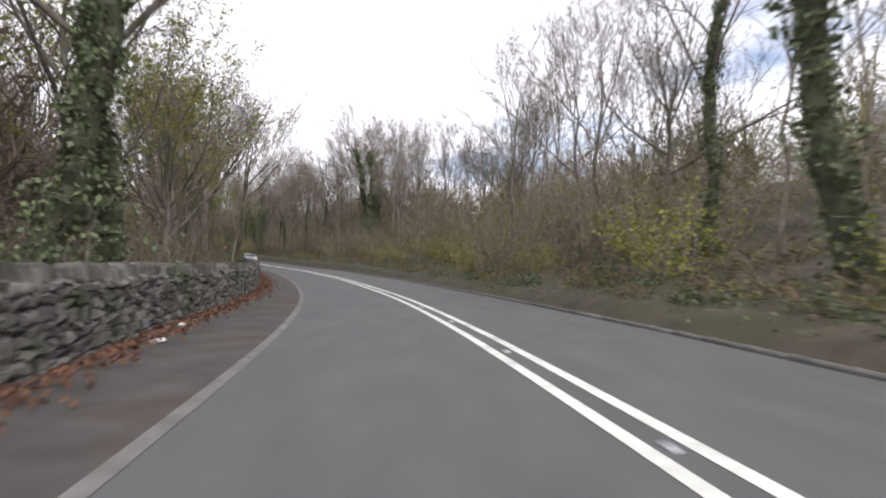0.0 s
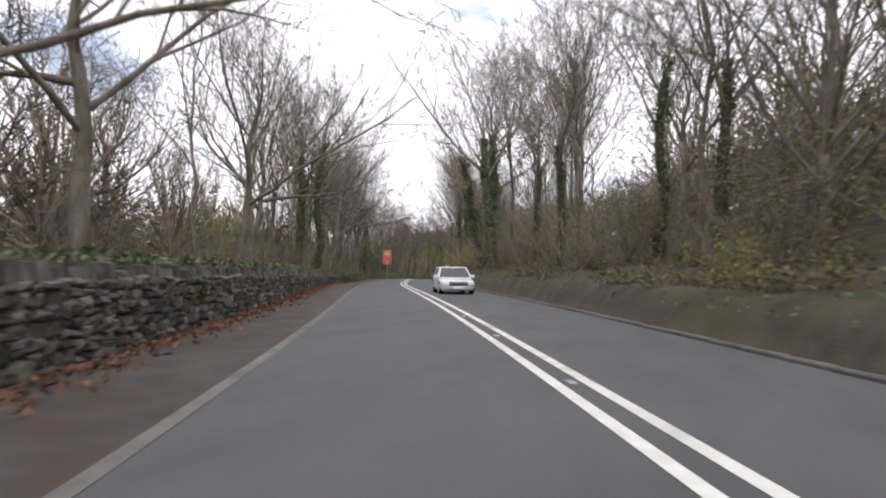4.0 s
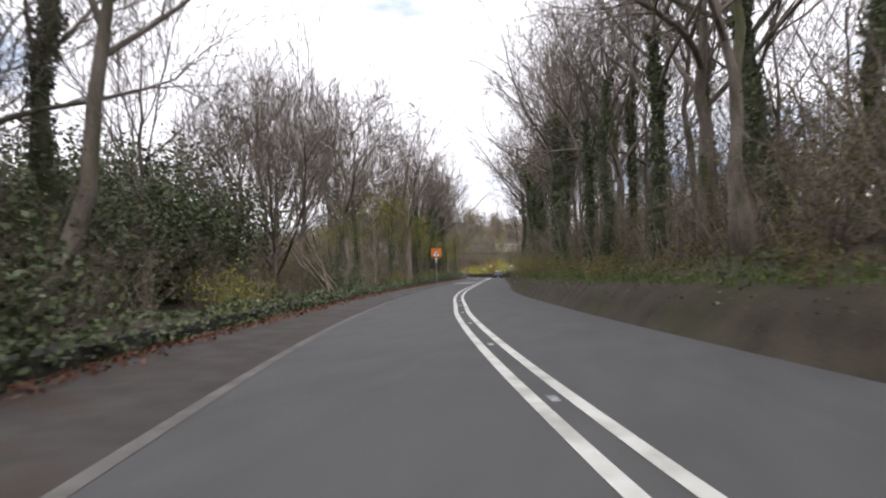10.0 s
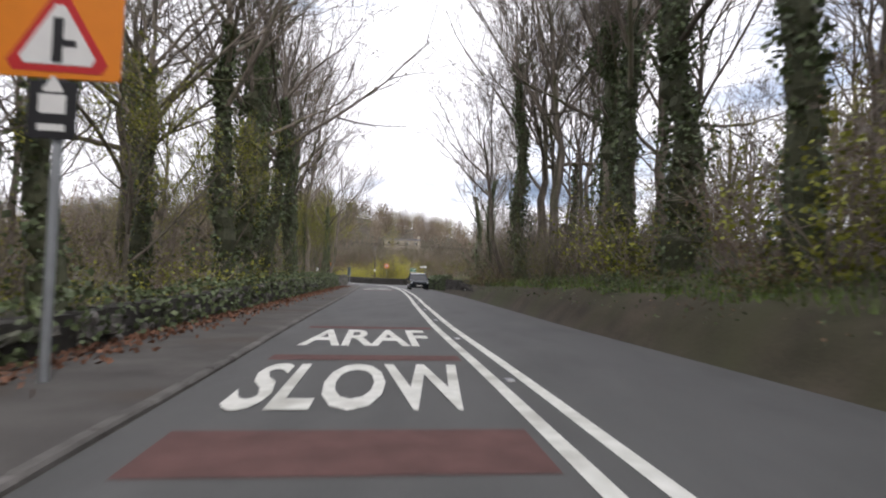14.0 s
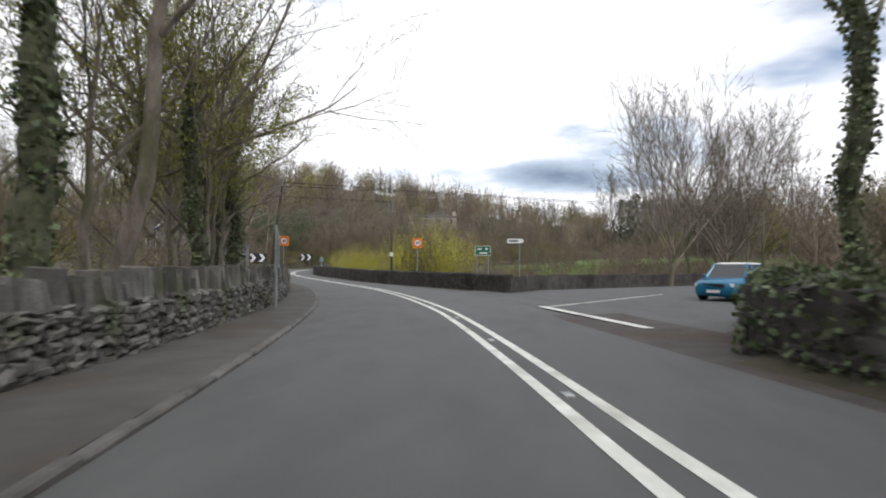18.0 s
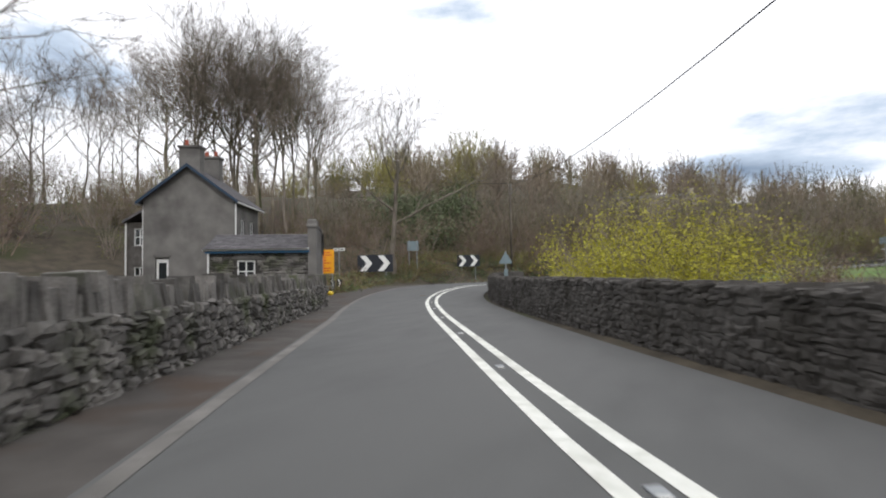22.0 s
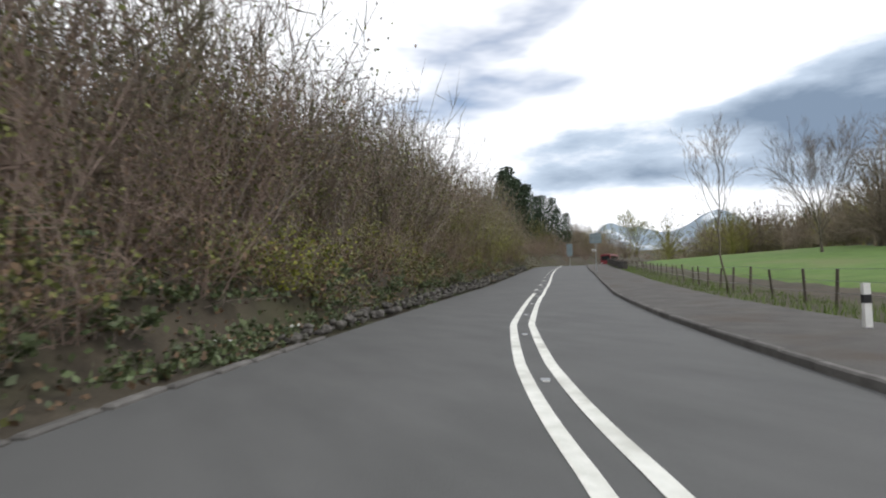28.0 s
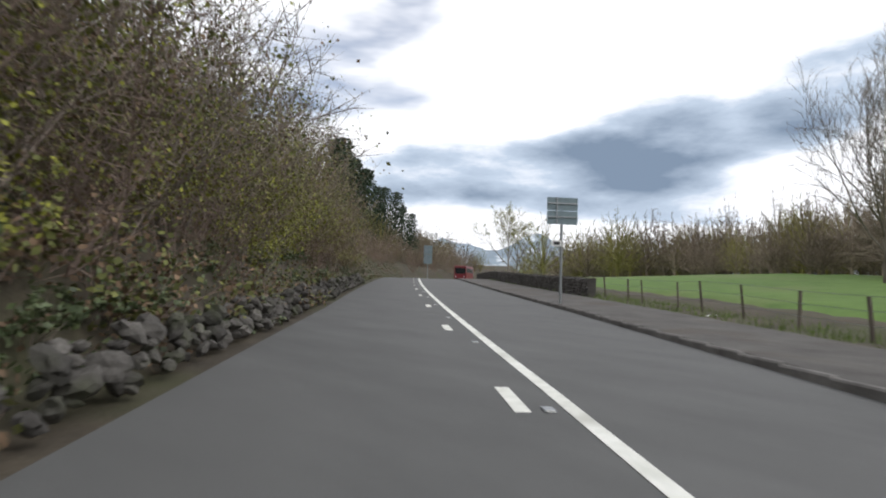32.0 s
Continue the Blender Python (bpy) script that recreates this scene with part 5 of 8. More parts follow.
def car(m, paint, label, length=4.35, width=1.82, tall=1.6, clear=0.2, suv=True, roof_mat=None):
    """Local -y is the front."""
    r = empty("car", m, label, "car")
    hl, hw = length / 2, width / 2
    belt = tall * 0.60
    nose = tall * (0.52 if suv else 0.48)
    rows = [(-hl, 0.80, clear + 0.12, nose * 0.86), (-hl + 0.12, 0.93, clear + 0.02, nose * 0.97), (-hl + 0.5, 0.99, clear, nose * 1.03), (-hl * 0.42, 1.0, clear, belt),
            (0.0, 1.0, clear, belt * 1.01), (hl * 0.55, 1.0, clear, belt * 1.03), (hl - 0.15, 0.96, clear + 0.03, belt * 1.02), (hl, 0.88, clear + 0.15, belt * 0.96)]
    b = Build()
    k = 10
    for y, w, z0, z1 in rows:
        x = hw * w
        b.v += [(-x * 0.9, y, z0), (-x, y, z0 + 0.16), (-x, y, (z0 + z1) / 2), (-x * 0.985, y, z1 - 0.09), (-x * 0.9, y, z1),
                (x * 0.9, y, z1), (x * 0.985, y, z1 - 0.09), (x, y, (z0 + z1) / 2), (x, y, z0 + 0.16), (x * 0.9, y, z0)]
    for i in range(len(rows) - 1):
        for j in range(k):
            a, c = i * k + j, i * k + (j + 1) % k
            b.f.append((a, a + k, c + k, c))
    b.f += [tuple(range(k)), tuple(range(len(b.v) - 1, len(b.v) - k - 1, -1))]
    part("body", b, paint, r, smooth=True)
    g = Build()
    y0, y1, y2, y3 = -hl * 0.40, -hl * 0.10, hl * 0.62, hl * 0.93
    for z, ya, yb, w in ((belt - 0.02, y0, y3, 0.93), (tall - 0.06, y1, y2 + 0.1, 0.74)):
        x = hw * w
        g.v += [(-x, ya, z), (x, ya, z), (x, yb, z), (-x, yb, z)]
    g.f += [(0, 1, 5, 4), (1, 2, 6, 5), (2, 3, 7, 6), (3, 0, 4, 7), (4, 5, 6, 7)]
    part("glasshouse", g, GLASS, r, "dark tinted windows")
    roof = Build()
    for z, w, ya, yb in ((tall - 0.075, 0.755, y1 - 0.03, y2 + 0.14), (tall - 0.02, 0.70, y1 + 0.1, y2), (tall, 0.5, y1 + 0.3, y2 - 0.2)):
        x = hw * w
        roof.v += [(-x, ya, z), (x, ya, z), (x, yb, z), (-x, yb, z)]
    for q in (0, 4):
        roof.f += [(q + i, q + (i + 1) % 4, q + 4 + (i + 1) % 4, q + 4 + i) for i in range(4)]
    roof.f.append((8, 9, 10, 11))
    part("roof", roof, roof_mat or paint, r, smooth=True)
    for sx in (-1, 1):
        for ya, yb, za, zb in ((y0, y1, belt, tall - 0.06), (0.05, 0.08, belt, tall - 0.06), (y3, y2 + 0.1, belt, tall - 0.06)):
            part("pillar", Build().tube([(sx * hw * 0.94, ya, za), (sx * hw * 0.75, yb, zb)], 0.045, 5), paint, r)
        part("mirror", Build().box(0.22, 0.12, 0.15, pose(sx * (hw + 0.07), y0 + 0.25, belt - 0.02), chamfer=0.04), paint, r)
        part("headlight", Build().box(0.42, 0.1, 0.14, pose(sx * hw * 0.66, -hl + 0.07, nose * 0.72), chamfer=0.03), LAMP, r, "bright headlight")
        for y in (-hl * 0.62, hl * 0.62):
            t = part("wheel", Build().tube([(sx * (hw - 0.22), y, 0.33), (sx * (hw - 0.01), y, 0.33)], 0.33, 18), RUBBER, r, "black tyre")
            part("rim", Build().tube([(sx * (hw - 0.1), y, 0.33), (sx * (hw + 0.005), y, 0.33)], 0.21, 14), CHROME, t)
    part("grille", Build().box(width * 0.52, 0.06, 0.2, pose(0, -hl + 0.03, nose * 0.62)), SIGN_BLACK, r)
    part("bumper_intake", Build().box(width * 0.7, 0.08, 0.14, pose(0, -hl + 0.05, clear + 0.1)), SIGN_BLACK, r)
    part("plate", Build().box(0.52, 0.03, 0.11, pose(0, -hl - 0.015, nose * 0.42)), SIGN_WHITE, r)
    return r


car(on_road(284.0, float(CENTRE(284)) + 1.62, 0.0), CAR_GREY, "small dark grey car with a white roof in the oncoming lane", 3.8, 1.72, 1.5, 0.17, True, WHITE_PAINT)
car(on_road(104.5, float(CENTRE(104)) + 1.75, 0.0), CAR_WHITE, "white saloon car in the oncoming lane", 4.4, 1.8, 1.42, 0.17, False)
car(pose(-82.6, 292.6, JZ, 0, 0, -44), CAR_BLUE, "bright blue small car waiting in the side road", 3.75, 1.66, 1.56, 0.17, True, WHITE_PAINT)


def coach(m):
    r = empty("coach", m, "red coach far along the road", "bus")
    part("body", Build().box(2.5, 9.5, 2.75, pose(0, 0, 0.35), 0.96, 0.12), CAR_RED, r)
    part("windscreen", Build().box(2.2, 0.06, 1.2, pose(0, -4.74, 1.5)), GLASS, r)
    for sx in (-1, 1):
        part("side_window", Build().box(0.05, 8.2, 0.9, pose(sx * 1.235, 0, 1.75)), GLASS, r)
        for y in (-3.0, 3.0):
            part("wheel", Build().tube([(sx * 0.9, y, 0.48), (sx * 1.24, y, 0.48)], 0.48, 14), RUBBER, r)
        part("headlight", Build().box(0.3, 0.06, 0.2, pose(sx * 0.9, -4.75, 0.75)), LAMP, r)


coach(on_road(545, 3.6, 0.0))

# ---- trees ----


def cone(b, p, q, r):
    """A thin tapering twig, folded like a blade."""
    d = q - p
    a = d.cross(Vector((0.3, 0.2, 1.0))).normalized() * r
    c = d.cross(a).normalized() * r
    b.add([p + a, p - a * 0.5 + c * 0.87, p - a * 0.5 - c * 0.87, q], [(0, 1, 3), (1, 2, 3)])


def leaf_quads(b, g, p, size):
    a = Vector((g.uniform(-1, 1), g.uniform(-1, 1), g.uniform(-1, 1))).normalized()
    c = a.cross(Vector((g.uniform(-1, 1), g.uniform(-1, 1), g.uniform(-1, 1)))).normalized()
    w = size * g.uniform(0.6, 1.3)
    b.add([p - a * w * 0.5, p + c * w * 0.36 - a * w * 0.05, p + a * w * 0.5, p - c * w * 0.36 - a * w * 0.05], [(0, 1, 2, 3)])


def grow_branch(g, wood, fine, ends, p, d, ln, r, level, up, counts, height, fine_r):
    """A crooked branch that bends upwards and carries finer ones; the last level is twigs."""
    nodes = (6, 4, 2)[level]
    crook = (0.20, 0.26, 0.30)[level]
    path, q = [p.copy()], p.copy()
    for m in range(nodes):
        d = (d + Vector((g.uniform(-1, 1), g.uniform(-1, 1), g.uniform(-0.8, 0.8))) * crook + Vector((0, 0, up * (0.16, 0.12, 0.05)[level]))).normalized()
        q = q + d * (ln / nodes)
        path.append(q.copy())
    taper = [r * (1 - 0.78 * m / nodes) for m in range(nodes + 1)]
    if level < 2:
        wood.tube(path, taper, (5, 4)[level], cap=False)
    else:
        for a, b, w in zip(path, path[1:], taper):
            cone(wood, a - (b - a) * 0.1, b + (b - a) * 0.25, max(w, fine_r))
    for j in range(counts[level]):
        v = 0.18 + 0.82 * (j + g.random()) / counts[level]
        k = min(int(v * nodes), nodes - 1)
        p0 = path[k].lerp(path[k + 1], v * nodes - k)
        axis = (path[k + 1] - path[k]).normalized()
        side = axis.cross(Vector((g.uniform(-1, 1), g.uniform(-1, 1), g.uniform(-1, 1)))).normalized()
        spread = g.uniform(0.5, 1.05)
        dv = (axis + side * spread + Vector((0, 0, 0.18 * up))).normalized()
        if level < 2:
            cl = ln * g.uniform(0.38, 0.62) * (1.15 - 0.45 * v)
            grow_branch(g, wood, fine, ends, p0, dv, cl, max(taper[k] * g.uniform(0.42, 0.62), fine_r), level + 1, up, counts, height, fine_r)
        else:
            p1 = p0 + dv * height * g.uniform(0.022, 0.055)
            cone(fine, p0, p1, fine_r * 0.8)
            ends.append((p1, dv))


def skeleton_tree(seed, height, r0, limbs, subs, boughs, twigs, lean=0.0, fork=0.38, up=0.6, open_angle=0.7, crook=0.010, trunk_top=0.72, fine_r=0.015):
    """A tapering trunk that leans along local x, limbs that leave it above the fork, and three finer levels."""
    g = random.Random(seed)
    wood, fine, ends = Build(), Build(), []
    n = 11
    pts, rad, x, y = [], [], 0.0, 0.0
    for i in range(n):
        u = i / (n - 1)
        pts.append(Vector((x + lean * height * trunk_top * u * (1 - 0.25 * u), y, height * trunk_top * u - 0.5 * (i == 0))))
        rad.append(r0 * (1.3 if i == 0 else 1.02 - 0.30 * min(u / (fork / trunk_top), 1) - 0.48 * max(0.0, u - fork / trunk_top) / (1 - fork / trunk_top)))
        x += g.uniform(-1, 1) * height * crook
        y += g.uniform(-1, 1) * height * crook
    wood.tube(pts, rad, 8)
    for i in range(limbs):
        w = (i + 0.2 + 0.6 * g.random()) / limbs
        u = (fork + (trunk_top - fork) * w) / trunk_top
        k = min(int(u * (n - 1)), n - 2)
        p = pts[k].lerp(pts[k + 1], u * (n - 1) - k)
        a = i * 2.4 + g.uniform(-0.5, 0.5)
        el = math.pi / 2 - open_angle * g.uniform(0.65, 1.3) * (1.1 - 0.55 * w)
        d = Vector((math.cos(a) * math.cos(el) + lean * 0.6, math.sin(a) * math.cos(el), math.sin(el))).normalized()
        ln = height * (1.02 - u * trunk_top) * g.uniform(0.72, 1.0)
        grow_branch(g, wood, fine, ends, p, d, ln, rad[k] * g.uniform(0.46, 0.68), 0, up, (subs, boughs, twigs), height, fine_r)
    return wood, fine, pts, rad, ends


def ivy_on(pts, rad, g, top, count, thick=0.22, size=0.19):
    b = Build()
    n = len(pts) - 1
    for _ in range(count):
        u = (g.random() ** 0.8) * top
        k = min(int(u * n), n - 1)
        p = pts[k].lerp(pts[k + 1], u * n - k)
        a = g.uniform(0, 2 * math.pi)
        r = rad[k] + thick * (0.2 + 0.95 * g.random()) * (0.85 + 0.45 * math.sin(u * 23 + 2 * p.x) + 0.35 * math.sin(2 * a + u * 31))
        leaf_quads(b, g, p + Vector((math.cos(a) * r, math.sin(a) * r, g.uniform(-0.1, 0.1))), size)
    return b


def make_tree(label, seed, height, r0, limbs, subs, boughs, twigs, bark=BARK, twig=TWIG, ivy=0.0, ivy_count=0, leaf=None, leaf_count=0,
              leaf_size=0.12, ivy_thick=0.25, **kw):
    g = random.Random(seed + 99)
    wood, fine, pts, rad, ends = skeleton_tree(seed, height, r0, limbs, subs, boughs, twigs, **kw)
    root = tagged(new("tree"), label, "tree")
    part("trunk", wood, bark, root, smooth=True)
    part("crown", fine, twig, root, "bare twiggy crown")
    if ivy:
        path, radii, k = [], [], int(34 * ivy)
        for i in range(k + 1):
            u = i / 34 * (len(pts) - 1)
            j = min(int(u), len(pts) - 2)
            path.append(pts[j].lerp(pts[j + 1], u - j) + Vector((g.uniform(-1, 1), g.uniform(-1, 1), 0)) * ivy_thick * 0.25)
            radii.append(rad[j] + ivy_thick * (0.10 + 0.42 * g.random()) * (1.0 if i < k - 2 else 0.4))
        # added solid sleeve behind the leaves, coloured as the ivy's inner shade
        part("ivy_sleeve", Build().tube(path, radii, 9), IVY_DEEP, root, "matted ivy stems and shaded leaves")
        part("ivy", ivy_on(pts, rad, g, ivy, ivy_count, ivy_thick), IVY, root, "dark green climbing ivy")
    if leaf:
        b = Build()
        for _ in range(leaf_count):
            p, d = g.choice(ends)
            leaf_quads(b, g, p - d * g.uniform(0, 0.7) + Vector((g.uniform(-.2, .2), g.uniform(-.2, .2), g.uniform(-.2, .2))), leaf_size)
        part("foliage", b, leaf, root, "small fresh spring leaves")
    return root


def make_conifer(seed, height, r):
    g = random.Random(seed)
    root = tagged(new("conifer"), "dark green conifer above the wooded bank", "tree")
    part("trunk", Build().tube([(0, 0, -0.4), (0, 0, height)], [r, 0.04], 7), BARK, root)
    b = Build()
    for i in range(26):
        u = 0.16 + 0.84 * i / 26
        reach = height * 0.30 * (1.1 - u) ** 0.8 * g.uniform(0.6, 1.25) + 0.25
        for k in range(9):
            a = k * 0.7 + i * 1.3 + g.uniform(-0.3, 0.3)
            for q in range(9):
                w = (q + g.random()) / 9
                p = Vector((math.cos(a) * reach * w, math.sin(a) * reach * w, height * u - 0.35 * reach * w * w + g.uniform(-0.15, 0.15)))
                leaf_quads(b, g, p, 0.55)
    part("needles", b, PINE, root)
    return root


def make_bush(name, label, seed, h, w, stems, twigs, twig_mat, leaves=(), bushy=0.6, thick=0.02):
    """Stems fan out of the base; leaves gather in clumps about them."""
    g = random.Random(seed)
    root = tagged(new(name), label, "bush")
    wood, ends = Build(), []
    for i in range(stems):
        a, lean = g.uniform(0, 2 * math.pi), g.random() ** 0.7 * bushy
        p = Vector((math.cos(a), math.sin(a), 0)) * w * 0.28 * g.random() + Vector((0, 0, -0.15))
        d = Vector((math.cos(a) * lean, math.sin(a) * lean, 1)).normalized()
        ln, pts = h * g.uniform(0.6, 1.08), [p]
        for k in range(3):
            d = (d + Vector((g.uniform(-.3, .3), g.uniform(-.3, .3), g.uniform(-.2, .12)))).normalized()
            pts.append(pts[-1] + d * ln / 3)
        wood.tube(pts, [thick, thick * 0.8, thick * 0.55, thick * 0.25], 3, cap=False)
        for t in range(twigs):
            m = g.randrange(1, 4)
            p0 = pts[m - 1].lerp(pts[m], g.random())
            tv = Vector((g.uniform(-1, 1), g.uniform(-1, 1), g.uniform(-0.2, 1.2))).normalized()
            p1 = p0 + tv * h * g.uniform(0.1, 0.26)
            cone(wood, p0, p1, thick * 0.62)
            ends.append(p1)
        ends.append(pts[-1])
    tagged(part("branchwork", wood, twig_mat, root), kind="stuff")
    for lname, mat, count, size in leaves:
        b = Build()
        for _ in range(count):
            p = g.choice(ends)
            q = p + Vector([max(-1.3, min(1.3, g.gauss(0, 1))) for _k in range(3)]) * h * 0.06
            q.z = max(q.z * g.uniform(0.55, 1.0), 0.03)
            leaf_quads(b, g, q, size)
        part(lname, b, mat, root)
    return root


BARE = "tall bare deciduous woodland tree with grey-brown bark"
IVIED = "bare woodland tree with its trunk clad in dark ivy"
KINDS = {
    "oak": make_tree(BARE + " and spreading limbs", 1, 18, 0.38, 8, 8, 6, 5, fork=0.28, up=0.28, open_angle=1.15, crook=0.014),
    "oak_b": make_tree(BARE + " and spreading limbs", 2, 16, 0.28, 8, 8, 6, 5, fork=0.28, up=0.35, open_angle=1.05, crook=0.020),
    "ash": make_tree(BARE, 3, 20, 0.22, 8, 7, 6, 4, fork=0.34, up=0.7, open_angle=0.72, crook=0.014),
    "ash_b": make_tree(BARE, 4, 19, 0.19, 8, 7, 6, 4, fork=0.30, up=0.8, open_angle=0.75, lean=0.06, crook=0.018),
    "thin": make_tree("slender bare tree with pale bark", 5, 15, 0.10, 8, 6, 4, 4, fork=0.32, up=0.8, open_angle=0.6, bark=BARK_PALE, trunk_top=0.8, crook=0.016),
    "leaner": make_tree("leaning bare woodland tree with mossy bark", 7, 17, 0.24, 7, 7, 6, 4, fork=0.38, up=0.6, open_angle=0.85, lean=0.30, crook=0.014),
    "low_leaner": make_tree("low leaning bare tree with a wide drooping crown", 18, 11, 0.21, 8, 8, 6, 5, fork=0.30, up=0.2, open_angle=1.15, lean=0.42, crook=0.02, trunk_top=0.66),
    "ivy": make_tree(IVIED, 6, 18, 0.26, 8, 7, 6, 4, fork=0.36, up=0.6, open_angle=0.85, ivy=0.8, ivy_count=1700, ivy_thick=0.24, crook=0.014),
    "ivy_b": make_tree(IVIED, 8, 19, 0.22, 8, 7, 5, 4, fork=0.42, up=0.8, open_angle=0.7, ivy=0.9, ivy_count=2200, ivy_thick=0.34, trunk_top=0.78, crook=0.014),
    "ivy_lean": make_tree("leaning woodland tree with its trunk clad in dark ivy", 11, 16, 0.24, 7, 7, 5, 4, fork=0.45, up=0.5, open_angle=0.95, lean=0.30, ivy=0.95, ivy_count=2400, ivy_thick=0.38, trunk_top=0.74, crook=0.014),
    "ivy_thick": make_tree("tree swallowed by a broad shaggy mass of dark ivy", 17, 17, 0.30, 7, 6, 5, 4, fork=0.42, up=0.6, open_angle=0.85, ivy=0.95, ivy_count=4200, ivy_thick=0.62, trunk_top=0.8, crook=0.016),
    "spring": make_tree("bare tree with the first yellow-green leaves", 9, 11, 0.16, 8, 7, 5, 3, leaf=FRESH, leaf_count=6500, leaf_size=0.10, fork=0.18, open_angle=0.95),
    "round": make_tree("broad round-crowned bare tree with fine twigs", 10, 14, 0.22, 15, 8, 7, 5, fork=0.10, trunk_top=0.42, up=0.9, open_angle=0.72, fine_r=0.017),
    "beech": make_tree("tall pale-stemmed tree with a reddish twiggy crown", 12, 20, 0.20, 8, 7, 5, 5, fork=0.40, up=0.8, open_angle=0.65, bark=BARK_PALE, twig=TWIG_RED),
    "grove": make_tree("tall broad-crowned bare tree with pale stems and fine twigs", 16, 22, 0.22, 10, 9, 7, 5, fork=0.34, trunk_top=0.66, up=0.6, open_angle=0.95, bark=BARK_PALE, twig=TWIG),
    "back": make_tree("bare woodland tree among others", 14, 16, 0.18, 8, 6, 5, 4, fork=0.22, open_angle=0.9, fine_r=0.02),
    "back_b": make_tree("slim bare woodland tree among others", 15, 17, 0.14, 8, 6, 5, 3, fork=0.28, up=0.8, open_angle=0.7, fine_r=0.02),
    "conifer": make_conifer(13, 18, 0.28),
    "hazel": make_bush("hazel_bush", "leggy hazel bush with sparse olive leaves", 20, 4.6, 3.0, 14, 12, TWIG, (("foliage", OLIVE, 300, 0.12),)),
    "brown": make_bush("bracken_thicket", "tangled brown thicket of bare twigs and dead bracken", 21, 3.4, 3.2, 18, 14, TWIG_RED, (("dead_foliage", BROWNLEAF, 150, 0.11),), 0.8, 0.017),
    "bramble": make_bush("bramble", "low bramble mound of brown and olive leaves", 22, 1.5, 2.6, 17, 9, TWIG_RED, (("dead_foliage", BROWNLEAF, 200, 0.11), ("foliage", OLIVE, 260, 0.12)), 1.6, 0.011),
    "fresh": make_bush("shrub", "shrub in fresh yellow-green spring leaf", 23, 3.2, 3.0, 16, 12, TWIG, (("foliage", FRESH, 1100, 0.11),), 0.8),
    "holly": make_bush("evergreen_shrub", "dense dark evergreen shrub", 24, 4.2, 3.0, 16, 12, BARK, (("foliage", IVY, 1300, 0.19),), 0.8),
    "laurel": make_bush("evergreen_tree", "tall dense dark evergreen above the undergrowth", 29, 11.0, 7.5, 26, 14, BARK, (("foliage", IVY, 12000, 0.30),), 0.55, 0.06),
    "yellow": make_bush("willow_shrub", "broad willow shrub in bright yellow-green leaf", 25, 4.4, 6.4, 46, 13, TWIG, (("foliage", WILLOW, 16000, 0.075),), 0.5),
    "mound": make_bush("ivy_mound", "low mound of dark ivy over the bank", 26, 0.85, 2.4, 11, 6, TWIG, (("foliage", IVY, 640, 0.11), ("dead_foliage", BROWNLEAF, 110, 0.09)), 2.2, 0.009),
    "sapling": make_bush("sapling_stand", "stand of tall thin pale saplings", 27, 7.5, 3.4, 16, 15, BARK_PALE, (("foliage", OLIVE, 110, 0.12),), 0.28, 0.028),
    "copse": make_bush("thicket", "tall dense thicket of bare stems and olive leaves", 31, 6.6, 4.6, 20, 17, TWIG, (("foliage", OLIVE, 900, 0.095), ("dead_foliage", BROWNLEAF, 420, 0.095)), 0.75, 0.024),
    "copse_green": make_bush("leafy_thicket", "tall thicket coming into yellow-green leaf", 33, 6.2, 4.6, 18, 15, TWIG, (("foliage", OLIVE, 800, 0.095), ("young_leaves", FRESH, 700, 0.085)), 0.75, 0.022),
    "hedge": make_bush("overhanging_hedge", "overgrown hedge in dense yellow-green spring leaf", 35, 5.2, 4.4, 22, 13, TWIG, (("foliage", OLIVE, 3000, 0.075), ("young_leaves", FRESH, 2600, 0.07)), 0.8, 0.018),
    "scrub": make_bush("scrub_thicket", "dense reddish-brown roadside scrub", 28, 5.2, 3.6, 19, 16, TWIG_RED, (("dead_foliage", BROWNLEAF, 320, 0.085), ("foliage", OLIVE, 420, 0.085)), 0.55, 0.018),
}
SHRUBS = {"hazel", "brown", "bramble", "fresh", "holly", "yellow", "mound", "sapling", "scrub", "copse", "copse_green", "hedge", "laurel"}
# open ground kept before the signs
CLEAR = [(-131.2, 353.0, 3.0), (-130.2, 350.6, 2.8), (-127.6, 364.0, 2.9), (-126.9, 361.4, 2.4), (-128, 341.5, 3.2), (-128.8, 344.5, 2.5),
         (*at(176.7, -3.85).xy, 1.9), (*at(239.6, -3.55).xy, 1.7), (*at(326.9, 6.75).xy, 1.8), (*at(331, 6.2).xy, 1.5), (*at(368, 5.2).xy, 1.8)]
BIG = {"copse": 2.2, "copse_green": 2.2, "hedge": 2.2, "scrub": 1.4, "yellow": 1.5, "hazel": 1.0, "brown": 1.0}
FIRST = {k: True for k in KINDS}
COUNT = {k: 0 for k in KINDS}


def blocked(x, y, room=0.6):
    """Places on the carriageway, the side road or the yard, where nothing grows."""
    s, n, _ = stations(x, y)
    u, v = (x + 92) * 0.73 + (y - 286) * 0.683, (x + 92) * 0.683 - (y - 286) * 0.73
    lay = np.where((s > 358) & (s < 384), 2.4, 0.0)
    return ((n > EDGE_L(s) - room - lay) & (n < EDGE_R(s) + room)) | ((u > -4) & (u < 150) & (v > -8.6) & (v < 3.5))


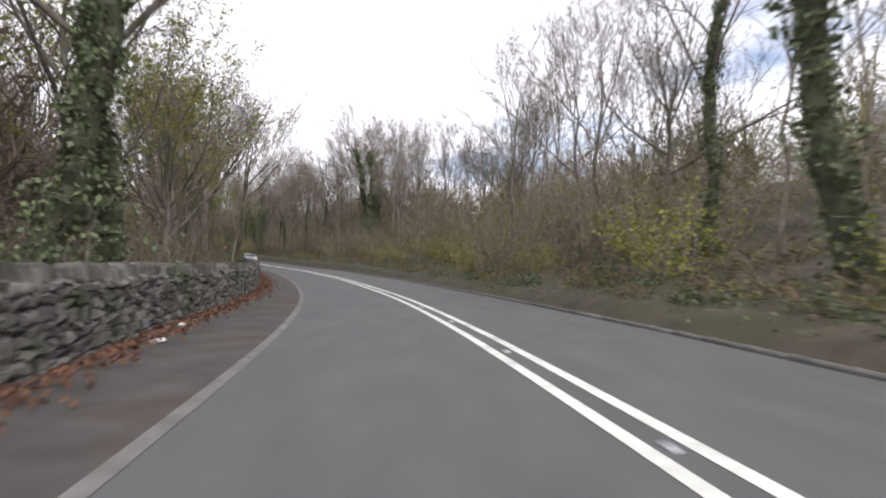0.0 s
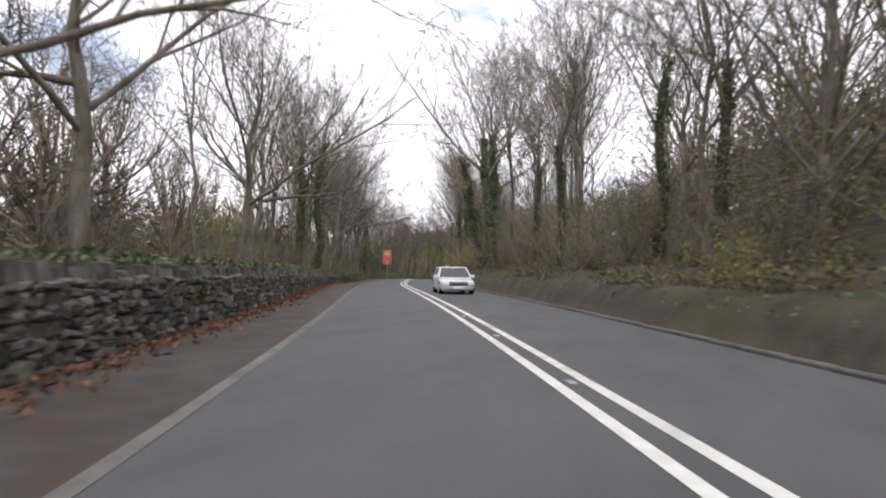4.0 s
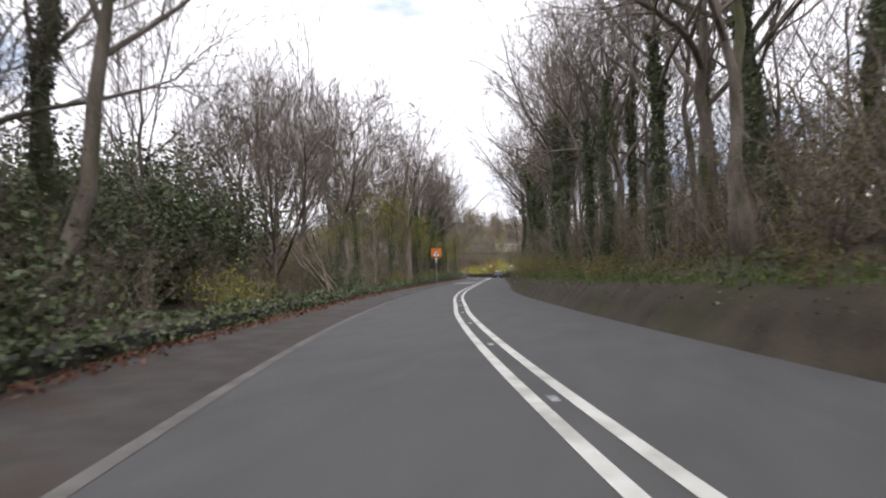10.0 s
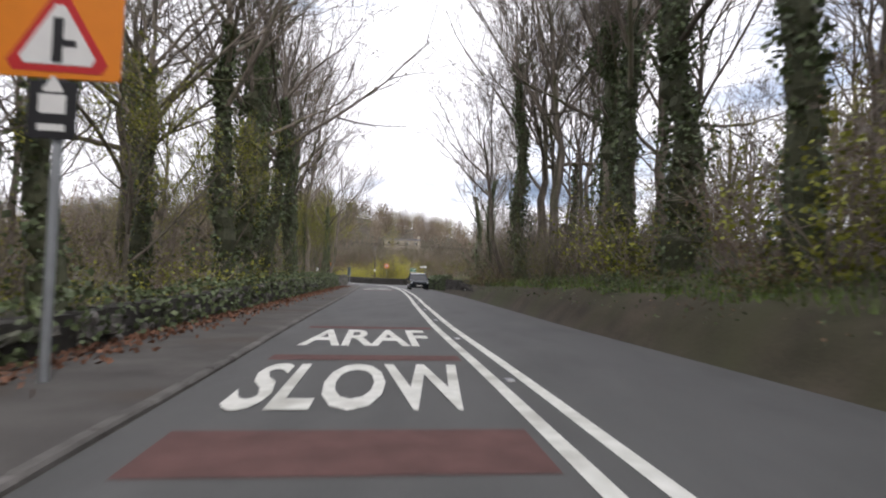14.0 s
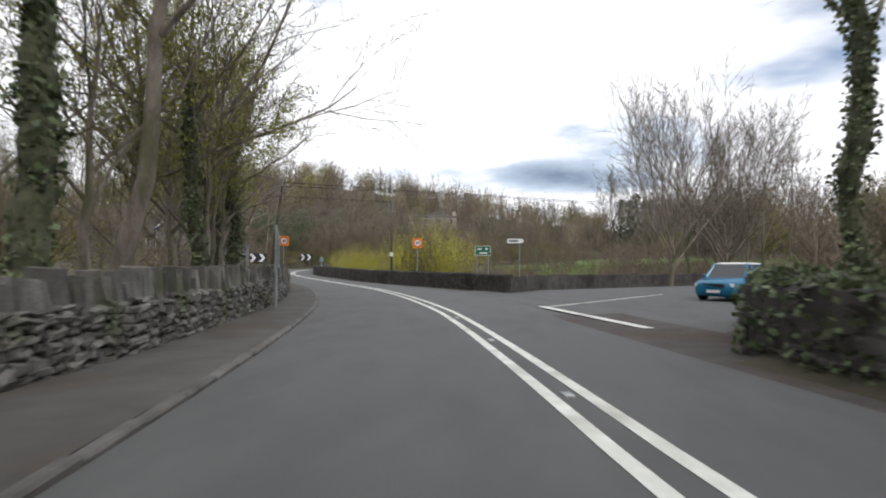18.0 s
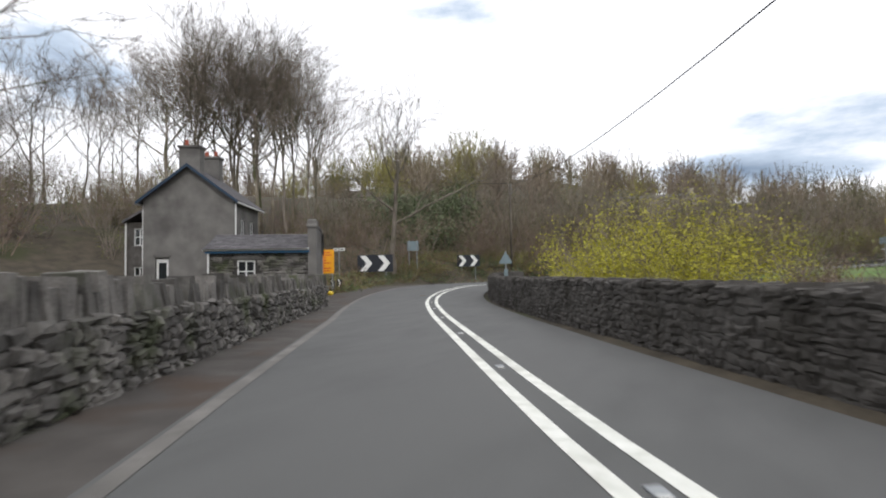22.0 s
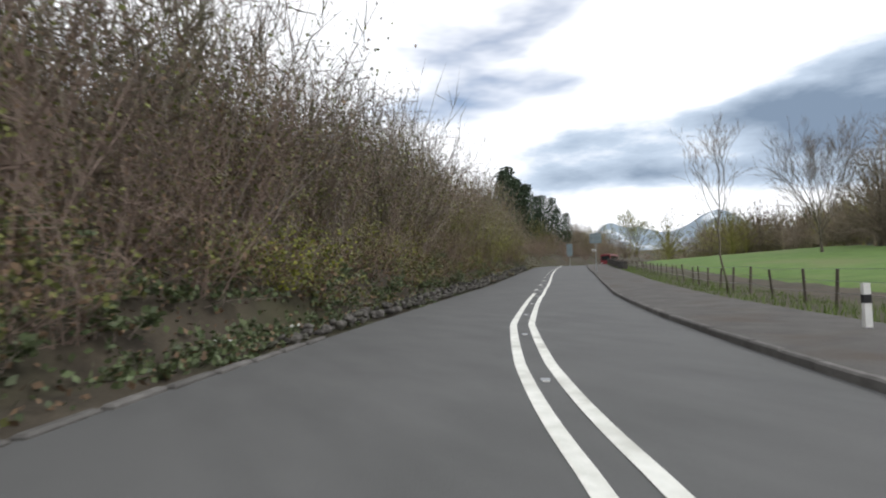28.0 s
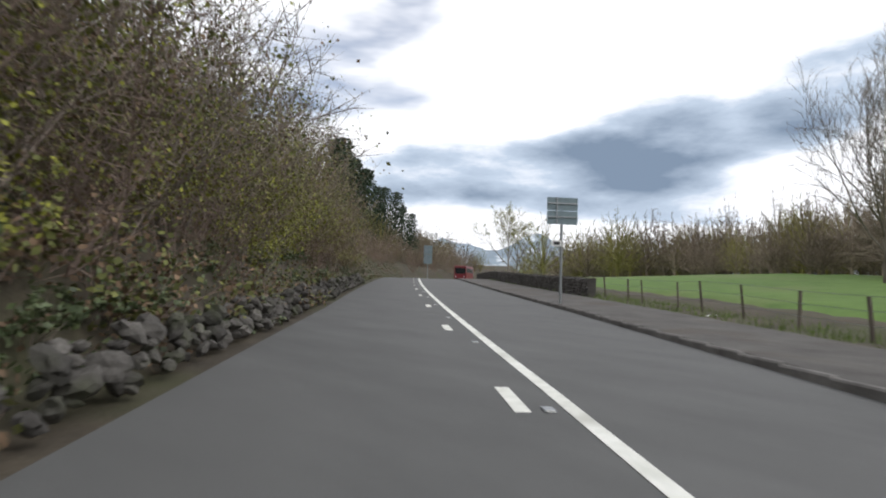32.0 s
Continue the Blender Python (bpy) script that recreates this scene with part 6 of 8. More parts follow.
def plant(kind, x, y, scale=1.0, turn=None, sink=0.05, stretch=1.0):
    if kind in SHRUBS and any((x - a) ** 2 + (y - b) ** 2 < (r * (0.42 if kind in ("mound", "bramble") else 1.0) + BIG.get(kind, 0) * scale) ** 2 for a, b, r in CLEAR):
        return None
    if kind in SHRUBS and (x + 128.6) ** 2 + (y - 364.3) ** 2 < 8.0:
        return None
    if kind in SHRUBS and blocked(np.array([x]), np.array([y]))[0]:
        return None
    z = ground_z(x, y)
    spin = rng.uniform(0, 360) if turn is None else turn
    ob = KINDS[kind]
    COUNT[kind] += 1
    if not FIRST[kind]:
        ob = copy_thing(ob, Matrix())
    FIRST[kind] = False
    ob.matrix_basis = pose(x, y, z - sink, 0, 0, spin)
    ob.scale = (scale, scale, scale * stretch)
    return ob


def plant_at(kind, s, n, scale=1.0, turn=None, stretch=1.0):
    p = at(s, n)
    return plant(kind, p.x, p.y, scale, turn, 0.05, stretch)


CACHE = {}


def thicken(name, label, spots, room=2.0):
    """Undergrowth that nobody could count, joined by material. spots: kind, x, y, size."""
    heaps = {}
    bad = blocked(np.array([p[1] for p in spots]), np.array([p[2] for p in spots]), room)
    spots = [p for p, q in zip(spots, bad) if not q and not any((p[1] - a) ** 2 + (p[2] - b) ** 2 < (r + 1.8) ** 2 for a, b, r in CLEAR)]
    xs, ys = np.array([p[1] for p in spots]), np.array([p[2] for p in spots])
    for (kind, x, y, size), z in zip(spots, terrain(xs, ys)):
        a = rng.uniform(0, 6.28)
        c, d = math.cos(a) * size, math.sin(a) * size
        for o in KINDS[kind].children:
            key = (o.name.split(".")[0], o.data.materials[0].name)
            if key not in heaps:
                heaps[key] = (Build(), o.data.materials[0])
            if o.data.name not in CACHE:
                CACHE[o.data.name] = (np.array([v.co[:] for v in o.data.vertices]), [tuple(f.vertices) for f in o.data.polygons])
            v, f = CACHE[o.data.name]
            b, k = heaps[key][0], len(heaps[key][0].v)
            w = np.stack([v[:, 0] * c - v[:, 1] * d + x, v[:, 0] * d + v[:, 1] * c + y, v[:, 2] * size + z], 1)
            b.v.extend(map(tuple, w.tolist()))
            b.f.extend(tuple(i + k for i in q) for q in f)
    root = empty(name, Matrix(), label, "undergrowth", kind="stuff")
    for (pname, _), (b, mat) in heaps.items():
        tagged(part(pname, b, mat, root), kind="stuff")


def spot(kinds, s, n, lo, hi):
    p = at(s, n)
    return (rng.choice(kinds), p.x, p.y, rng.uniform(lo, hi))


# trees that stand out one by one: kind, station, offset, size, and the side to which a leaning one leans
def stand(rows):
    for kind, s, n, size, *way in rows:
        plant_at(kind, s, n, size, turn_at(s) + (180 if way == ["l"] else 0) if way else None)


stand((("ivy_lean", 14.0, -7.6, 1.0, "r"), ("ivy", 15.4, -6.2, 0.9), ("oak_b", 19.0, -8.5, 0.85), ("spring", 26.5, -7.2, 1.0), ("spring", 24.0, -9.5, 1.1), ("spring", 31.0, -8.0, 0.9), ("oak", 45.4, -7.6, 0.85), ("oak_b", 37.0, -8.5, 0.8),
       ("thin", 49.4, -5.6, 1.0, "r"), ("leaner", 55.4, -5.7, 0.95, "r"), ("thin", 57.9, -7.2, 0.9), ("spring", 52.0, -7.0, 0.7), ("thin", 66.7, -6.2, 0.95), ("thin", 69.8, -6.2, 0.7), ("oak_b", 75.5, -8.2, 0.9), ("ivy_b", 81.0, -5.6, 0.85),
       ("oak_b", 84.5, -8.0, 0.95), ("oak", 91.0, -8.5, 0.85), ("thin", 96.0, -6.6, 0.9), ("oak_b", 103.0, -7.0, 0.9), ("ash", 109.0, -7.6, 0.8), ("oak", 116.5, -9.0, 0.85)))
stand((("ivy", 120.4, -6.6, 1.0), ("ivy_b", 121.2, -5.6, 0.9), ("ash", 128.3, -8.4, 0.9), ("leaner", 130.0, -5.8, 1.0, "r"), ("thin", 136.0, -7.5, 0.9), ("ash", 143.6, -7.6, 0.9), ("thin", 149.4, -6.3, 0.9), ("ash_b", 152.5, -6.8, 0.95),
       ("ash", 160.6, -6.8, 0.95), ("ash_b", 161.8, -8.8, 0.95), ("oak", 173.0, -8.6, 1.2), ("oak_b", 170.0, -9.2, 1.0), ("oak_b", 178.0, -11.0, 0.95), ("ivy", 184.0, -9.5, 0.8), ("back", 172.0, -13.0, 0.95), ("back_b", 176.0, -15.0, 0.95), ("oak_b", 181.0, -14.0, 0.9), ("back", 186.0, -12.0, 0.85), ("spring", 179.5, -8.0, 0.7), ("back_b", 169.0, -12.0, 0.9), ("back", 190.0, -15.0, 0.8)))
stand((("round", 205.8, -9.0, 0.9), ("oak_b", 213.8, -6.6, 1.0), ("round", 213.0, -12.0, 0.85), ("ivy", 231.0, -10.6, 0.7), ("oak", 238.5, -6.6, 1.1), ("ivy_b", 236.5, -8.4, 0.75), ("ivy_b", 245.0, -6.2, 0.85), ("ivy", 255.0, -6.2, 1.05), ("ivy", 254.0, -8.6, 0.8),
       ("ivy", 261.8, -5.8, 0.95), ("ivy_b", 268.0, -5.9, 0.9), ("ash", 282.0, -6.2, 0.9), ("ash", 276.0, -7.5, 0.85), ("ivy", 287.0, -7.0, 0.75)))
stand((("ivy", 296.5, -5.8, 0.85), ("leaner", 298.8, -5.7, 0.85, "r"), ("ivy", 304.8, -5.4, 0.7), ("spring", 301.5, -7.2, 1.0), ("spring", 306.5, -5.6, 0.85), ("spring", 310.0, -7.4, 1.1), ("oak_b", 308.0, -8.5, 0.85), ("spring", 318.0, -7.0, 1.0), ("oak_b", 312.0, -8.0, 0.7), ("ivy_thick", 322.8, -6.4, 0.8), ("oak_b", 321.0, -7.6, 0.75), ("ivy", 316.0, -7.4, 0.7)))
stand((("ash", 35.7, 13.4, 0.72), ("thin", 32.7, 14.5, 0.95), ("ash_b", 27.7, 13.5, 0.72), ("ash", 26.3, 13.8, 0.7), ("oak_b", 21.2, 13.6, 0.72), ("ivy_b", 17.5, 12.6, 0.72), ("thin", 13.4, 11.6, 0.8), ("thin", 12.2, 12.6, 0.75), ("ivy_lean", 9.4, 9.8, 0.9, "l"), ("ivy", 7.0, 11.0, 0.9),
       ("ivy_lean", 77.5, 16.2, 1.25, "l"), ("ivy_thick", 79.0, 16.8, 1.0), ("ash", 60.2, 12.4, 0.7), ("oak_b", 64.5, 13.4, 0.7), ("ivy_thick", 73.0, 14.0, 1.05), ("ivy", 80.5, 21.0, 0.9), ("round", 87.7, 11.0, 0.85), ("ash", 82.0, 12.0, 0.7), ("ash_b", 92.0, 10.0, 0.75), ("ivy", 104.0, 9.8, 0.65), ("ivy_b", 97.0, 11.5, 0.65)))
stand((("ivy_lean", 130.4, 10.2, 1.0, "l"), ("ash", 126.0, 9.8, 0.95), ("ivy_thick", 121.6, 9.0, 0.9), ("ivy", 118.8, 8.8, 1.05), ("ash", 124.0, 11.5, 1.0), ("ivy_lean", 151.0, 11.8, 0.95, "l"), ("ivy_b", 158.0, 12.5, 0.6), ("round", 172.0, 12.5, 0.75), ("ivy_thick", 156.5, 10.5, 0.7), ("ivy_b", 160.3, 9.2, 0.95),
       ("ash_b", 163.3, 9.2, 1.0), ("ash", 167.6, 9.2, 1.0), ("ash_b", 171.3, 9.1, 1.0), ("ash", 174.1, 9.3, 1.0), ("leaner", 178.8, 9.2, 0.95, "l"), ("ash", 184.0, 9.5, 1.0), ("ash_b", 189.8, 9.4, 1.0), ("ash", 191.2, 9.6, 0.95), ("ivy", 197.3, 9.7, 0.9), ("ivy_b", 203.0, 8.8, 0.75), ("ivy", 208.0, 9.4, 0.85)))
stand((("ivy", 214.5, 8.6, 1.0), ("ivy_thick", 218.2, 9.2, 0.95), ("ash", 220.0, 9.2, 1.0), ("ash_b", 224.5, 9.2, 1.0), ("ash", 231.0, 9.2, 1.0), ("ash_b", 236.0, 9.4, 1.0), ("ivy", 243.5, 8.4, 1.0), ("ivy_thick", 249.8, 9.0, 0.9), ("ivy", 253.5, 8.8, 1.0), ("ash", 262.0, 8.6, 1.0), ("ash_b", 258.0, 9.6, 0.95),
       ("ash", 260.6, 8.3, 0.9), ("ivy_b", 265.1, 8.1, 0.95), ("leaner", 268.3, 7.7, 0.8, "l"), ("thin", 269.0, 8.6, 1.0), ("thin", 273.0, 9.6, 0.8), ("conifer", 284, 13, 0.5), ("holly", 281.0, 10.5, 1.2), ("ivy_b", 283, 9.5, 0.75)))
stand((("low_leaner", 336.3, -6.3, 1.0, "r"), ("oak_b", 346, -9.5, 0.5)))
for kind, s, n, size in (("round", 323, 33, 1.0), ("ivy_b", 293, 12.5, 0.85), ("round", 298, 26, 0.9), ("thin", 322, 33, 0.9), ("thin", 326, 36, 0.9), ("thin", 324, 42, 0.85), ("ivy_b", 331, 38, 0.5),
                         ("spring", 498.7, 12.9, 0.85), ("spring", 501, 14.5, 0.7), ("thin", 411.3, 8.4, 0.42), ("oak_b", 449, 35, 0.8), ("oak", 440, 40, 0.8), ("oak_b", 430, 44, 0.75), ("oak_b", 462, 38, 0.7), ("holly", 386, -21, 1.3)):
    plant_at(kind, s, n, size)
plant_at("round", 318, 22, 0.78, 30, 1.25)
plant_at("round", 456.4, 30.1, 0.76, 200, 1.2)
for k in range(9):
    s = 447 + 3.2 * k
    plant_at("fresh", s, float(EDGE_L(s)) - 3.6 - 0.5 * (k % 3), 1.0 + 0.12 * (k % 2), 47 * k)
plant("oak_b", -131.3, 356.6, 0.92, 40)
plant("holly", -131.8, 369.8, 1.35)
plant("holly", -133.5, 367.8, 1.1)
plant("round", -44, 392, 0.95)
plant("back", -40, 380, 0.9)
for k in range(17):
    a = k / 16
    plant(rng.choice(("grove", "grove", "beech", "grove")), -154.5 + 11.5 * a + rng.uniform(-1, 1), 352.5 + 10 * a + rng.uniform(-2, 5), 0.68 + 0.22 * math.sin(math.pi * (0.12 + 0.8 * a)) + rng.uniform(-0.04, 0.04))
for k in range(20):
    a = rng.random()
    plant(rng.choice(("copse", "scrub", "copse", "back_b", "sapling")), -156 + 18 * a + rng.uniform(-2, 2), 349 + 15 * a + rng.uniform(-3, 5), rng.uniform(0.7, 1.0))
for k in range(16):
    plant(rng.choice(("copse", "copse", "copse_green", "scrub")), -190 + 38 * rng.random(), 338 + 24 * rng.random(), rng.uniform(0.8, 1.3))
for k in range(9):
    plant(("thin", "back_b", "sapling")[k % 3], -80 + 15 * rng.random(), 343 + 12 * rng.random(), rng.uniform(0.7, 0.95))
plant("ivy_b", -82.9, 283.3, 0.85)
plant("ash", -79.5, 284.0, 0.7)
for k in range(16):
    plant(rng.choice(("copse", "copse", "scrub", "hazel")), -84 + 30 * rng.random(), 320 + 38 * rng.random(), rng.uniform(0.7, 1.1))
for k in range(9):
    plant(rng.choice(("back", "thin", "back_b", "round")), -78 + 26 * rng.random(), 326 + 34 * rng.random(), rng.uniform(0.55, 0.85))
for k in range(22):
    plant(rng.choice(("scrub", "brown", "hazel", "scrub")), -148 + 14 * rng.random(), 351.5 + 13 * rng.random(), rng.uniform(0.55, 0.85))
for k in range(52):
    s = rng.uniform(4, 62)
    plant_at(rng.choice(("mound", "bramble", "bramble", "mound", "fresh")), s, float(EDGE_R(s)) + rng.uniform(1.8, 8), rng.uniform(0.55, 0.9))
for k in range(34):
    s = 376 + k * 0.5
    plant_at(rng.choice(("mound", "bramble", "mound")), s, float(EDGE_L(s)) - rng.uniform(3.15, 4.3), rng.uniform(0.55, 0.8))
for kind, s, n, size in (("oak", 134, -8.5, 0.95), ("ash", 139, -11, 1.0), ("oak_b", 146, -9, 1.05), ("ash", 150, -12, 1.0), ("oak", 153, -8, 0.95), ("ash_b", 163, -10, 1.0), ("oak_b", 128, -11, 1.0), ("ash", 171, -12, 1.0)):
    plant_at(kind, s, n, size)
for k in range(14):
    plant(rng.choice(("back", "back_b", "oak_b")), -195 + 45 * rng.random(), 318 + 30 * rng.random(), rng.uniform(0.6, 0.8))
for k in range(7):
    plant(("mound", "bramble")[k % 2], -87.6 + 0.55 * k, 279.2 + 0.9 * k - 1.0, 0.6)
for k in range(8):
    plant(rng.choice(("back", "back_b")), -180 + 20 * rng.random(), 345 + 20 * rng.random(), rng.uniform(0.8, 1.0))
for x, y, z in ((-50, 468, 1.0), (-46, 472, 1.0), (-43, 476, 1.15), (-39.5, 478, 1.0), (-36, 482, 1.05), (-31, 485, 1.0), (-27, 490, 1.05), (-21, 493, 0.9), (-16, 497, 0.95), (-10.6, 499, 0.95), (-5, 503, 0.8), (2, 507, 0.75)):
    plant("conifer", x, y, z)

# woodland behind the front rows
spots = []
for i in range(50):
    s = 4 + i * 5.7 + rng.uniform(-2, 2)
    spots.append(spot(("back", "back_b", "back", "oak_b"), s, float(WALL_L(s)) - rng.uniform(6, 22), 0.8, 1.1))
for i in range(56):
    s = 24 + i * 4.6 + rng.uniform(-2, 2)
    spots.append(spot(("back", "back_b", "back_b", "beech"), s, float(EDGE_R(s)) + rng.uniform(8, 26), 0.55 if s < 75 else 0.8, 0.72 if s < 75 else 1.1))
thicken("woodland", "bare grey-brown trees standing deep in the wood", spots)
for i in range(26):
    s = 186 + i * 3.7 + rng.uniform(-1, 1)
    plant_at(rng.choice(("ivy", "ash", "oak", "ash_b", "ash", "ivy_b")), s, float(EDGE_R(s)) + rng.uniform(6, 12), rng.uniform(0.85, 1.05))
for i in range(7):
    s = 92 + i * 5 + rng.uniform(-2, 2)
    plant_at(rng.choice(("ivy", "ash", "oak_b")), s, float(EDGE_R(s)) + rng.uniform(6, 11), rng.uniform(0.75, 1.0))
for s, n, size in ((226, -11, 0.9), (243, -10, 0.9), (262, -7.5, 0.8)):
    plant_at("holly", s, n, size * 1.2)
for s, n, size in ((321, -6.6, 1.0), (327, -7.5, 0.8)):
    plant_at("spring", s, n, size)
for k in range(17):
    s = 226 + k * 6.1 + rng.uniform(-2, 2)
    plant_at("spring", s, float(WALL_L(s)) - rng.uniform(2.4, 7), rng.uniform(0.55, 0.9))
    if s < 274:
        plant_at("copse_green", s + 3, float(EDGE_R(s)) + rng.uniform(3.2, 6), rng.uniform(0.5, 0.75))
for kind, s, n, size in (("ivy_lean", 237.5, 9.6, 0.95), ("ivy_thick", 259.4, -6.7, 0.95), ("ivy_b", 264.6, -6.9, 1.0), ("ivy", 274.5, -6.7, 0.95), ("beech", 262.0, 12.6, 0.9), ("beech", 267.0, 13.5, 0.9), ("ivy_thick", 257.6, 10.4, 0.9), ("back", 263.5, 11.0, 0.9), ("back_b", 270.0, 12.0, 0.9), ("beech", 240.5, 12.0, 0.9), ("beech", 246.0, 13.0, 0.9), ("ivy_b", 324.6, -7.4, 0.8), ("leaner", 186.2, -7.9, 0.9), ("ivy_b", 191.0, -11.5, 0.9), ("oak_b", 187.5, -12.5, 0.95)):
    plant_at(kind, s, n, size)
for x, y, size in ((-99.5, 189.5, 1.0), (-104, 185, 1.05), (-95.5, 184.5, 0.85), (-107, 178, 1.0), (-91.5, 179.5, 0.72), (-87.5, 174.0, 0.6), (-95.5, 178.0, 0.8), (-92.0, 187.0, 0.8)):
    plant("laurel", x, y, size)
for kind, s, n, size in (("ash", 232, -14, 1.0), ("ash_b", 239, -11, 1.05), ("ash", 226, -17, 1.05), ("ash", 248, -9.5, 0.95), ("ash", 236, -18, 1.0), ("oak_b", 229, -12, 1.0), ("oak", 245, -14, 0.9), ("ivy", 255, -9, 0.9), ("oak", 260, -12, 0.9),
                         ("ivy", 270, -8.5, 0.95), ("oak", 283, -11, 0.95), ("ash", 291, -9, 0.95), ("ivy", 274, -10, 1.0), ("ash", 189, -17, 1.0), ("ash", 218, -15, 0.9), ("oak", 222, -19, 0.9)):
    plant_at(kind, s, n, size)

for i in range(14):
    s = 38 + i * 3.1 + rng.uniform(-1, 1)
    plant_at(rng.choice(("back", "back_b", "oak_b", "thin")), s, float(WALL_L(s)) - rng.uniform(4.5, 9), rng.uniform(0.75, 0.95))
    plant_at(rng.choice(("ash", "back", "ash_b", "thin")), s, float(EDGE_R(s)) + rng.uniform(8, 14), rng.uniform(0.6, 0.75))

# dense understorey of the wood
for i in range(76):
    s = 22 + i * 3.5 + rng.uniform(-1, 1)
    plant_at(rng.choice(("copse", "copse", "copse_green")), s, float(EDGE_R(s)) + rng.uniform(3.6, 8), rng.uniform(0.55, 0.9))
for i in range(60):
    s = 30 + i * 4.3 + rng.uniform(-1, 1)
    plant_at(rng.choice(("copse", "copse", "copse_green")), s, float(EDGE_R(s)) + rng.uniform(9, 16), rng.uniform(0.8, 1.2))
for i in range(74):
    s = 0 + i * 4.3 + rng.uniform(-1, 1)
    plant_at("copse_green" if s > 240 or rng.random() < 0.25 else "copse", s, float(WALL_L(s)) - rng.uniform(2.6, 7.5), rng.uniform(0.5, 0.8))
for i in range(50):
    s = 0 + i * 6.2 + rng.uniform(-1, 1)
    plant_at(rng.choice(("copse", "copse", "copse_green")), s, float(WALL_L(s)) - rng.uniform(9, 18), rng.uniform(0.8, 1.1))

# undergrowth
for i in range(66):
    s = -4 + i * 4.4 + rng.uniform(-0.8, 0.8)
    plant_at(rng.choice(("hazel", "brown", "fresh", "holly", "hazel", "fresh") if s > 225 else ("hazel", "brown", "hazel", "fresh", "holly", "bramble")),
             s, float(WALL_L(s)) - rng.uniform(1.6, 3.2), rng.uniform(0.5, 0.9))
for i in range(80):
    s = 4 + i * 3.5 + rng.uniform(-0.7, 0.7)
    plant_at(rng.choice(("mound", "bramble", "mound", "bramble")), s, float(EDGE_R(s)) + rng.uniform(1.3, 2.4), rng.uniform(0.5, 0.8))
for i in range(56):
    s = 22 + i * 4.7 + rng.uniform(-0.8, 0.8)
    plant_at(rng.choice(("brown", "hazel", "brown", "hazel", "bramble")), s, float(EDGE_R(s)) + rng.uniform(3.4, 6.5), rng.uniform(0.65, 1.0))
spots = []
for i in range(45):
    s = -4 + i * 6.6 + rng.uniform(-1.5, 1.5)
    spots.append(spot(("hazel", "brown", "hazel"), s, float(WALL_L(s)) - rng.uniform(5, 14), 0.8, 1.2))
for i in range(56):
    s = 22 + i * 4.7 + rng.uniform(-1, 1)
    spots.append(spot(("brown", "hazel", "brown"), s, float(EDGE_R(s)) + rng.uniform(7.5, 19), 0.9, 1.3))
for i in range(46):
    s = rng.uniform(8, 82)
    spots.append(spot(("copse", "copse", "copse_green", "hazel"), s, float(EDGE_R(s)) + rng.uniform(7, 30), 0.7, 1.15))
thicken("undergrowth_wood", "brown understorey of hazel and bracken in the wood", spots)
for s, n, size in ((40, 10, 1.0), (25, 9.5, 0.65), (62, 12, 1.2), (150, 9.5, 1.2), (146, 11, 1.5), (142.5, 10, 1.2), (238, 7.5, 1.1), (243, 8.5, 1.2), (251, 8.2, 1.1), (88, 8.5, 0.6)):
    plant_at("fresh", s, n, size)

for k, (s, n, a) in enumerate(((148.0, 9.4, 150), (150.5, 9.8, 110), (146.0, 9.2, 60))):
    p = at(s, n)
    g = random.Random(60 + k)
    b = Build()
    limb = [Vector((0, 0, 0.2))]
    for i in range(6):
        limb.append(limb[-1] + Vector((0.55, g.uniform(-0.2, 0.2), 0.42 + g.uniform(-0.15, 0.15))))
    b.tube(limb, [0.06, 0.055, 0.05, 0.04, 0.03, 0.02, 0.01], 5)
    for i in range(14):
        q = limb[1 + i % 5].lerp(limb[2 + i % 5], g.random())
        e = q + Vector((g.uniform(-0.3, 1.0), g.uniform(-0.8, 0.8), g.uniform(-0.5, 0.5)))
        cone(b, q, e, 0.022)
        cone(b, q.lerp(e, 0.5), e + Vector((g.uniform(-0.4, 0.6), g.uniform(-0.5, 0.5), g.uniform(-0.2, 0.5))), 0.014)
    o = part("fallen_limb", b, DEADWOOD)
    o.matrix_world = pose(p.x, p.y, ground_z(p.x, p.y), 0, 0, turn_at(s) + a)
    tagged(o, "pale dead limb hung up in the roadside scrub", "branch", "dead limbs")

p = at(207.4, -5.7)
stems = empty("leaning_stems", pose(p.x, p.y, ground_z(p.x, p.y), 0, 0, 12), "bundle of pale cut saplings leaning over the wall", "cut saplings")
g = random.Random(3)
for k in range(7):
    part("stem", Build().tube([(g.uniform(-0.5, 0.5), g.uniform(-0.3, 0.3), -0.1), (-1.1 - 0.22 * k + g.uniform(-0.2, 0.2), 0.4, 2.0), (-2.0 - 0.36 * k, 0.7 + g.uniform(-0.4, 0.4), 4.0 + 0.6 * g.random() - 0.2 * (k % 3))], [0.085, 0.07, 0.03], 6), BARK_PALE, stems)

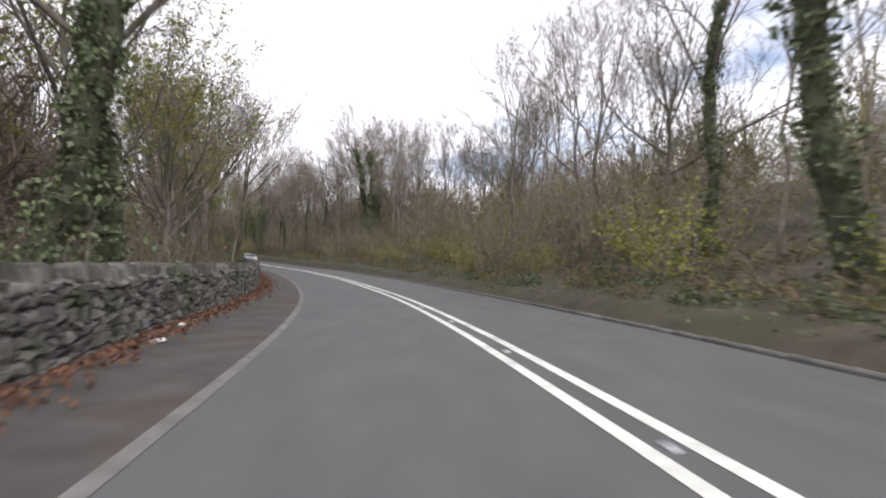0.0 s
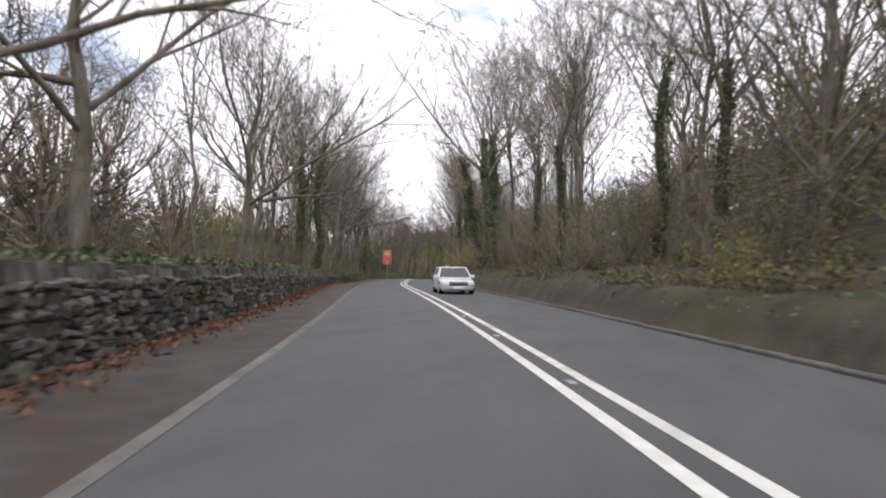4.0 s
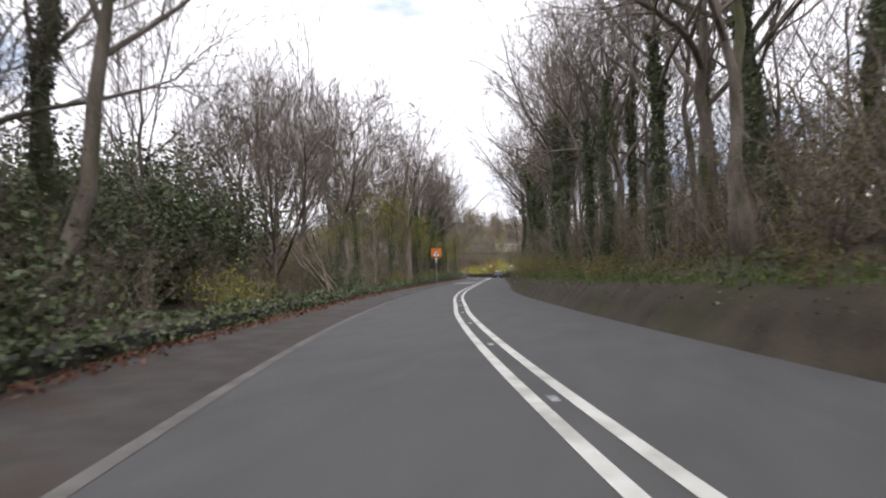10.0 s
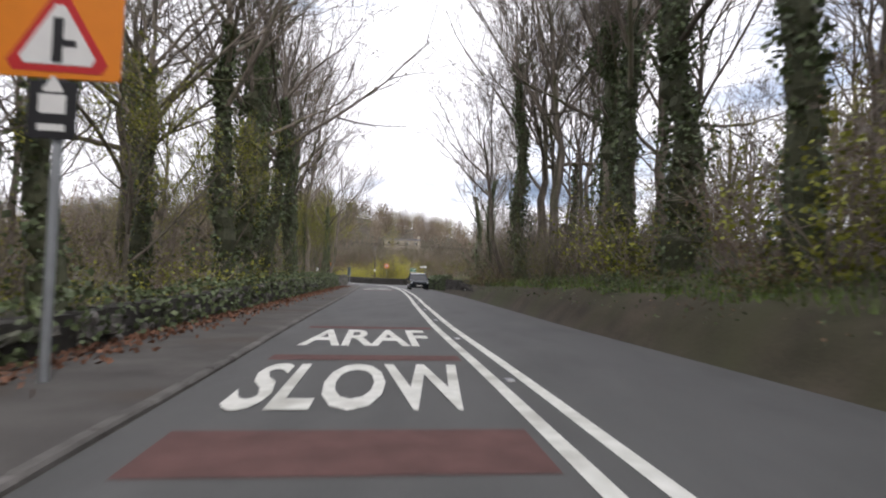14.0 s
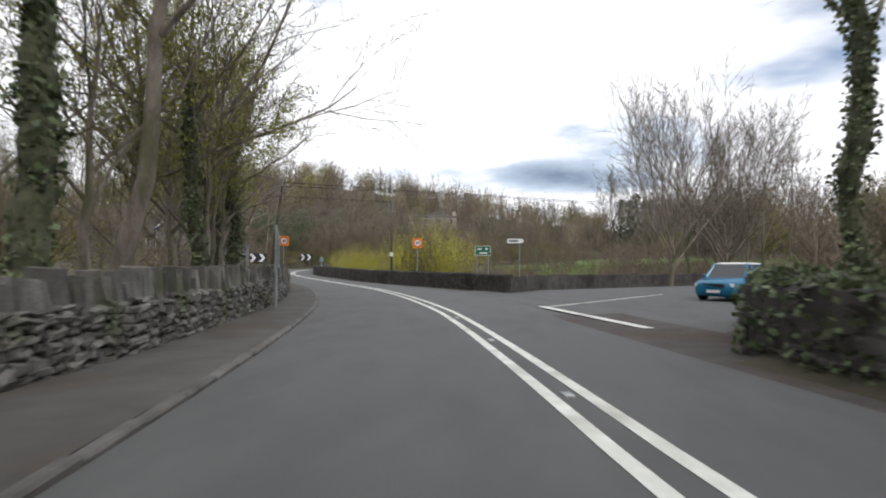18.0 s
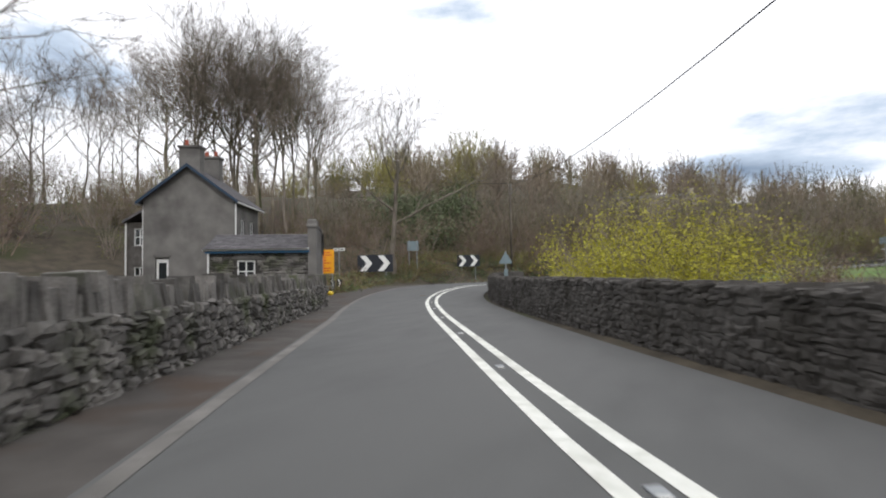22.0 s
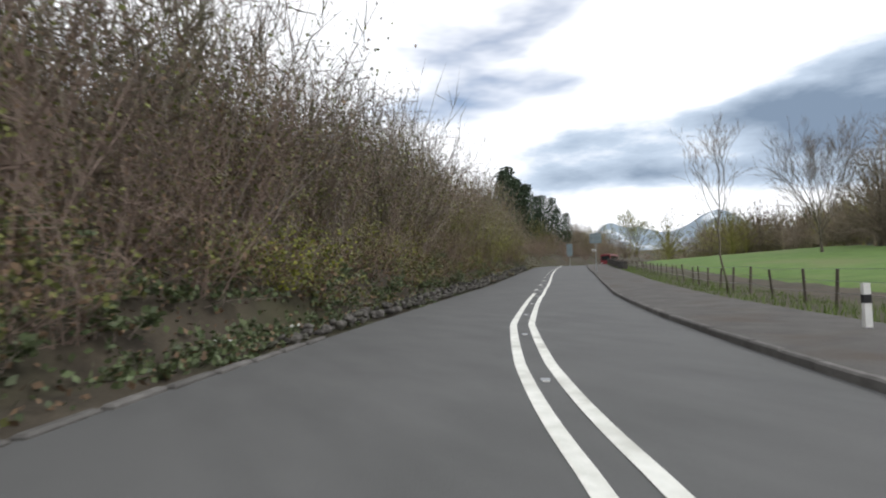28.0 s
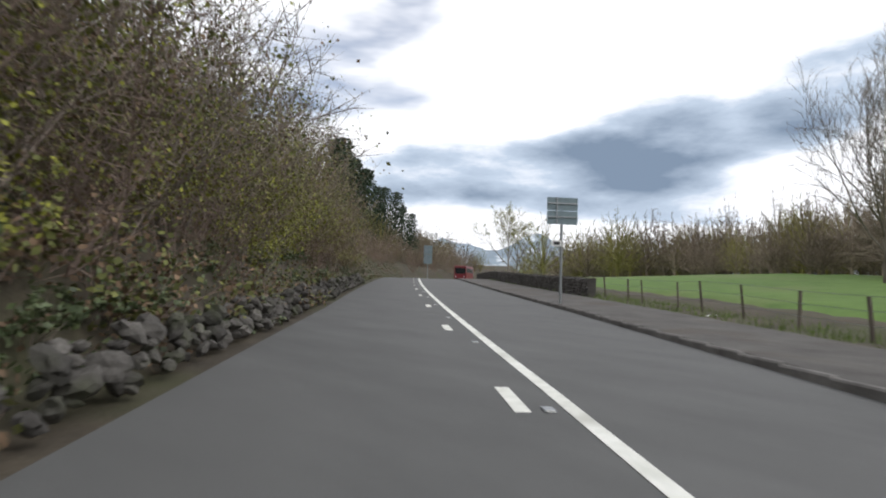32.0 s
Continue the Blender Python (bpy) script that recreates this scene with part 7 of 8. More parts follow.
for kind, s, n, size in (("brown", 330, -8.6, 0.9), ("scrub", 331, -10.5, 0.8), ("brown", 333.5, -9.0, 1.0), ("scrub", 336, -10.0, 0.9), ("copse", 337, -12.5, 0.6), ("brown", 339, -10.5, 1.0), ("copse", 342, -13.5, 0.6), ("scrub", 341, -11.2, 0.8)):
    plant_at(kind, s, n, size)
for kind, s, n, size in (("sapling", 339.2, 9.9, 0.95), ("sapling", 337.6, 10.4, 0.9), ("sapling", 336.7, 11.6, 0.95), ("copse", 337, 15, 0.7), ("copse_green", 344, 15, 0.6)):
    plant_at(kind, s, n, size)
for kind, x, y, size in (("laurel", -134.0, 374.0, 0.72), ("laurel", -138.5, 372.0, 0.6), ("thin", -129.4, 379.0, 0.66), ("thin", -131.0, 381.5, 0.72), ("thin", -127.6, 383.0, 0.62), ("thin", -133.0, 380.0, 0.68)):
    plant(kind, x, y, size)
# willow scrub inside the bend and beyond the junction
for s, n, size in ((338.6, 11.6, 1.12), (341.6, 12.8, 1.2), (337.0, 13.6, 1.05), (343.5, 11.8, 0.85), (355.3, 7.9, 0.8), (353.0, 9.8, 0.78), (358.0, 7.4, 0.45)):
    plant_at("yellow", s, n, size, None, 1.25)
for i in range(34):
    s = 316 + i * 1.9
    n = rng.uniform(9, 24)
    plant_at(rng.choice(("hazel", "brown", "fresh", "bramble")), s, n + (9 if s < 346 else 0), rng.uniform(0.6, 1.0) if s > 346 or n > 14 else 0.4)
spots = [(rng.choice(("scrub", "brown", "hazel")), -88 + i * 1.4 + rng.uniform(-3, 3), 309 + i * 1.25 + rng.uniform(-2, 7), rng.uniform(0.5, 0.9)) for i in range(36)]
spots += [spot(("scrub", "hazel", "brown"), 318 + i * 1.7, rng.uniform(20, 44), 0.7, 1.1) for i in range(40)]
thicken("scrub_junction", "tangled brown scrub beyond the junction walls", spots)
for i in range(16):
    plant(rng.choice(("mound", "bramble", "bramble")), -84 + i * 1.3 + rng.uniform(0, 2), 279 + i * 1.15 - rng.uniform(0.5, 3), rng.uniform(0.5, 0.8))

# the bank round the outside of the bend and along the last straight
for i in range(64):
    x, y = -135 + 11 * rng.random(), 347 + 22 * rng.random()
    plant(rng.choice(("mound", "mound", "bramble")), x, y, rng.uniform(0.6, 0.9))
for i in range(70):
    s = 382 + i * 0.75 + rng.uniform(-0.3, 0.3)
    plant_at(rng.choice(("mound", "bramble", "bramble")), s, float(EDGE_L(s)) - rng.uniform(1.9, 3.2) - (1.6 if s < 392 else 0), rng.uniform(0.85, 1.15))
for i in range(76):
    s = 373 + i * 1.25 + rng.uniform(-0.3, 0.3)
    plant_at(rng.choice(("mound", "bramble", "mound", "mound")), s, float(EDGE_L(s)) - (2.7 if s < 392 else 1.2) - rng.uniform(0, 0.8), rng.uniform(0.7, 0.95))
for i in range(100):
    s = 372 + i * 1.0 + rng.uniform(-0.5, 0.5)
    plant_at(rng.choice(("bramble", "brown", "mound", "bramble", "scrub")), s, float(EDGE_L(s)) - (4.6 if s < 392 else 2.3) - rng.uniform(0, 1.2), rng.uniform(0.6, 0.85))
for i in range(26):
    s = 404 + i * 2.3 + rng.uniform(-0.6, 0.6)
    plant_at(rng.choice(("copse", "sapling", "copse", "scrub")), s, float(EDGE_L(s)) - rng.uniform(5.5, 9.5), rng.uniform(1.05, 1.4))
for i in range(46):
    s = 380 + i * 2.0 + rng.uniform(-0.5, 0.5)
    plant_at(rng.choice(("scrub", "scrub", "hazel", "scrub")), s, float(EDGE_L(s)) - rng.uniform(3.4, 5.6) - (3 if s < 392 else 0), rng.uniform(0.95, 1.2))
for i in range(24):
    s = 390 + i * 1.8 + rng.uniform(-0.6, 0.6)
    plant_at(rng.choice(("copse", "scrub", "sapling", "scrub")), s, float(EDGE_L(s)) - rng.uniform(3.4, 5.2), rng.uniform(0.8, 1.1))
for i in range(22):
    s = 426 + i * 1.6 + rng.uniform(-0.5, 0.5)
    plant_at(rng.choice(("hedge", "hedge", "copse")), s, float(EDGE_L(s)) - rng.uniform(2.8, 4.4), rng.uniform(0.75, 1.0))
for i in range(44):
    s = 394 + i * 1.9 + rng.uniform(-0.5, 0.5)
    plant_at("sapling", s, float(EDGE_L(s)) - rng.uniform(4.6, 9.5), rng.uniform(1.0, 1.35))
for i in range(56):
    s = 394 + i * 1.5 + rng.uniform(-0.5, 0.5)
    plant_at(rng.choice(("scrub", "fresh", "scrub", "hazel", "mound")), s, float(EDGE_L(s)) - rng.uniform(1.9, 3.4), rng.uniform(0.55, 0.8))
spots = [spot(("scrub", "brown", "hazel", "scrub"), 465 + i * 1.6, -4.5 - rng.uniform(0, 9), 0.7, 1.1) for i in range(80)]
spots += [spot(("sapling", "scrub"), 385 + i * 2.0, float(EDGE_L(385 + i * 2.0)) - rng.uniform(11, 19), 0.8, 1.1) for i in range(48)]
spots += [(rng.choice(("scrub", "brown", "hazel", "bramble")), -152 + 30 * rng.random(), 358 + 40 * rng.random(), rng.uniform(0.8, 1.3)) for _ in range(46)]
cover = [spot(("mound", "bramble", "bramble"), s0, float(EDGE_L(s0)) - (2.3 if s0 < 384 else 1.4) - 5.5 * rng.random(), 0.65, 1.05) for s0 in np.arange(369, 396, 0.24)]
cover += [spot(("bramble", "mound", "bramble"), s0, float(EDGE_R(s0)) + rng.uniform(1.2, 5.5), 0.5, 0.9) for s0 in np.arange(6, 284, 2.3)]
cover += [spot(("fresh", "mound", "bramble"), s0, float(EDGE_R(s0)) + rng.uniform(4.0, 9.0), 0.6, 1.2) for s0 in np.arange(14, 78, 1.9)]
cover += [spot(("fresh", "bramble"), s0, float(EDGE_R(s0)) + rng.uniform(2.0, 4.5), 0.4, 0.7) for s0 in np.arange(150, 250, 5.2)]
spots += [(rng.choice(("copse", "scrub", "copse", "hazel")), -192 + 50 * rng.random(), 316 + 36 * rng.random(), rng.uniform(0.9, 1.4)) for _ in range(70)]
spots = [p for p in spots if (p[1] + 138) ** 2 + (p[2] - 343) ** 2 > 110 and not (p[1] > -150 and p[2] < 352 and p[2] > 312 and p[1] > -146)]
thicken("undergrowth_bank", "dense brown scrub and saplings covering the bank", spots)
for s, n, size in ((428, -4.6, 0.8), (434, -4.8, 0.9), (440, -4.8, 0.9), (447, -4.8, 0.9), (455, -4.6, 0.9)):
    plant_at("fresh", s, n, size)

cover += [(rng.choice(("bramble", "mound")), rng.uniform(-131.0, -127.5), rng.uniform(358.0, 363.0), rng.uniform(0.4, 0.65)) for _ in range(26)]
cover = [p for p in cover if (p[1] + 127.1) ** 2 + (p[2] - 363.5) ** 2 > 3.6 and (p[1] + 131.8) ** 2 + (p[2] - 353.6) ** 2 > 4.0]
keep, CLEAR = CLEAR, []
thicken("ground_cover", "low brambles and ivy covering the roadside banks", cover, -1.0)
CLEAR = keep

# ---- far woods, meadow hedge and mountains ----


def far_tree(seed, h, low=0.12, broad=0.40):
    """A domed crown of forking branches and fine twigs, from near the ground up, for woods that stay far off."""
    g = random.Random(seed)
    b = Build()
    fork = h * low
    b.tube([(0, 0, -0.5), (0, 0, fork), (g.uniform(-.5, .5), g.uniform(-.5, .5), h * 0.7)], [0.22, 0.17, 0.06], 4, cap=False)
    wide = h * broad * g.uniform(0.85, 1.15)
    for i in range(40):
        a, u = i * 2.4 + g.uniform(-0.4, 0.4), (i + g.random()) / 40
        el = math.asin(min(1.0, 0.02 + 0.98 * u))
        tip = Vector((math.cos(a) * math.cos(el) * wide, math.sin(a) * math.cos(el) * wide, fork + (h - fork) * (0.06 + 0.94 * math.sin(el)))) * g.uniform(0.78, 1.06)
        root = Vector((0, 0, max(0.1, fork * 0.5 + (tip.z - fork) * g.uniform(0.1, 0.45))))
        mid = root.lerp(tip, 0.5) + Vector((0, 0, h * 0.03))
        cone(b, root, mid + (mid - root) * 0.3, 0.08)
        cone(b, mid, tip, 0.055)
        for k in range(9):
            p = root.lerp(tip, 0.35 + 0.65 * g.random() ** 0.8)
            d = ((tip - root).normalized() * 0.8 + Vector((g.uniform(-1, 1), g.uniform(-1, 1), g.uniform(-0.8, 1.0)))).normalized()
            cone(b, p, p + d * h * g.uniform(0.05, 0.12), 0.05)
    return np.array(b.v), b.f


def far_woods(name, label, spots, mats, seed, lo=9, hi=15):
    """Woods past counting; each tree takes one of the materials."""
    g = random.Random(seed)
    kinds = [far_tree(seed + k, 12) for k in range(4)]
    bushes = [far_tree(seed + 20 + k, 12, 0.03, 0.75) for k in range(2)]
    heaps = [Build() for _ in mats]
    bad = blocked(np.array([p[0] for p in spots]), np.array([p[1] for p in spots]), 6.0)
    for x, y, *size in [p for p, q in zip(spots, bad) if not q]:
        under = not size and g.random() < 0.4
        v, f = g.choice(bushes if under else kinds)
        b = heaps[min(int(g.random() ** 1.5 * len(mats)), len(mats) - 1)]
        s, a = (size[0] if size else g.uniform(4, 6) if under else g.uniform(lo, hi)) / 12, g.uniform(0, 6.28)
        c, d = math.cos(a) * s, math.sin(a) * s
        z = ground_z(x, y)
        w = np.stack([v[:, 0] * c - v[:, 1] * d + x, v[:, 0] * d + v[:, 1] * c + y, v[:, 2] * s + z], 1)
        k = len(b.v)
        b.v.extend(map(tuple, w.tolist()))
        b.f.extend(tuple(i + k for i in q) for q in f)
    root = empty(name, Matrix(), label, "woodland", kind="stuff")
    for b, mat in zip(heaps, mats):
        if b.v:
            tagged(part("trees", b, mat, root), kind="stuff")
    return root


WOODS = (FARWOOD, FARWOOD_DARK, FARWOOD_OLIVE)
g = random.Random(31)
spots = [(-240 + 195 * g.random(), 385 + 165 * g.random()) for _ in range(520)]
spots = [(x, y) for x, y in spots if x < -128 or (y - 400) > (x + 118) * 0.95 + 18]
far_woods("far_woods_hill", "brown bare woodland on the hill beyond the bend", spots + [(-144, 414, 16), (-150, 420, 14), (-138, 410, 13)], WOODS, 41, 9, 14)
hedge = [Vector(p) for p in ((20, 510), (6, 474), (5, 440), (-8, 412), (-18, 392), (-32, 372), (-48, 350), (-56, 330))]
spots = []
for a, b in zip(hedge, hedge[1:]):
    spots += [tuple(a.lerp(b, g.random()) + Vector((g.uniform(-2, 16), g.uniform(-10, 5)))) for _ in range(46)]
spots += [(g.uniform(0, 110), g.uniform(380, 520)) for _ in range(45)]
spots += [(g.uniform(-48, 0), g.uniform(332, 370)) for _ in range(60)] + [(g.uniform(-40, 40), g.uniform(300, 345)) for _ in range(50)]
spots = [(x, y) for x, y in spots if (y - 400) < (x + 100) * 0.9 - 14 and (y < 372 or x > -60)]
spots += [(g.uniform(-54, -8), g.uniform(336, 392), g.uniform(11, 17)) for _ in range(46)]
edge = [Vector(p) for p in ((-62, 366), (-55, 384), (-46, 398), (-28, 412), (0, 438), (26, 470))]
for k, (a, b) in enumerate(zip(edge, edge[1:])):
    spots += [(*(a.lerp(b, g.random()) + Vector((1, -0.5)).normalized() * g.uniform(0, 14)), g.uniform(11, 16) - 1.2 * k) for _ in range(15)]
    spots += [(*(a.lerp(b, g.random()) + Vector((g.uniform(-2, 3), g.uniform(-3, 2)))), g.uniform(4, 6)) for _ in range(12)]
spots = [p for p in spots if stations(np.array([p[0]]), np.array([p[1]]))[1][0] > 24]
far_woods("far_woods_valley", "brown bare woodland beyond the meadow", spots, WOODS, 47, 8, 14)
spots = [(-60 - 90 * g.random(), 20 + 250 * g.random()) for _ in range(150)]
spots += [(-105 - 90 * g.random(), 190 + 150 * g.random()) for _ in range(150)]
spots = [(x, y) for x, y in spots if x < -32 - y * 0.36 - 8]
spots += [tuple(at(s, float(WALL_L(s)) - g.uniform(9, 40), 0).xy) for s in [g.uniform(-5, 190) for _ in range(230)]]
spots += [(*at(s, float(WALL_L(s)) - g.uniform(12, 45), 0).xy, g.uniform(5, 9)) for s in [g.uniform(240, 330) for _ in range(90)]]
spots += [(*at(s, float(WALL_L(s)) - g.uniform(12, 45), 0).xy, g.uniform(5, 8)) for s in [g.uniform(185, 240) for _ in range(50)]]
far_woods("far_woods_left", "bare woodland fading into the distance beyond the wall", spots, WOODS, 53, 9, 15)
spots = [tuple(at(g.uniform(70, 275), g.uniform(18, 55)).xy) for _ in range(170)] + [tuple(at(g.uniform(-10, 110), g.uniform(18, 75)).xy) for _ in range(150)]
far_woods("far_woods_right", "bare woodland climbing the slope above the bank", spots, WOODS, 59, 8, 12)
spots = [tuple(at(g.uniform(466, 660), g.uniform(-34, -8)).xy) for _ in range(150)] + [tuple(at(g.uniform(520, 690), g.uniform(11, 60)).xy) for _ in range(110)]
far_woods("far_woods_end", "brown woodland at the end of the straight road", spots, WOODS, 61, 8, 13)


def mountains():
    """Far hills with two peaks, the higher one dusted with snow."""
    b = Build()
    n, rows = 110, 7
    for i in range(n + 1):
        az = 24 + 62 * i / n
        a = radians(az)
        h = 205 + 26 * math.sin(i * 0.13 + 2) + 105 * math.exp(-((az - 44.8) / 1.5) ** 2) + 55 * math.exp(-((az - 47.5) / 1.6) ** 2) + 150 * math.exp(-((az - 54.6) / 2.6) ** 2) + 40 * math.exp(-((az - 62) / 6) ** 2)
        for k in range(rows):
            u = k / (rows - 1)
            d = 3200 + 900 * u + 130 * noise.noise(Vector((i * 0.3, k * 0.9, 0))) * (1 - u)
            z = -20 + (h + 20) * u ** 0.8 + 30 * noise.noise(Vector((i * 0.4, k * 1.3, 7))) * math.sin(math.pi * u) + 9 * noise.noise(Vector((i * 0.9, 3, 0))) * u
            b.v.append((-110 + math.sin(a) * d, 380 + math.cos(a) * d, z))
    for i in range(n):
        b.f += [(i * rows + k, (i + 1) * rows + k, (i + 1) * rows + k + 1, i * rows + k + 1) for k in range(rows - 1)]
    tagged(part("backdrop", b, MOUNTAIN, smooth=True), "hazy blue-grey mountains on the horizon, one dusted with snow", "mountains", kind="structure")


mountains()

# ---- meadow fence ----
fence = empty("fence", Matrix(), "rough wooden post and wire fence along the meadow", "fence")
fp = Build().box(0.065, 0.065, 1.1, pose(0, 0, -0.15), 0.85).mesh("post", WOOD)
tops = []
for k in range(42):
    s = 399 + 2.1 * k + rng.uniform(-0.4, 0.4)
    p = at(s, float(EDGE_R(s)) + 4.4)
    z = ground_z(p.x, p.y)
    o = new("post", fp)
    o.parent = fence
    o.matrix_world = pose(p.x, p.y, z, rng.uniform(-5, 5), rng.uniform(-5, 5), rng.uniform(0, 90))
    tops.append(Vector((p.x, p.y, z)))
for h in (0.35, 0.65, 0.95):
    part("wire", Build().tube([p + Vector((0, 0, h)) for p in tops], 0.006, 3), GALV, fence)

# ---- loose leaves, ground ivy, grass and litter ----


def scatter(name, label, spots, mat, size, seed, tilt=1.0):
    g = random.Random(seed)
    b = Build()
    for p in spots:
        leaf_quads(b, g, p, size)
    return tagged(part(name, b, mat), label, "ground cover", kind="stuff")


g = random.Random(77)
spots = []
for _ in range(9000):
    s = g.uniform(0, 135)
    w = float(WALL_L(s))
    spots.append(at(s, w + 0.12 + abs(g.gauss(0, 0.35)), 0.03 + 0.05 * g.random()))
for _ in range(6000):
    s = g.uniform(200, 290)
    spots.append(at(s, float(WALL_L(s)) + 0.1 + abs(g.gauss(0, 0.4)), 0.09 + 0.04 * g.random()))
for _ in range(3500):
    s = g.uniform(135, 200)
    spots.append(at(s, float(WALL_L(s)) + 0.1 + abs(g.gauss(0, 0.3)), 0.04 + 0.04 * g.random()))
scatter("fallen_leaves", "drift of reddish-brown fallen leaves along the wall", spots, LITTER, 0.10, 5)

spots = []
for _ in range(14000):
    s = g.uniform(128, 286)
    h = float(WALL_H(s))
    k = g.random()
    if k < 0.55:
        spots.append(at(s, float(WALL_L(s)) + 0.05 + 0.22 * g.random(), h * g.random() * 1.05))
    else:
        spots.append(at(s, float(WALL_L(s)) - 0.5 * g.random(), h + 0.13 * g.random() * (1 + math.sin(s * 1.3)) + 0.02))
for _ in range(2500):
    s = g.uniform(60, 128)
    spots.append(at(s, float(WALL_L(s)) - 0.4 * g.random(), float(WALL_H(s)) + 0.05 + 0.2 * g.random()))
for k in range(4200):
    a, b = CORNER_WALL[k % (len(CORNER_WALL) - 1)], CORNER_WALL[k % (len(CORNER_WALL) - 1) + 1]
    d = (b - a).normalized()
    up = g.random()
    spots.append(a.lerp(b, g.random()) + Vector((-d.y, d.x, 0)) * (0.06 + 0.14 * g.random() if up < 0.35 else -0.45 * g.random()) + Vector((0, 0, 1.05 * g.random() if up < 0.35 else 1.05 + 0.3 * g.random() ** 2)))
scatter("wall_ivy", "dense ivy leaves covering the low wall", spots, IVY, 0.13, 6)

xs, ys, up = [], [], []
for _ in range(24000):
    s = g.uniform(-5, 285)
    p = at(s, float(EDGE_R(s)) + 0.55 + 4.6 * g.random() ** 1.2)
    xs.append(p.x), ys.append(p.y), up.append(0.03 + 0.16 * g.random())
zs = terrain(np.array(xs), np.array(ys))
spots = [Vector((x, y, float(z) + u)) for x, y, z, u in zip(xs, ys, zs, up)]
scatter("bank_ivy", "ivy and ground cover over the roadside bank", spots[:15000], IVY, 0.085, 7)
scatter("bank_leaves", "dead leaves lying on the roadside bank", spots[15000:], BROWNLEAF, 0.06, 8)
xs, ys, up = [], [], []
for _ in range(16000):
    s = g.uniform(370, 520)
    p = at(s, float(EDGE_L(s)) - 0.7 - (1.9 if s < 384 else 0.0) - 4.0 * g.random() ** 1.3)
    xs.append(p.x), ys.append(p.y), up.append(0.03 + 0.2 * g.random())
zs = terrain(np.array(xs), np.array(ys))
spots = [Vector((x, y, float(z) + u)) for x, y, z, u in zip(xs, ys, zs, up)]
scatter("steep_bank_ivy", "ivy and nettles over the steep bank", spots[:10000], IVY, 0.13, 9)
scatter("steep_bank_leaves", "dead leaves and bracken on the steep bank", spots[10000:], BROWNLEAF, 0.13, 10)
xs, ys, up = [], [], []
for _ in range(11000):
    s = g.uniform(371, 396)
    p = at(s, float(EDGE_L(s)) - 1.9 - 5.5 * g.random())
    xs.append(p.x), ys.append(p.y), up.append(0.04 + 0.3 * g.random())
zs = terrain(np.array(xs), np.array(ys))
spots = [Vector((x, y, float(z) + u)) for x, y, z, u in zip(xs, ys, zs, up)]
scatter("bend_bank_ivy", "ivy and grass growing round the bend sign", spots[:4500], IVY, 0.10, 11)
scatter("bend_bank_weeds", "olive weeds on the bank round the bend sign", spots[4500:8000], OLIVE, 0.10, 12)
scatter("bend_bank_leaves", "dead bracken on the bank round the bend sign", spots[8000:], BROWNLEAF, 0.12, 13)

b = Build()
ss = [g.uniform(120, 262) for _ in range(11000)]
pp = [at(s, float(EDGE_R(s)) + 0.95 + 3.4 * g.random() ** 1.5) for s in ss]
for p, z in zip(pp, terrain(np.array([p.x for p in pp]), np.array([p.y for p in pp]))):
    a, h = g.uniform(0, 6.28), g.uniform(0.12, 0.42)
    w, q = Vector((math.cos(a), math.sin(a), 0)) * 0.016, Vector((p.x, p.y, float(z) - 0.02))
    b.add([q - w, q + w, q + Vector((g.uniform(-.16, .16), g.uniform(-.16, .16), h))], [(0, 1, 2)])
tagged(part("bank_grass", b, BLADE), "tufts of green grass along the top of the bank", "grass", kind="stuff")

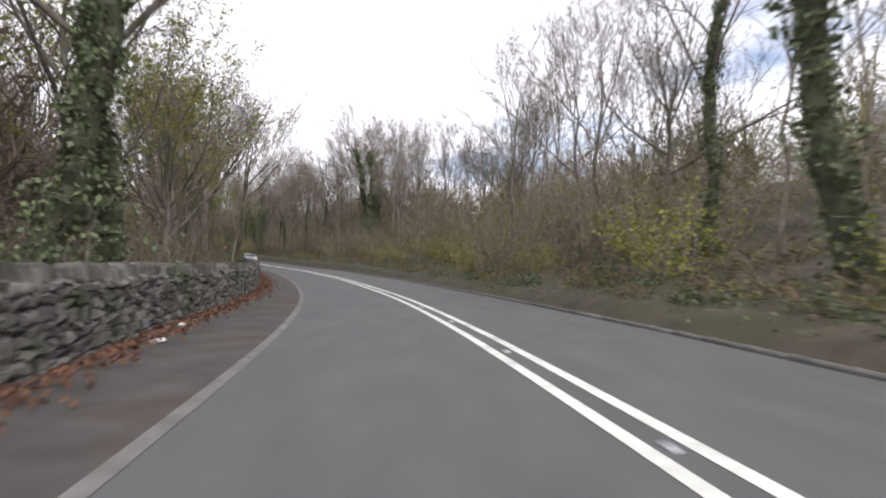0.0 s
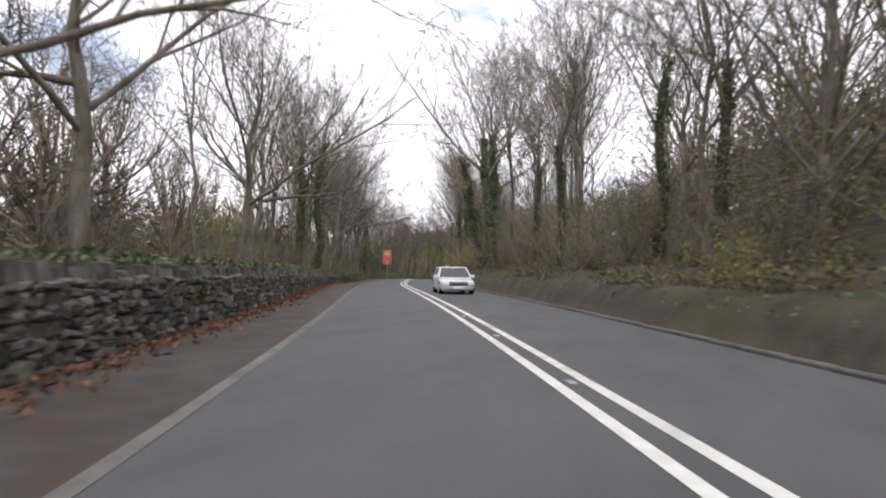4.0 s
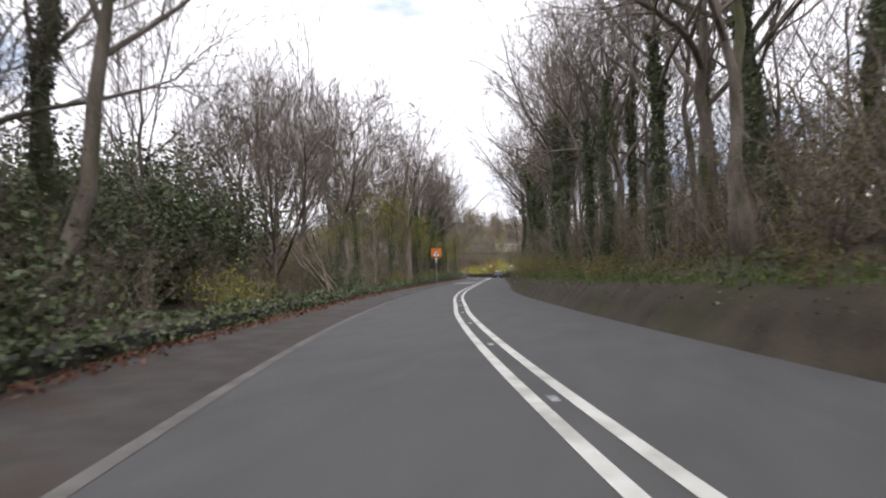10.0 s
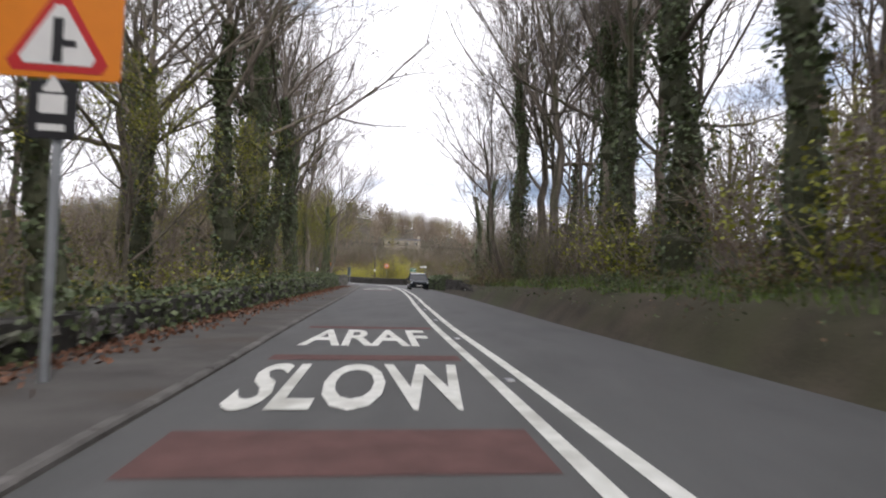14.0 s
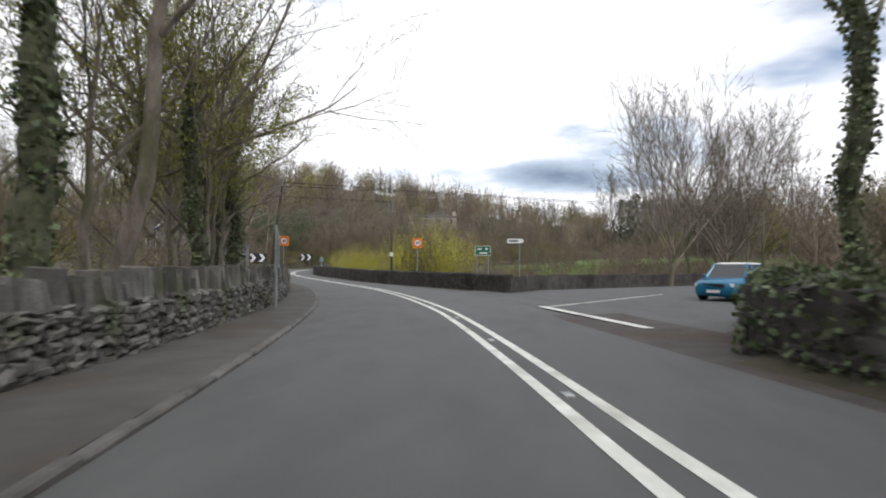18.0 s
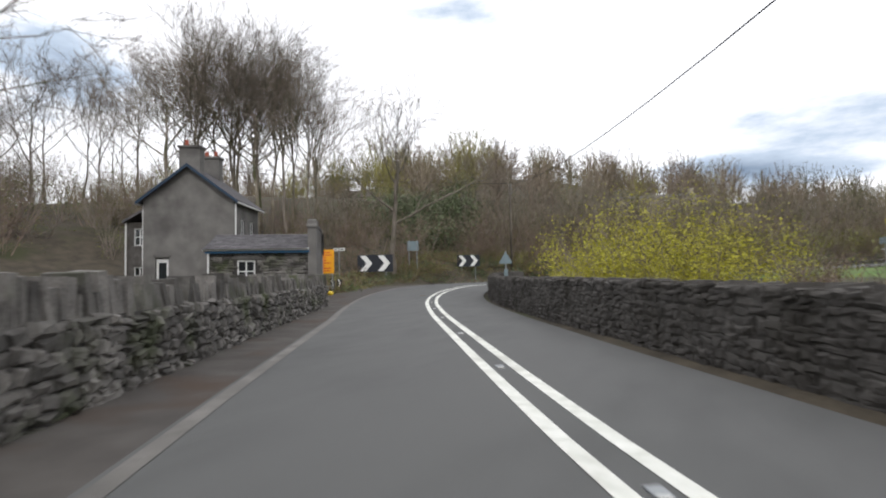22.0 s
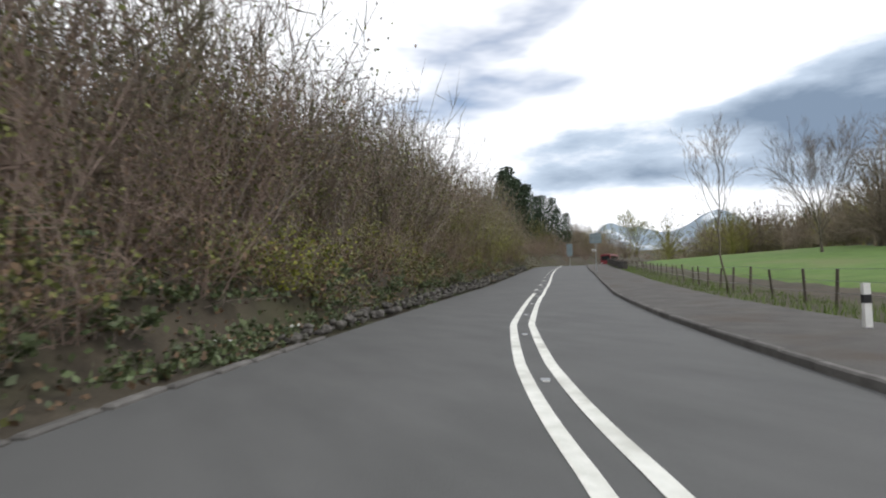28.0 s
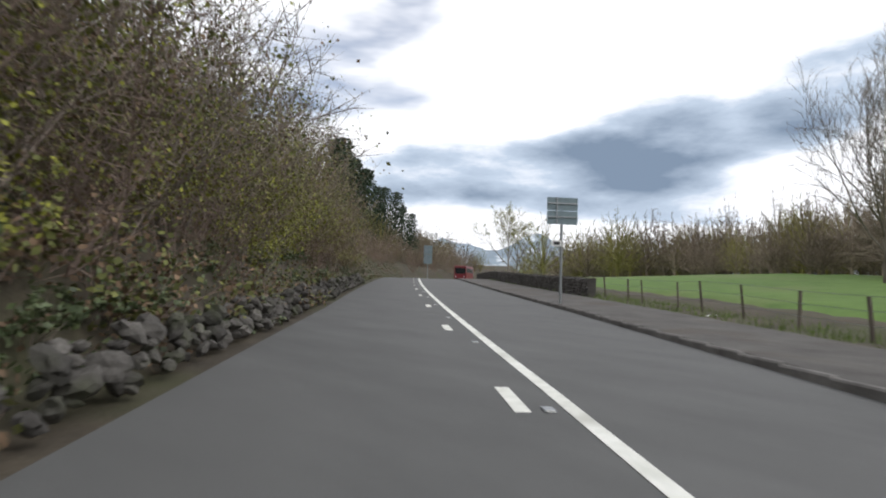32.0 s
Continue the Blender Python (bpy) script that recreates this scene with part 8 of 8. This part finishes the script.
b = Build()
for k in range(26000):
    if k < 15000:
        s = g.uniform(380, 480)
        p = at(s, float(EDGE_R(s)) + 3.0 + 2.4 * g.random())
    elif k < 20000:
        s = g.uniform(313, 373)
        p = at(s, float(WALL_R(s)) + 0.5 + 1.2 * g.random())
    else:
        s = g.uniform(360, 384)
        p = at(s, float(EDGE_L(s)) - 2.6 - 1.2 * g.random())
    a, h = g.uniform(0, 6.28), g.uniform(0.08, 0.34)
    w = Vector((math.cos(a), math.sin(a), 0)) * 0.012
    z = p + Vector((0, 0, -0.03))
    b.add([z - w, z + w, z + Vector((g.uniform(-.1, .1), g.uniform(-.1, .1), h))], [(0, 1, 2)])
tagged(part("rough_grass", b, BLADE), "rough tufts of grass along walls and footway", "grass", kind="stuff")


def litter(s, n, size, seed, dz=0.02):
    g = random.Random(seed)
    b = Build()
    for i in range(5):
        for j in range(5):
            b.v.append(((i - 2) * size * 0.25 + g.uniform(-.05, .05) * size, (j - 2) * size * 0.2 + g.uniform(-.05, .05) * size, size * 0.3 * g.random()))
    b.f += [(i * 5 + j, i * 5 + j + 5, i * 5 + j + 6, i * 5 + j + 1) for i in range(4) for j in range(4)]
    o = part("litter", b, SIGN_WHITE)
    p = at(s, n)
    o.matrix_world = pose(p.x, p.y, max(ground_z(p.x, p.y), p.z) + dz, 0, 0, 40 * seed)
    tagged(o, "crumpled scrap of white litter on the verge", "litter", "scraps of litter")


for k, (s, n, size) in enumerate(((9.5, -3.3, 0.22), (12, -3.6, 0.2), (121, -3.9, 0.2), (231, 5.9, 0.25), (226, 5.6, 0.25), (262, -3.6, 0.2), (267, 5.0, 0.25),
                                  (398, -4.7, 0.4), (401, -4.5, 0.4), (391, -5.0, 0.5), (440, 9.5, 0.25), (330, 5.0, 0.2))):
    litter(s, n, size, k + 1)

b = Build()
b.tube([(-0.3, 0, 0.03), (-0.05, 0.04, 0.05), (0.18, 0.0, 0.03), (0.34, 0.06, 0.025)], [0.012, 0.018, 0.014, 0.006], 5)
b.tube([(0.0, 0.03, 0.05), (0.16, 0.14, 0.04)], [0.01, 0.004], 4)
o = part("fallen_branch", b, BARK)
o.matrix_world = on_road(365.4, 0.55, 0.0, 60)
tagged(o, "short broken branch lying on the asphalt", "branch")
